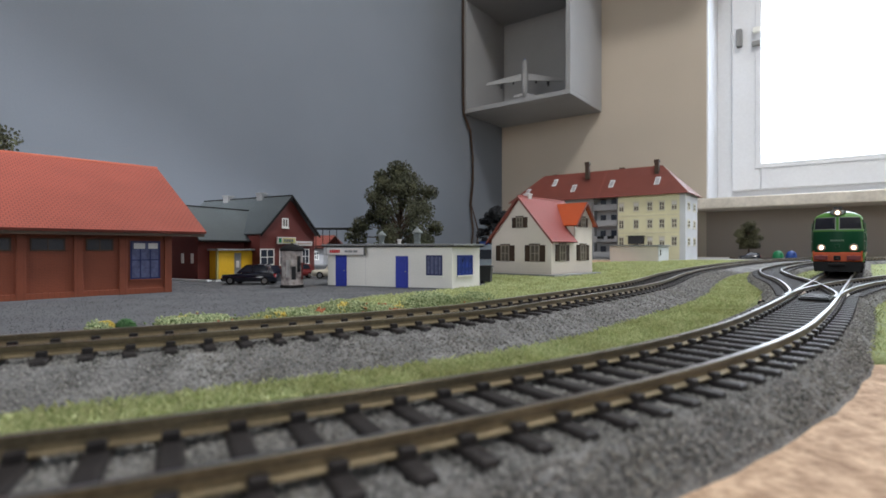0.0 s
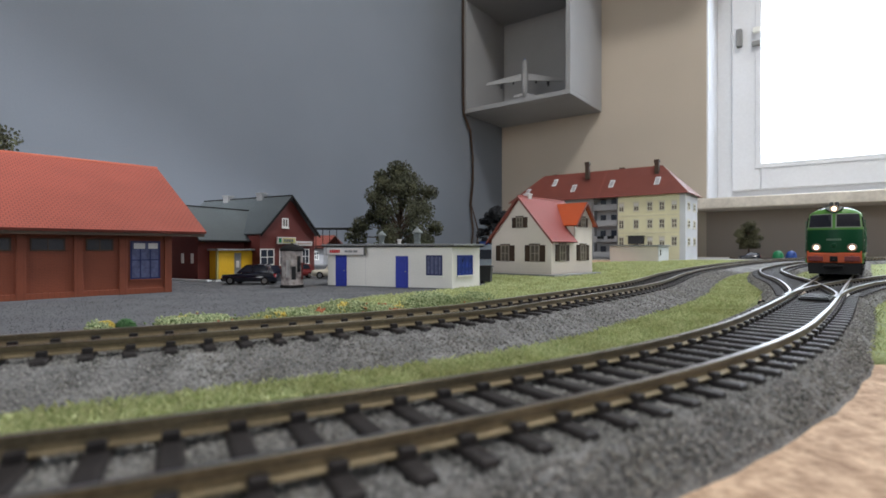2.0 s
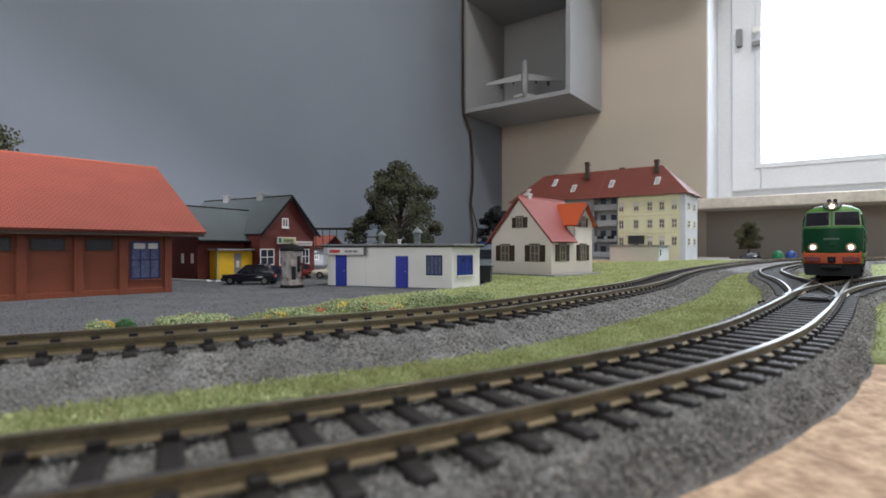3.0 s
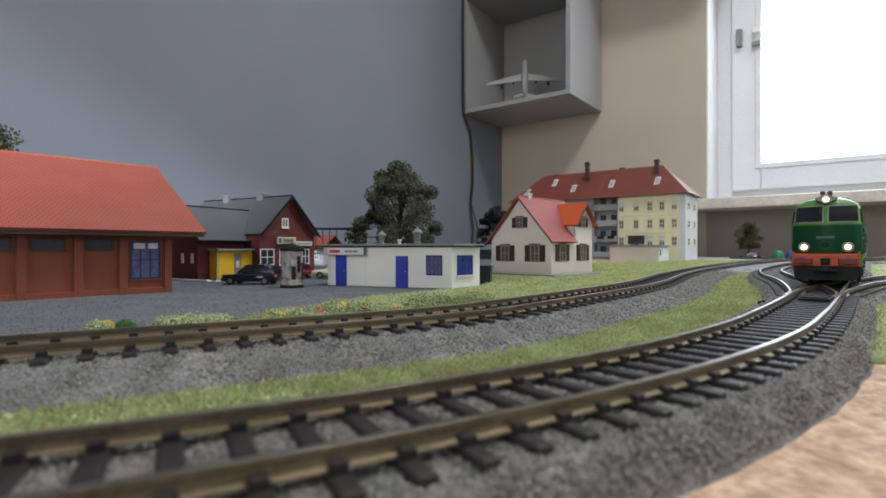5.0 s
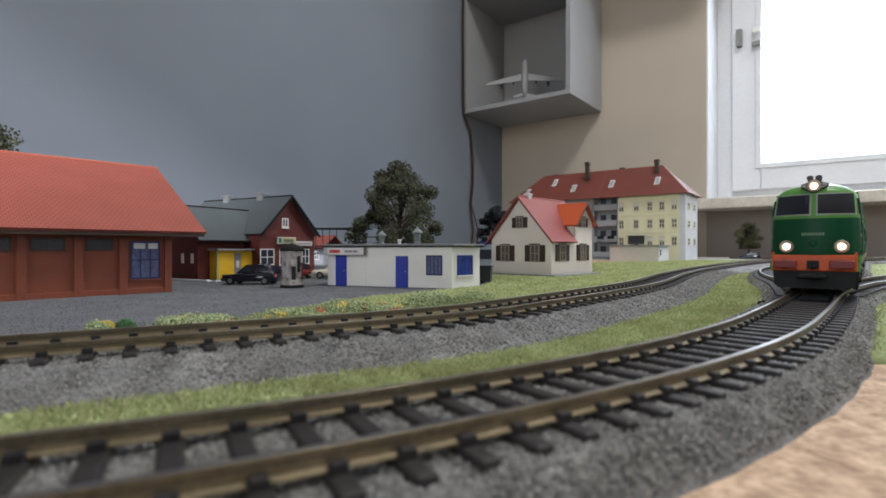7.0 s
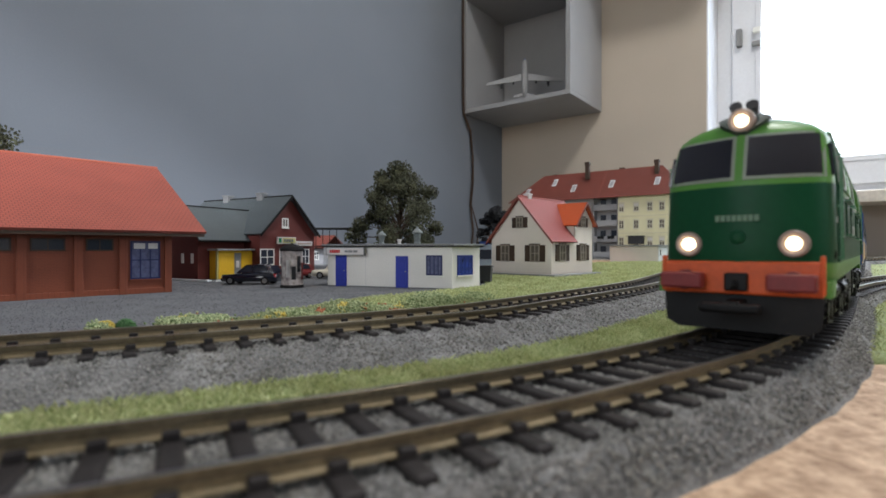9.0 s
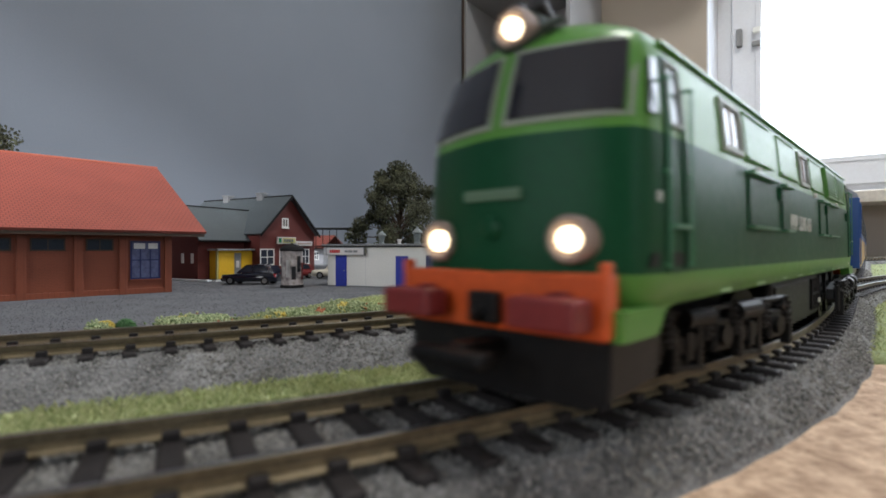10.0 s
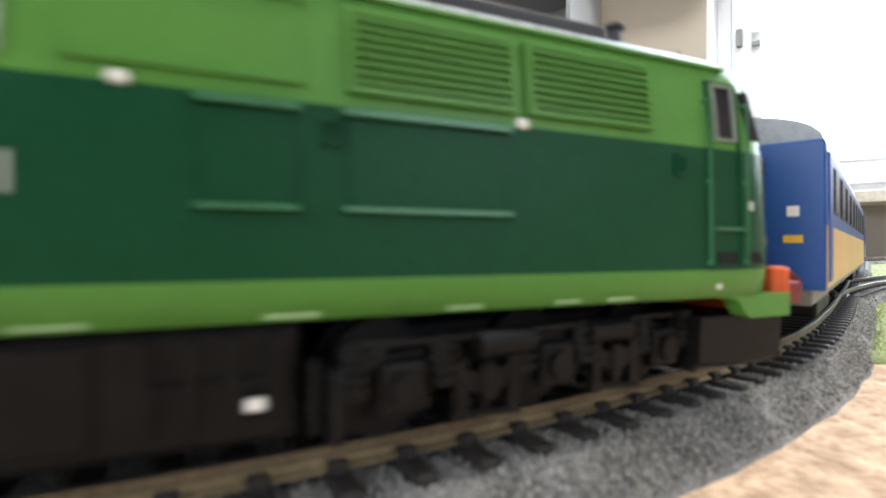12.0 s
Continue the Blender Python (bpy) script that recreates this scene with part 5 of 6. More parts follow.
    shuttered(FRONT, -0.0388, 0.0494, 0.0088, 0.0112, 0.0055)
    for y in (0.0212, 0.0640):
        shuttered(rside(0), y, 0.0142, 0.0125, 0.0172, 0.0072)
    shuttered(rside(0), 0.0638, 0.0508, 0.0100, 0.0104, 0.0055)
    for k in range(5):
        z = 0.0022 + k * 0.0019
        part("plinth_course", B(-W - 0.0003, 0.0003, -0.0004 , 0.0004, z, z + 0.0013), M["creamwall"], h)
        part("plinth_course", B(-0.0004, 0.0004, 0.0006, L - 0.0006, z, z + 0.0013), M["creamwall"], h)
    return h


def apartments():
    a = thing("apartment_block", pose(0.4698, 1.0, 0.0075, 0, 0, -37), "pale yellow four-storey apartment block with a brown-red hipped roof", "apartment building")
    L, D, H, R = 0.379, 0.112, 0.1335, 0.198
    B0, B1 = -0.1825, -0.1315
    part("wall", B(B1, 0, 0, D, 0, H, bevel=0.0003), M["yellowwall"], a, "pale yellow rendered wall")
    part("wall", B(-0.0007, 0.0008, 0.0005, D - 0.0005, 0.0005, H - 0.0005), M["paleend"], a, "pale grey end wall")
    part("quoin", B(-0.0095, 0.0012, -0.0012, 0.0006, 0, H), M["paleend"], a)
    part("wall", B(-L, B0, 0.004, D, 0, H), M["greywall"], a, "grey rendered wall")
    part("wall", B(B0, B1, 0.022, D, 0, H), M["greywall"], a, "grey recessed wall")
    for k in range(4):
        z = 0.004 + k * 0.0335
        bl = part("balcony", B(B0 + 0.0015, B1 - 0.0008, 0.0008, 0.022, z, z + 0.0022), M["greywall"], a, "grey balcony")
        part("parapet", B(B0 + 0.0015, B1 - 0.0008, 0.0006, 0.0024, z + 0.0021, z + 0.0125), M["greywall"], bl)
        for x in (B0 + 0.014, B1 - 0.014):
            part("balcony_door", B(x - 0.006, x + 0.006, 0.0210, 0.0226, z + 0.0022, z + 0.0250), M["pane"], bl)
    for x in (B0 + 0.016, B1 - 0.013):
        part("flower_box", B(x - 0.007, x + 0.007, -0.0022, 0.0006, 0.0440, 0.0500), M["black"], a)
    oh, hip = 0.0075, 0.062
    zE = H - 0.001
    up = R - zE
    y0, y1, ym = -oh, D + oh, D / 2
    xr, xl = oh, -L - oh

    def face(pts, nm="roof"):
        bm = sheet(pts, 0.0016)
        return part(nm, bm, M["browntiles"], a, "brown-red tiled roof slope")
    face([(xl, y0, zE), (xr, y0, zE), (xr - hip, ym, R), (xl + hip, ym, R)])
    face([(xr, y1, zE), (xl, y1, zE), (xl + hip, ym, R), (xr - hip, ym, R)])
    face([(xr, y0, zE), (xr, y1, zE), (xr - hip, ym, R)])
    face([(xl, y1, zE), (xl, y0, zE), (xl + hip, ym, R)])
    part("roof_seam", sheet([(B0 + 0.010, y0, zE + 0.0006), (B0 + 0.0122, y0, zE + 0.0006), (B0 + 0.0122, ym, R + 0.0006), (B0 + 0.010, ym, R + 0.0006)], 0.001), M["brownroof"], a)
    part("gutter", C((xl, y0 - 0.0006, zE - 0.001), (xr, y0 - 0.0006, zE - 0.001), 0.0011, seg=8), M["brownroof"], a)
    part("gutter", C((xr + 0.0006, y0, zE - 0.001), (xr + 0.0006, y1, zE - 0.001), 0.0011, seg=8), M["brownroof"], a)
    for x, y, hh in ((-0.062, 0.040, 0.030), (-0.142, ym + 0.01, 0.024), (-0.207, 0.030, 0.038), (-0.300, ym + 0.01, 0.022)):
        chimney(a, x, y, R - 0.020, 0.0085, hh, M["brown"])
    for x, yy in ((-0.056, 0.011), (-0.150, 0.012), (-0.234, 0.008), (-0.287, 0.026), (-0.348, 0.006)):
        f0 = (yy + oh) / (ym + oh)
        f1 = f0 + 0.26
        p = [(x - 0.005, y0 + (ym + oh) * f0, zE + up * f0 + 0.0016), (x + 0.005, y0 + (ym + oh) * f0, zE + up * f0 + 0.0016), (x + 0.005, y0 + (ym + oh) * f1, zE + up * f1 + 0.0016), (x - 0.005, y0 + (ym + oh) * f1, zE + up * f1 + 0.0016)]
        sk = part("skylight", sheet(p, 0.0016), M["paleend"], a, "pale framed skylight")
        c = [Vector(q) for q in p]
        mid = sum(c, Vector()) / 4
        part("pane", sheet([mid + (q - mid) * 0.7 + Vector((0, -0.0003, 0.0005)) for q in c], 0.0008), M["greywall"], sk)
    for k in range(3):
        z = 0.0290 + k * 0.0353
        for x in (-0.1225, -0.0925, -0.0655, -0.0425, -0.0195):
            win(a, FRONT, x, z, 0.0112, 0.0180, M["creamframe"], M["panetan"], 1, 1, 0.0015, sill=M["creamframe"])
            part("lintel", B(x - 0.0066, x + 0.0066, -0.0014, 0.0004, z + 0.0182, z + 0.0198), M["creamframe"], a)
            if (k + round(x * 1000)) % 3 == 0:
                part("blind", B(x - 0.0044, x + 0.0044, -0.0003, 0.0004, z + 0.0105, z + 0.0168), M["palesign"], a, "half-drawn pale blind")
        for y in (0.030, 0.082):
            win(a, rside(0.0008), y, z, 0.0230, 0.0165, M["creamframe"], M["panetan"], 2, 1, 0.0026, sill=M["creamframe"])
        for x in (-0.21, -0.24, -0.27, -0.30, -0.33):
            win(a, pose(0, 0.004, 0), x, z, 0.0098, 0.0165, M["creamframe"], M["pane"], 1, 1, 0.0016, sill=M["creamframe"])
    for z in (0.0640, 0.0993):
        part("string_course", B(B1 + 0.0005, -0.0097, -0.0008, 0.0003, z - 0.0092, z - 0.0082), M["creamframe"], a)
    part("downpipe", C((B1 + 0.0012, -0.0012, 0), (B1 + 0.0012, -0.0012, H), 0.0011, seg=8), M["grey"], a)
    part("downpipe", C((B0 - 0.0035, 0.0020, 0), (B0 - 0.0035, 0.0020, H), 0.0011, seg=8), M["grey"], a)
    part("awning", B(-0.108, -0.074, -0.012, 0.0004, 0.0480, 0.0497), M["dark"], a, "dark entrance canopy")
    part("awning_wall", B(-0.106, -0.076, -0.010, 0.0002, 0.0330, 0.0480), M["dark"], a)
    return a


def garage():
    g = thing("flat_garage", pose(0.3614, 0.8655, rise(0.8655) - 0.0010, 0, 0, -37), "low cream garage with a flat grey roof", "garage")
    L, D, H = 0.0815, 0.068, 0.0285
    part("wall", B(-L, 0, 0, D, 0, H, bevel=0.0003), M["creamwall"], g, "cream wall")
    part("end_wall", B(-0.0004, 0.0008, 0.0004, D - 0.0004, 0, H - 0.0003), M["paleend"], g)
    part("roof", B(-L - 0.003, 0.003, -0.004, D + 0.003, H, H + 0.0024, bevel=0.0004), M["greyroof_light"], g, "flat grey roof")
    win(g, rside(0.0008), 0.012, 0.0120, 0.009, 0.012, M["trim"], M["pane"], 0, 1, 0.0008)
    return g


goods_shed()
station()
kiosk()
hut()
white_house()
apartments()
garage()


# ---- street things ----
def advert_column():
    c = thing("advertising_column", pose(-0.1131, 0.386, 0.0012), "round advertising column plastered with faded posters, dark domed top", "column")
    part("base", lathe([(0.0086, 0), (0.0086, 0.0015), (0.0080, 0.0022)], 24), M["soot"], c)
    part("shaft", lathe([(0.0078, 0.002), (0.0078, 0.0275)], 24), M["poster"], c, "shaft covered in old posters")
    rng = random.Random(4)
    for k in range(12):
        a0 = -2.9 + k * 0.52
        z0 = 0.004 + rng.random() * 0.010
        h = 0.006 + rng.random() * 0.007
        bm = bmesh.new()
        cols = []
        for i in range(5):
            a = a0 + i * 0.10
            cols.append([bm.verts.new((math.cos(a) * 0.00795, math.sin(a) * 0.00795, z)) for z in (z0, z0 + h)])
        for p, q in zip(cols, cols[1:]):
            bm.faces.new((p[0], q[0], q[1], p[1]))
        bmesh.ops.solidify(bm, geom=bm.faces[:], thickness=0.00012)
        part("poster", bm, rng.choice([M["palesign"], M["poster"], M["dark"], M["brown"], M["lamprim"], M["darkred"]]), c)
    part("cap", lathe([(0.0086, 0.0273), (0.0090, 0.0282), (0.0080, 0.0300), (0.0050, 0.0318), (0.0016, 0.0322), (0.0005, 0.0334)], 24), M["soot"], c, "dark domed cap")
    return c


def car(nm, m, paint, label, length=0.046, width=0.0195, height=0.0165, round_back=False):
    c = thing(nm, m, label, "car")
    l, w = length / 2, width / 2
    stations = [(-l, 0.55), (-l * 0.97, 0.85), (-l * 0.8, 0.97), (-l * 0.3, 1.0), (l * 0.3, 1.0), (l * 0.78, 0.95), (l * 0.95, 0.84), (l, 0.6)]
    bm = bmesh.new()
    hood = height * 0.60
    rings = []
    for x, k in stations:
        top = hood * (0.80 if x > l * 0.7 else 0.9 if x > l * 0.25 else 1.0) * (0.85 if abs(x) > l * 0.96 else 1)
        rings.append([bm.verts.new((x, y, z)) for y, z in ((-w * k, height * 0.16), (-w * k * 1.02, hood * 0.6), (-w * k * 0.93, top), (w * k * 0.93, top), (w * k * 1.02, hood * 0.6), (w * k, height * 0.16))])
    for a, b in zip(rings, rings[1:]):
        for i in range(6):
            bm.faces.new((a[i], a[(i + 1) % 6], b[(i + 1) % 6], b[i]))
    bm.faces.new(rings[0])
    bm.faces.new(list(reversed(rings[-1])))
    body = part("body", bm, paint, c, smooth=True)
    cab = bmesh.new()
    prof = [(-l * 0.95, hood * 0.95), (-l * 0.80, height * 0.92), (-l * 0.3, height), (l * 0.08, height * 0.97), (l * 0.42, hood * 0.93)]
    if round_back:
        prof = [(-l * 0.88, hood * 0.7), (-l * 0.66, height * 0.80), (-l * 0.25, height), (l * 0.10, height * 0.97), (l * 0.40, hood * 0.93)]
    vs = [[cab.verts.new((x, y * (0.94 if z < hood else 0.80), z)) for x, z in prof] for y in (-w, w)]
    for i in range(len(prof) - 1):
        cab.faces.new((vs[0][i], vs[0][i + 1], vs[1][i + 1], vs[1][i]))
    cab.faces.new(vs[0])
    cab.faces.new(list(reversed(vs[1])))
    part("cabin", cab, paint, c)
    for sd in (-1, 1):
        for x0, x1, t0, t1 in ((-l * 0.72, -l * 0.20, -l * 0.62, -l * 0.20), (-l * 0.15, l * 0.30, -l * 0.15, l * 0.06)):
            pts = [(x0, hood * 1.02), (x1, hood * 1.02), (t1, height * 0.92), (t0, height * 0.90)]
            part("window", slab([(x, sd * w * (0.90 if z < height * 0.8 else 0.81), z) for x, z in pts], (0, sd, 0.3), 0.0004), M["pane"], c)
        for x in (-l * 0.62, l * 0.62):
            wh = part("wheel", C((x, sd * w * 0.70, height * 0.2), (x, sd * w * 1.0, height * 0.2), height * 0.20, seg=18), M["black"], c)
            part("hub", C((x, sd * w * 0.98, height * 0.2), (x, sd * w * 1.03, height * 0.2), height * 0.12, seg=12), M["grey"], wh)
        part("headlight", B(l * 0.90, l * 0.985, *sorted((sd * w * 0.5, sd * w * 0.8)), hood * 0.52, hood * 0.72, bevel=0.0003), M["palesign"], c)
        part("tail_light", B(-l * 0.985, -l * 0.92, *sorted((sd * w * 0.6, sd * w * 0.86)), hood * 0.6, hood * 0.9, bevel=0.0003), M["red"], c)
    part("windscreen", slab([(l * 0.40, -w * 0.8, hood * 0.98), (l * 0.40, w * 0.8, hood * 0.98), (l * 0.10, w * 0.7, height * 0.95), (l * 0.10, -w * 0.7, height * 0.95)], (1, 0, 0.8), 0.0003), M["pane"], c)
    part("bumper", B(l * 0.93, l * 1.02, -w * 0.75, w * 0.75, height * 0.18, height * 0.30, bevel=0.0004), paint, c)
    return c


advert_column()
car("hatchback_car", pose(-0.1565, 0.4230, 0.0012, 0, 0, 176), M["carblue"], "shiny black-blue hatchback car parked in the yard")
car("rounded_car", pose(-0.1065, 0.508, 0.0012, 0, 0, 186), M["carcream"], "cream rounded saloon car parked behind the hut", 0.044, 0.0178, 0.0170, True)
car("red_car", pose(-0.1450, 0.500, 0.0012, 0, 0, 245), M["darkred"], "small dark red car parked before the station", 0.040, 0.018, 0.0150)
car("small_car", pose(0.640, 1.075, rise(1.1), 0, 0, 150), M["carblue"], "small dark car parked by the far tree", 0.040, 0.018, 0.0150)


def waste_container():
    c = thing("waste_container", pose(0.0365, 0.436, 0.0012, 0, 0, -15), "dark grey wheeled waste container beside the hut", "waste bin")
    bm = bmesh.new()
    prism(bm, [(-0.0042, 0.0015), (0.0042, 0.0015), (0.0050, 0.0135), (-0.0050, 0.0135)], -0.005, 0.005)
    part("body", bm, M["dark"], c)
    part("lid", B(-0.0055, 0.0055, -0.0056, 0.0056, 0.0134, 0.0150, bevel=0.0006), M["dark"], c)
    for x in (-0.0032, 0.0032):
        part("wheel", C((x, -0.0046, 0.0010), (x, 0.0046, 0.0010), 0.0010, seg=8), M["black"], c)


def igloo(x, y, mat, colour):
    c = thing("bottle_bank", pose(x, y, rise(y)), colour + " domed bottle bank on the paving", "recycling bin", "bottle banks")
    part("body", lathe([(0.0096, 0), (0.0104, 0.0040), (0.0098, 0.0100), (0.0076, 0.0150), (0.0040, 0.0178), (0.0012, 0.0184)], 18), mat, c, smooth=True)
    part("opening", C((0, -0.0095, 0.0110), (0, -0.0060, 0.0115), 0.0016, seg=10), M["black"], c)


waste_container()
igloo(0.6905, 1.062, M["igreen"], "green")
igloo(0.722, 1.068, M["iblue"], "blue")

# platform canopy, a red-roofed house and a bus behind the hut
pc = thing("platform_canopy", pose(-0.150, 0.72, 0, 0, 0, -6), "dark platform canopy on T-shaped posts behind the yard", "canopy")
part("roof", B(-0.060, 0.050, -0.012, 0.012, 0.0572, 0.0594, bevel=0.0005), M["soot"], pc)
for x in (-0.045, 0.028):
    bm = C((x, 0, 0), (x, 0, 0.057), 0.0022, seg=8)
    prism(bm, [(x - 0.016, 0.0575), (x - 0.004, 0.0535), (x - 0.002, 0.046), (x + 0.002, 0.046), (x + 0.004, 0.0535), (x + 0.016, 0.0575)], -0.002, 0.002)
    part("post", bm, M["soot"], pc)
for x in (-0.030, -0.020, -0.010, 0.000):
    part("rod", C((x, 0.004, 0.030), (x, 0.004, 0.0575), 0.0005, seg=6), M["soot"], pc)
part("rail", C((-0.034, 0.004, 0.034), (0.004, 0.004, 0.034), 0.0006, seg=6), M["soot"], pc)
rh = thing("red_roofed_house", pose(-0.222, 0.80, rise(0.8), 0, 0, -25), "small grey house with a red roof beyond the hut", "house")
part("wall", B(-0.045, 0.045, 0, 0.05, 0, 0.027), M["greywall"], rh)
slope(rh, (-0.048, -0.006, 0.026), (0.048, -0.006, 0.026), (0, 0.031, 0.020), M["browntiles"])
slope(rh, (0.048, 0.056, 0.026), (-0.048, 0.056, 0.026), (0, -0.031, 0.020), M["browntiles"])
for x in (-0.03, -0.01, 0.012, 0.032):
    win(rh, FRONT, x, 0.008, 0.009, 0.013, M["trim"], M["pane"], 1, 1, 0.0012)
bus = thing("pale_bus", pose(0.0560, 0.705, 0.0012, 0, 0, 86), "pale blue-grey bus parked between hut and house", "bus")
part("body", B(-0.045, 0.045, -0.0125, 0.0125, 0.004, 0.0345, bevel=0.0012), M["busblue"], bus)
for sd in (-1, 1):
    for k in range(6):
        x = -0.034 + k * 0.0135
        part("window", B(x - 0.0055, x + 0.0055, *sorted((sd * 0.0121, sd * 0.0128)), 0.017, 0.028), M["pane"], bus)
    for x in (-0.027, 0.027):
        part("wheel", C((x, sd * 0.009, 0.0052), (x, sd * 0.0126, 0.0052), 0.0052, seg=14), M["black"], bus)
part("rear_window", B(-0.0456, -0.0446, -0.009, 0.009, 0.016, 0.028), M["pane"], bus)
part("roof_sign", B(-0.046, -0.043, -0.006, 0.006, 0.0345, 0.0385), M["iblue"], bus)


# ---- trees ----
def tree(m, label, height, width, trunk_h, mat, seed, leaves=5200, leaf=0.0016, flat=1.0):
    """A model tree: tapered trunk, limbs, and a crown of many small leaf flakes in uneven clumps."""
    rng = random.Random(seed)
    t = thing("tree", m, label, "tree", "trees of the layout")
    bm = bmesh.new()
    r = height * 0.022
    cyl(bm, (0, 0, 0), (0.002, 0.001, trunk_h), r * 1.25, r * 0.85, seg=9)
    cyl(bm, (0.002, 0.001, trunk_h * 0.98), (0, 0, height * 0.8), r * 0.85, r * 0.25, seg=8)
    clumps = []
    n = 46
    for k in range(n):
        f = (k + 0.5) / n
        z = trunk_h * 0.9 + (height - trunk_h * 0.9) * f
        ringr = width / 2 * math.sin(math.pi * min(1, 0.18 + 0.80 * f)) ** 0.45 * flat
        a = k * 2.4 + rng.random()
        q = ringr * (0.35 + 0.62 * rng.random()) * (1 if f < 0.92 else 0.3)
        c = Vector((math.cos(a) * q, math.sin(a) * q, z - 0.1 * height * rng.random()))
        clumps.append((c, width * (0.085 + 0.075 * rng.random())))
        s = Vector((0.001, 0.001, trunk_h + (c.z - trunk_h) * 0.45))
        mid = (s + c) / 2 + Vector((0, 0, 0.004))
        cyl(bm, s, mid, r * 0.38, r * 0.25, seg=6)
        cyl(bm, mid, c, r * 0.25, r * 0.08, seg=5)
    part("trunk", bm, M["bark"], t, "brown trunk and limbs")
    vs, fs = [], []
    for k in range(leaves):
        c, rad = clumps[k % n]
        d = Vector((rng.gauss(0, 1), rng.gauss(0, 1), rng.gauss(0, 0.8))).normalized() * rad * (rng.random() ** 0.45)
        p = c + d
        if p.z < trunk_h * 0.75:
            continue
        u = Vector((rng.gauss(0, 1), rng.gauss(0, 1), rng.gauss(0, 1))).normalized()
        w = u.orthogonal().normalized()
        sz = leaf * (0.6 + 0.9 * rng.random())
        b = len(vs)
        vs += [p + u * sz, p + w * sz * 0.7, p - u * sz, p - w * sz * 0.7 + u.cross(w) * sz * 0.5]
        fs += [(b, b + 1, b + 2), (b, b + 2, b + 3)]
    me = bpy.data.meshes.new("crown")
    me.from_pydata(vs, [], fs)
    me.materials.append(mat)
    cr = new("crown", me)
    cr.parent = t
    cr["label"] = "crown of fine dark foliage flakes"
    return t


M["leafolive"] = material("olive_foliage", (0.10, 0.095, 0.05), 0.85, vary=0.35, grain=350, patch=60, bump=0)
M["leafgreen"] = material("mid_green_foliage", (0.068, 0.070, 0.036), 0.85, vary=0.4, grain=350, patch=60, bump=0)
tree(pose(-0.0480, 0.560, 0.0012, 0, 0, 20), "large dark green leafy tree behind the flat-roofed hut", 0.122, 0.098, 0.024, M["leafgreen"], 3, 26000, 0.0012)
tree(pose(0.0765, 0.760, rise(0.76)), "small blackish tree behind the cream house", 0.092, 0.046, 0.026, M["leafdark"], 5, 9000, 0.0016)
tree(pose(-0.4640, 0.520, 0.0012), "dark green tree behind the goods shed", 0.178, 0.080, 0.040, M["leafgreen"], 8, 5000, 0.0018)
tree(pose(0.655, 1.105, rise(1.1) + 0.003), "round dark olive tree on a brown base", 0.076, 0.060, 0.026, M["leafolive"], 9, 12000, 0.0014, 0.85)
tagged(part("planting_bed", B(0.625, 0.70, 1.08, 1.125, rise(1.1), rise(1.1) + 0.0045, bevel=0.001), M["brown"]), "dark brown low planting bed under a tree", "planter")

# ---- cabinet contents, cable ----
ac = thing("model_aircraft", FRAME @ pose(0.168, -0.150, 0.463, 0, 0, 117), "dull grey model airliner with blue nose on a small stand", "model aircraft")
AXIS = pose(0, 0, 0.088, 0, -62, 0)
bm = bmesh.new()
prof = [(-0.080, 0.002), (-0.060, 0.007), (-0.03, 0.0095), (0.04, 0.0095), (0.065, 0.008), (0.076, 0.0045), (0.080, 0.001)]
rings = [[bm.verts.new(AXIS @ Vector((x, r * math.cos(k * math.pi / 8), r * math.sin(k * math.pi / 8)))) for k in range(16)] for x, r in prof]
for a, b in zip(rings, rings[1:]):
    for k in range(16):
        bm.faces.new((a[k], a[(k + 1) % 16], b[(k + 1) % 16], b[k]))
bm.faces.new(rings[0])
bm.faces.new(list(reversed(rings[-1])))
part("fuselage", bm, M["airframe"], ac, "pale grey fuselage", smooth=True)
for sd in (-1, 1):
    wing = part("wing", slab([AXIS @ Vector(p) for p in ((0.022, sd * 0.008, -0.003), (-0.008, sd * 0.008, -0.003), (-0.030, sd * 0.114, 0.006), (-0.020, sd * 0.114, 0.006))], (AXIS.to_3x3() @ Vector((0, 0, 1))), 0.0008), M["airframe"], ac, "grey swept wing")
    for d in (0.034, 0.070):
        p, q = AXIS @ Vector((0.014 - d * 0.4, sd * d, -0.007)), AXIS @ Vector((-0.002 - d * 0.4, sd * d, -0.006))
        part("engine", C(p, q, 0.0042, 0.003, seg=12), M["dark"], wing)
    part("tailplane", slab([AXIS @ Vector(p) for p in ((-0.060, sd * 0.003, 0), (-0.074, sd * 0.003, 0), (-0.080, sd * 0.032, 0.001), (-0.072, sd * 0.032, 0.001))], (AXIS.to_3x3() @ Vector((0, 0, 1))), 0.0006), M["airframe"], ac)
part("nose_cap", C(AXIS @ Vector((0.070, 0, 0)), AXIS @ Vector((0.0835, 0, 0)), 0.0066, 0.0015, seg=14), M["iblue"], ac, "blue nose cap")
part("tail_fin", slab([AXIS @ Vector(p) for p in ((-0.054, 0, 0.006), (-0.076, 0, 0.004), (-0.088, 0, 0.030), (-0.078, 0, 0.030))], AXIS.to_3x3() @ Vector((0, 1, 0)), 0.0008), M["airframe"], ac, "grey tail fin")
bm = C((0, 0, 0.004), AXIS @ Vector((0, 0, -0.008)), 0.0022, seg=8)
box(bm, -0.022, 0.022, -0.016, 0.016, 0, 0.004, bevel=0.001)
part("stand", bm, M["dimmed_lacquer"], ac)
cu = bpy.data.curves.new("cable", "CURVE")
cu.dimensions, cu.bevel_depth, cu.bevel_resolution = "3D", 0.0033, 3
sp = cu.splines.new("POLY")
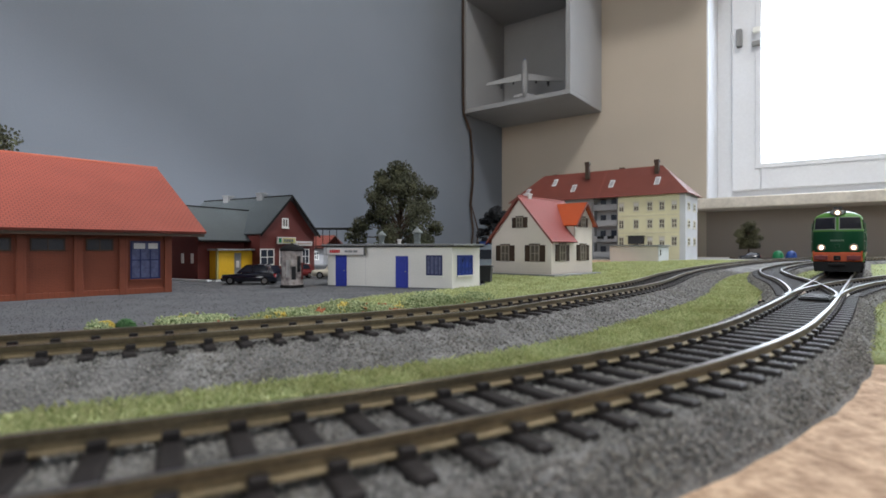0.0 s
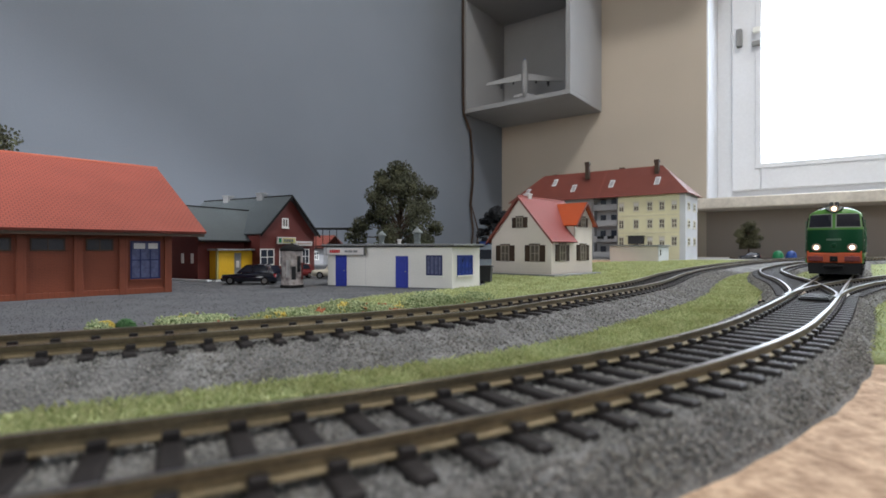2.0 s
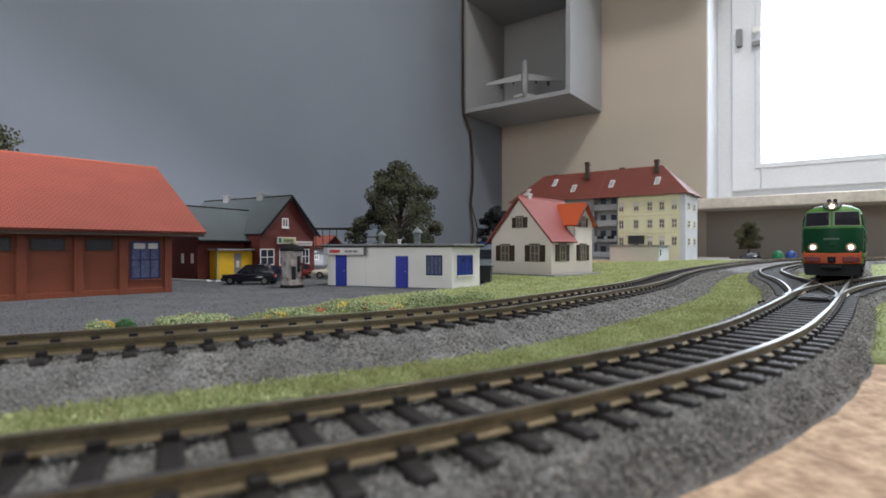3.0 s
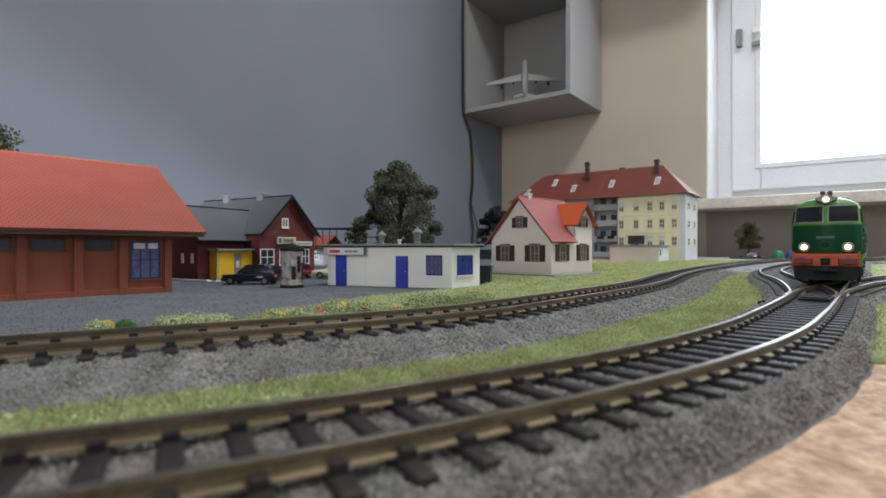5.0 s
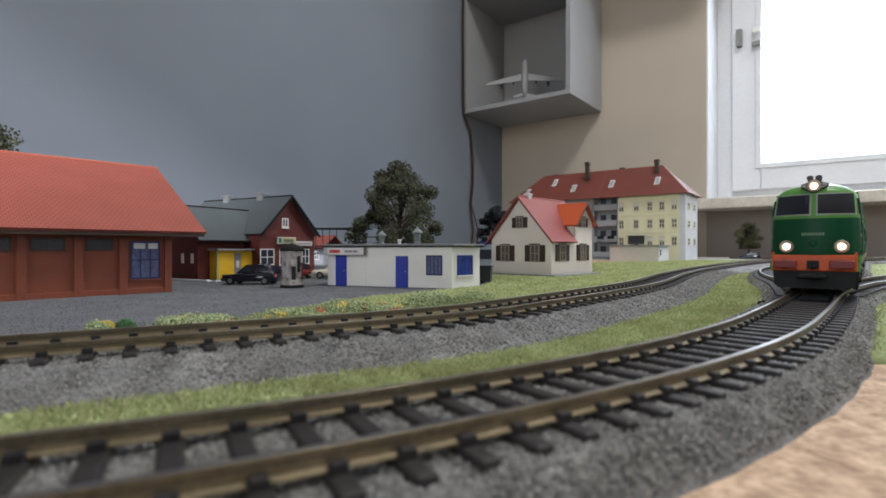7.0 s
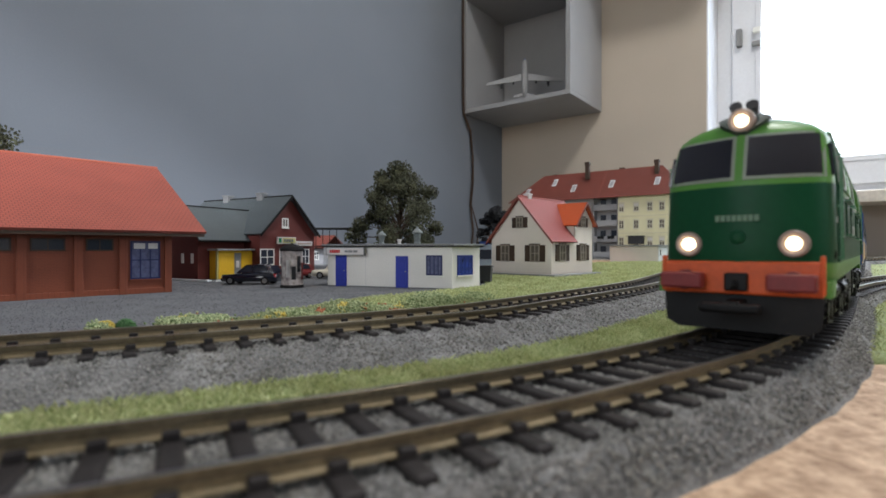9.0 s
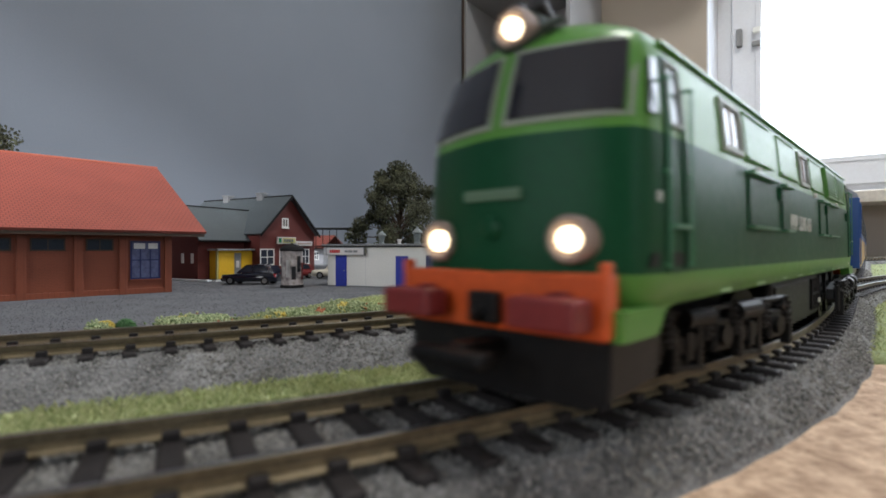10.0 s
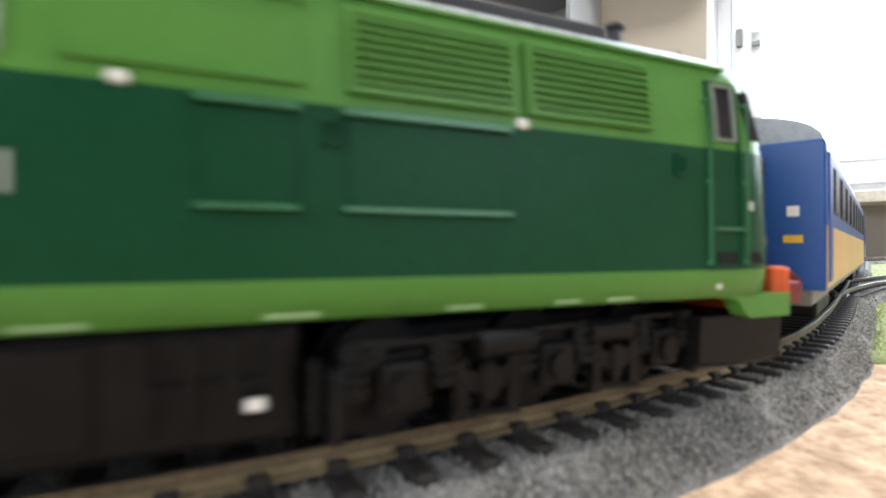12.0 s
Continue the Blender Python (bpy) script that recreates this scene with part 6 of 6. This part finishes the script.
way = [(0.243, 1.6), (0.245, 0.95), (0.246, 0.70), (0.245, 0.50), (0.2415, 0.448), (0.205, 0.40), (0.192, 0.32), (0.193, 0.24), (0.205, 0.17), (0.190, 0.09), (0.200, 0.02)]
sp.points.add(len(way) - 1)
for q, (v, z) in zip(sp.points, way):
    p = room(0.006, v, z)
    q.co = (*p, 1)
tagged(new("wall_cable", cu), "dark brown cable hanging loosely down the wall", "cable")
cu.materials.append(M["brown"])
cu2 = cu.copy()
for q, (v, z) in zip(cu2.splines[0].points, way):
    p = room(0.012, v + (0.006 if z > 0.3 else -0.020 if z < 0.15 else 0.004), z)
    q.co = (*p, 1)
tagged(new("wall_cable", cu2), "second thin cable hanging beside the first", "cable")
cu2.bevel_depth = 0.002

# ---- turnout fittings ----
tm = thing("turnout_motor", pose(0.196, 0.206, 0.0035, 0, 0, 40), "grey turnout motor plate with two black posts beside the track", "turnout motor")
part("plate", B(-0.010, 0.022, -0.0045, 0.0045, 0, 0.0022, bevel=0.0004), M["grey"], tm)
for x in (-0.0035, 0.0025):
    part("post", lathe([(0.0016, 0.002), (0.0016, 0.0052), (0.0010, 0.0060)], 10), M["black"], tm).location = (x, 0, 0)
tl = thing("turnout_lever", pose(0.141, 0.228, 0.0035, 0, 0, 45), "black turnout lever on the outer side of the track", "turnout lever")
part("base", B(-0.004, 0.004, -0.002, 0.002, 0, 0.0016, bevel=0.0003), M["black"], tl)
for x in (-0.003, 0.003):
    part("post", lathe([(0.0008, 0.0016), (0.0008, 0.0034), (0.0004, 0.0038)], 10), M["black"], tl).location = (x, 0, 0)
gb = thing("point_blade_box", pose(0.168, 0.2315, 0.0076, 0, 0, 48.7), "black ribbed point mechanism between the rails", "point mechanism")
part("cover", B(-0.012, 0.010, -0.0055, 0.0055, 0, 0.0010, bevel=0.0002), M["black"], gb)
for k in range(4):
    part("rib", B(-0.0105 + k * 0.005, -0.008 + k * 0.005, -0.005, 0.005, 0.0009, 0.0015), M["black"], gb)


# ---- grass, stones and flowers ----
def coloured_islands(name, a, b, rough=0.9, patchy=0.35):
    """A material whose colour varies from piece to piece of one joined mesh."""
    m = bpy.data.materials.new(name)
    m.use_nodes = True
    n, l = m.node_tree.nodes, m.node_tree.links
    g, r = n.new("ShaderNodeNewGeometry"), n.new("ShaderNodeValToRGB")
    r.color_ramp.elements[0].color, r.color_ramp.elements[1].color = (*a, 1), (*b, 1)
    l.new(g.outputs["Random Per Island"], r.inputs[0])
    tc, ns, mr, mx = n.new("ShaderNodeTexCoord"), n.new("ShaderNodeTexNoise"), n.new("ShaderNodeMapRange"), n.new("ShaderNodeMix")
    ns.inputs["Scale"].default_value, ns.inputs["Detail"].default_value = 55.0, 3.0
    mr.inputs[1].default_value, mr.inputs[2].default_value, mr.inputs[3].default_value, mr.inputs[4].default_value = 0.38, 0.66, 0.0, patchy
    mx.data_type, mx.blend_type = "RGBA", "MULTIPLY"
    mx.inputs[7].default_value = (0.62, 0.58, 0.42, 1)
    l.new(tc.outputs["Object"], ns.inputs["Vector"])
    l.new(ns.outputs["Fac"], mr.inputs[0])
    l.new(mr.outputs[0], mx.inputs[0])
    l.new(r.outputs[0], mx.inputs[6])
    l.new(mx.outputs[2], n["Principled BSDF"].inputs["Base Color"])
    n["Principled BSDF"].inputs["Roughness"].default_value = rough
    return m


M["blades"] = coloured_islands("grass_fibres", (0.32, 0.38, 0.15), (0.70, 0.71, 0.40), patchy=0.7)
M["stones"] = coloured_islands("ballast_stones", (0.105, 0.101, 0.096), (0.325, 0.315, 0.30))
M["grit"] = coloured_islands("yard_grit", (0.085, 0.087, 0.094), (0.19, 0.19, 0.20))


def joined(name, vs, fs, mat, label, category):
    me = bpy.data.meshes.new(name)
    me.from_pydata(vs, [], fs)
    me.materials.append(mat)
    return tagged(new(name, me), label, category, kind="stuff")


def offset_path(pts, o):
    return [(p.x + n.x * o, p.y + n.y * o) for p, n in zip(pts, sides(pts))]


main_l = [p for p in offset_path(MAIN, 0.0225) if p[1] < 0.75]
far_r = [p for p in offset_path(FAR, -0.0335) if p[1] < 0.75 and p[0] < 0.6]
left_l = offset_path(LEFT[30:], 0.0192)
mid = [p for p in main_l if p[1] < 0.215] + [p for p in left_l if p[1] < 0.60]
STRIP = mid + list(reversed([p for p in far_r if p[1] < 0.60]))
far_l = [p for p in offset_path(FAR, 0.0235) if p[0] > -0.06 and p[1] < 0.80]
BEHIND = far_l + [(0.66, 0.93), (0.45, 0.93), (0.28, 0.86), (0.10, 0.74), (0.045, 0.56), (0.036, 0.45), (0.036, 0.405), (0.010, 0.366), (-0.045, 0.300), (-0.085, 0.200)]
RIGHTG = [p for p in offset_path(MAIN, -0.0190) if 0.134 < p[1] < 0.205] + [p for p in offset_path(RIGHT[10:], -0.0188) if p[0] < 0.78] + [(0.9, 0.52), (0.8, 0.30), (0.30, 0.16), (0.135, 0.122)]


def between(a, b, y0, y1):
    return [(p.x, p.y) for p in a if y0 < p.y < y1] + [(p.x, p.y) for p in reversed(b) if y0 < p.y < y1]


MIDG = between(LEFT, MAIN, 0.30, 0.84)
MIDR = [(p.x, p.y) for p in MAIN if 0.30 < p.y < 0.95] + [(1.05, 0.95), (1.05, 0.60)] + [(p.x, p.y) for p in reversed(RIGHT) if p.y > 0.31]
PAVE = [(0.40, 0.93), (0.58, 0.945), (0.80, 1.02), (1.05, 1.0), (0.95, 1.25), (0.20, 1.78), (0.02, 1.55), (0.10, 1.2), (0.25, 1.10)]
patch("pavement_far", PAVE, 0.012, 0.0010, M["paving"], "pale grey paving around the apartment block", "paving")
for poly, nm in ((STRIP, "between the two tracks"), (BEHIND, "around the houses"), (RIGHTG, "beside the joining track"), (MIDG, "between the branch tracks"), (MIDR, "inside the junction")):
    patch("grass_mat", poly, 0.004, 0.0016, M["grassbase"], "yellow-green grass mat " + nm, "grass")


def blades(poly, count, seed, h=0.0015, w=0.00014):
    """Short fibres over a polygon, denser where the ground lies near."""
    g = np.random.default_rng(seed)
    xs, ys = [p[0] for p in poly], [p[1] for p in poly]
    X, Y = g.uniform(min(xs), max(xs), count * 14), g.uniform(min(ys), max(ys), count * 14)
    K = np.maximum(0.08, np.hypot(X, Y))
    ok = (g.random(X.size) < np.minimum(1, 0.12 / K)) & inside_many(poly, X, Y)
    X, Y, K = X[ok][:count], Y[ok][:count], K[ok][:count]
    n = X.size
    a, hh = g.uniform(0, 6.283, n), h * g.uniform(0.5, 1.4, n)
    ww = w * (1 + 3.0 * np.maximum(0, K - 0.15))
    Z = np.array([rise(y) for y in Y]) + 0.0014
    dx, dy = np.cos(a) * ww, np.sin(a) * ww
    lx, ly = g.normal(0, 0.6 * h, n), g.normal(0, 0.6 * h, n)
    vs = np.stack([np.stack(q, 1) for q in ((X - dx, Y - dy, Z), (X + dx, Y + dy, Z), (X + lx * .4, Y + ly * .4, Z + hh * .75), (X + lx, Y + ly, Z + hh))], 1).reshape(-1, 3)
    b = np.arange(n)[:, None, None] * 4
    fs = (b + np.array([[0, 1, 2], [1, 3, 2]])).reshape(-1, 3)
    return vs.tolist(), fs.tolist()


joined("grass", *blades(STRIP, 150000, 1), M["blades"], "short yellow-green static grass between the tracks", "grass")
joined("grass", *blades(BEHIND, 80000, 2), M["blades"], "short yellow-green static grass around the houses", "grass")
joined("grass", *blades(MIDG, 16000, 4), M["blades"], "short yellow-green static grass between the branches", "grass")
joined("grass", *blades(MIDR, 9000, 7), M["blades"], "short yellow-green static grass inside the junction", "grass")
joined("grass", *blades(RIGHTG, 24000, 3), M["blades"], "short yellow-green static grass beside the track", "grass")

STONE = [Vector(p) for p in ((0, 0, 1), (0.94, 0, 0.2), (0.1, 0.95, 0.1), (-0.9, 0.2, 0.15), (-0.1, -0.95, 0.2), (0, 0.1, -0.8))]
STONE_F = [(0, 1, 2), (0, 2, 3), (0, 3, 4), (0, 4, 1), (5, 2, 1), (5, 3, 2), (5, 4, 3), (5, 1, 4)]


def scatter(C, S, seed):
    """Small stones, turned at random, at the places C with the sizes S."""
    g = np.random.default_rng(seed)
    n = len(C)
    q = g.normal(0, 1, (n, 4))
    q /= np.linalg.norm(q, axis=1)[:, None]
    w, x, y, z = q.T
    R = np.stack([1 - 2 * (y * y + z * z), 2 * (x * y - w * z), 2 * (x * z + w * y), 2 * (x * y + w * z), 1 - 2 * (x * x + z * z), 2 * (y * z - w * x), 2 * (x * z - w * y), 2 * (y * z + w * x), 1 - 2 * (x * x + y * y)], 1).reshape(n, 3, 3)
    base = np.array([list(v) for v in STONE])
    vs = (np.einsum("nij,kj->nki", R, base) * S[:, None, None] + C[:, None, :]).reshape(-1, 3)
    fs = (np.arange(n)[:, None, None] * len(STONE) + np.array(STONE_F)).reshape(-1, 3)
    return vs.tolist(), fs.tolist()


def stones(pts, outer, inner, count, seed, size=0.00032, limit=0.6, top=0.0170):
    """Loose stones over the ballast of a track, out to its two feet."""
    g = np.random.default_rng(seed)
    use = [(p, n) for p, n in zip(pts, sides(pts)) if 0.02 < p.y < limit and abs(p.x) < 0.5]
    P, N = np.array([[p.x, p.y] for p, _ in use]), np.array([[n.x, n.y] for _, n in use])
    L = np.hypot(P[:, 0], P[:, 1])
    w = np.minimum(1.0, 0.10 / np.maximum(0.05, L))
    i = g.choice(len(use), count, p=w / w.sum())
    o = g.uniform(-outer, inner, count)
    e, foot = np.abs(o), np.where(o > 0, inner, outer)
    al = g.uniform(-0.002, 0.002, count)
    X = P[i, 0] + N[i, 0] * o + N[i, 1] * al
    Y = P[i, 1] + N[i, 1] * o - N[i, 0] * al
    z = np.where(e < top, 0.0062, np.maximum(0.0006, 0.0062 - (e - top) / (foot - top) * 0.0052))
    s = size * g.uniform(0.6, 1.5, count) * (1 + 1.2 * np.maximum(0, L[i] - 0.12))
    return scatter(np.stack([X, Y, z + np.array([rise(y) for y in Y]) + s * 0.25], 1), s, seed + 50)


joined("ballast_stones", *stones(MAIN, 0.0216, 0.0235, 80000, 5), M["stones"], "grey loose crushed stones along the front track", "stones")
joined("ballast_stones", *stones(FAR, 0.0350, 0.022, 52000, 6), M["stones"], "grey loose crushed stones along the rear track", "stones")

joined("ballast_stones", *stones(LEFT[8:], 0.0200, 0.0200, 9000, 8), M["stones"], "grey loose crushed stones along the branch track", "stones")
joined("ballast_stones", *stones(RIGHT[10:], 0.0195, 0.0200, 7000, 9), M["stones"], "grey loose crushed stones along the joining track", "stones")

# loose grit over the yard
g0 = np.random.default_rng(21)
gx, gy = g0.uniform(-0.42, 0.04, 120000), g0.uniform(0.08, 0.60, 120000)
keep = inside_many(YARD, gx, gy) & (g0.random(gx.size) < np.minimum(1, 0.22 / np.hypot(gx, gy)))
gx, gy = gx[keep][:42000], gy[keep][:42000]
joined("yard_grit", *scatter(np.stack([gx, gy, np.full(gx.size, 0.0014)], 1), g0.uniform(0.00012, 0.00030, gx.size), 22), M["grit"], "fine dark grey grit on the yard", "grit")

# flowers and low bushes along the rear track's far side
rng = random.Random(12)
bushes = {"blades_pale": ([], []), "red": ([], []), "yellow": ([], []), "bush": ([], [])}
edge = [p for p in offset_path(FAR, 0.061) if -0.26 < p[0] < 0.02 and p[1] < 0.34 and p[0] / p[1] > -0.70]
for k in range(20000):
    x, y = rng.choice(edge)
    spot = noise.noise((x * 60, y * 60, 2.0))
    if spot < (-0.05 if x < -0.10 else -0.30):
        continue
    d = rng.gauss(0.0, 0.0058)
    x, y = x - d * 0.55 + rng.gauss(0, 0.0015), y + d * 0.84 + rng.gauss(0, 0.0015)
    hgt = (0.0028 + 0.0056 * max(0, spot + 0.15)) * rng.random()
    hue = noise.noise((x * 110, y * 110, 7.0))
    kind = "red" if hue > 0.47 else "yellow" if hue < -0.48 else "blades_pale"
    vs, fs = bushes[kind]
    c = Vector((x, y, 0.0016 + hgt))
    s = 0.0006
    q = Euler((rng.random() * 6, rng.random() * 6, rng.random() * 6)).to_matrix()
    b = len(vs)
    vs += [c + (q @ v) * s for v in STONE]
    fs += [tuple(b + i for i in f) for f in STONE_F]
M["blades_pale"] = coloured_islands("pale_green_flock", (0.13, 0.19, 0.075), (0.46, 0.50, 0.28))
M["redflock"] = coloured_islands("red_orange_flock", (0.4, 0.08, 0.03), (0.55, 0.2, 0.1))
M["yellowflock"] = coloured_islands("yellow_flock", (0.5, 0.35, 0.03), (0.7, 0.6, 0.2))
for kind, mat, lab in (("blades_pale", "blades_pale", "pale green foam shrubs along the rear track"), ("red", "redflock", "red-orange flower flock along the rear track"), ("yellow", "yellowflock", "yellow flower flock along the rear track")):
    joined("flowers", *bushes[kind], M[mat], lab, "flowers")


def tuft(name, x, y, r, mat, label, seed):
    """A small rounded clump of flock on the ground."""
    g = np.random.default_rng(seed)
    d = g.normal(0, 1, (700, 3))
    d *= (r * g.random(700) ** 0.4 / np.linalg.norm(d, axis=1))[:, None]
    d[:, 2] = np.abs(d[:, 2]) * 1.1
    joined(name, *scatter(d + np.array([x, y, 0.0016]), g.uniform(0.0003, 0.0006, 700), seed + 1), mat, label, "shrub")


M["greenflock"] = coloured_islands("deep_green_flock", (0.03, 0.09, 0.03), (0.10, 0.22, 0.08))
tuft("shrub", -0.1160, 0.177, 0.0034, M["yellowflock"], "small yellow flowering tuft beside the rear track", 31)
tuft("shrub", -0.1110, 0.180, 0.0036, M["greenflock"], "small deep green tuft beside the rear track", 41)
tuft("shrub", -0.0790, 0.186, 0.0026, M["redflock"], "small orange-red flower tuft beside the rear track", 51)


# ---- what moves ----
# seconds, and where the locomotive's middle stands on the main track
RUN = [(0, 0.324), (1, 0.301), (2, 0.275), (3, 0.247), (4, 0.217), (5, 0.186), (6, 0.1520), (7, 0.1050), (7.2, 0.0945), (8, 0.0340), (8.8, -0.0330), (9.4, -0.0768),
       (9.8, -0.1065), (10.1, -0.1285), (10.5, -0.1560), (11, -0.1940), (11.5, -0.2330), (12, -0.2703)]


def place(t):
    """The run's distance at t, gliding between the rows."""
    for i in range(len(RUN) - 1):
        (t0, s0), (t1, s1) = RUN[i], RUN[i + 1]
        if t <= t1:
            def slope(j):
                a, b = RUN[max(j - 1, 0)], RUN[min(j + 1, len(RUN) - 1)]
                return (b[1] - a[1]) / (b[0] - a[0])
            k, w = (t - t0) / (t1 - t0), t1 - t0
            return (2 * k ** 3 - 3 * k * k + 1) * s0 + (k ** 3 - 2 * k * k + k) * w * slope(i) + (3 * k * k - 2 * k ** 3) * s1 + (k ** 3 - k * k) * w * slope(i + 1)
    return RUN[-1][1]


def riding(s, half):
    """The pose of a vehicle whose two pivots, half apart from its middle, ride the track."""
    f, r = line(s - half), line(s + half)
    d = f - r
    m = (f + r) / 2
    return pose(m.x, m.y, RAILZ, 0, 0, math.degrees(math.atan2(d.y, d.x)))


def body_pose(t):
    """The body on its bogies: in the curve its nose swings a little outwards about the front pivot."""
    k = min(max((t - 8.6) / 1.3, 0), 1) * min(max((11.0 - t) / 0.8, 0), 1)
    k = k * k * (3 - 2 * k)
    return riding(place(t), 0.0565) @ pose(0.0565, 0, 0, 0, 0, 2.2 * k) @ pose(-0.0565, 0, 0)


def motions():
    times = [k / 10 for k in range(121)]
    walk(LOCO, [(t, body_pose(t)) for t in times])
    for b, x in zip(LOCO_BOGIES, (0.0565, -0.0565)):
        rows = []
        for t in times[::2]:
            s = place(t)
            rows.append((t, body_pose(t).inverted() @ riding(s - x, 0.0205)))
        walk(b, rows)
    for w in LOCO_WHEELS:
        at = w.location.copy()
        walk(w, [(t, pose(at.x, at.y, at.z, 0, math.degrees((place(0) - place(t)) / 0.0063), 0)) for t in times])
    for k, c in enumerate(COACHES):
        back = 0.1085 + 0.0125 + COACH_L / 2 + k * (COACH_L + 0.012)
        walk(c, [(t, riding(place(t) + back, 0.094)) for t in times])


motions()
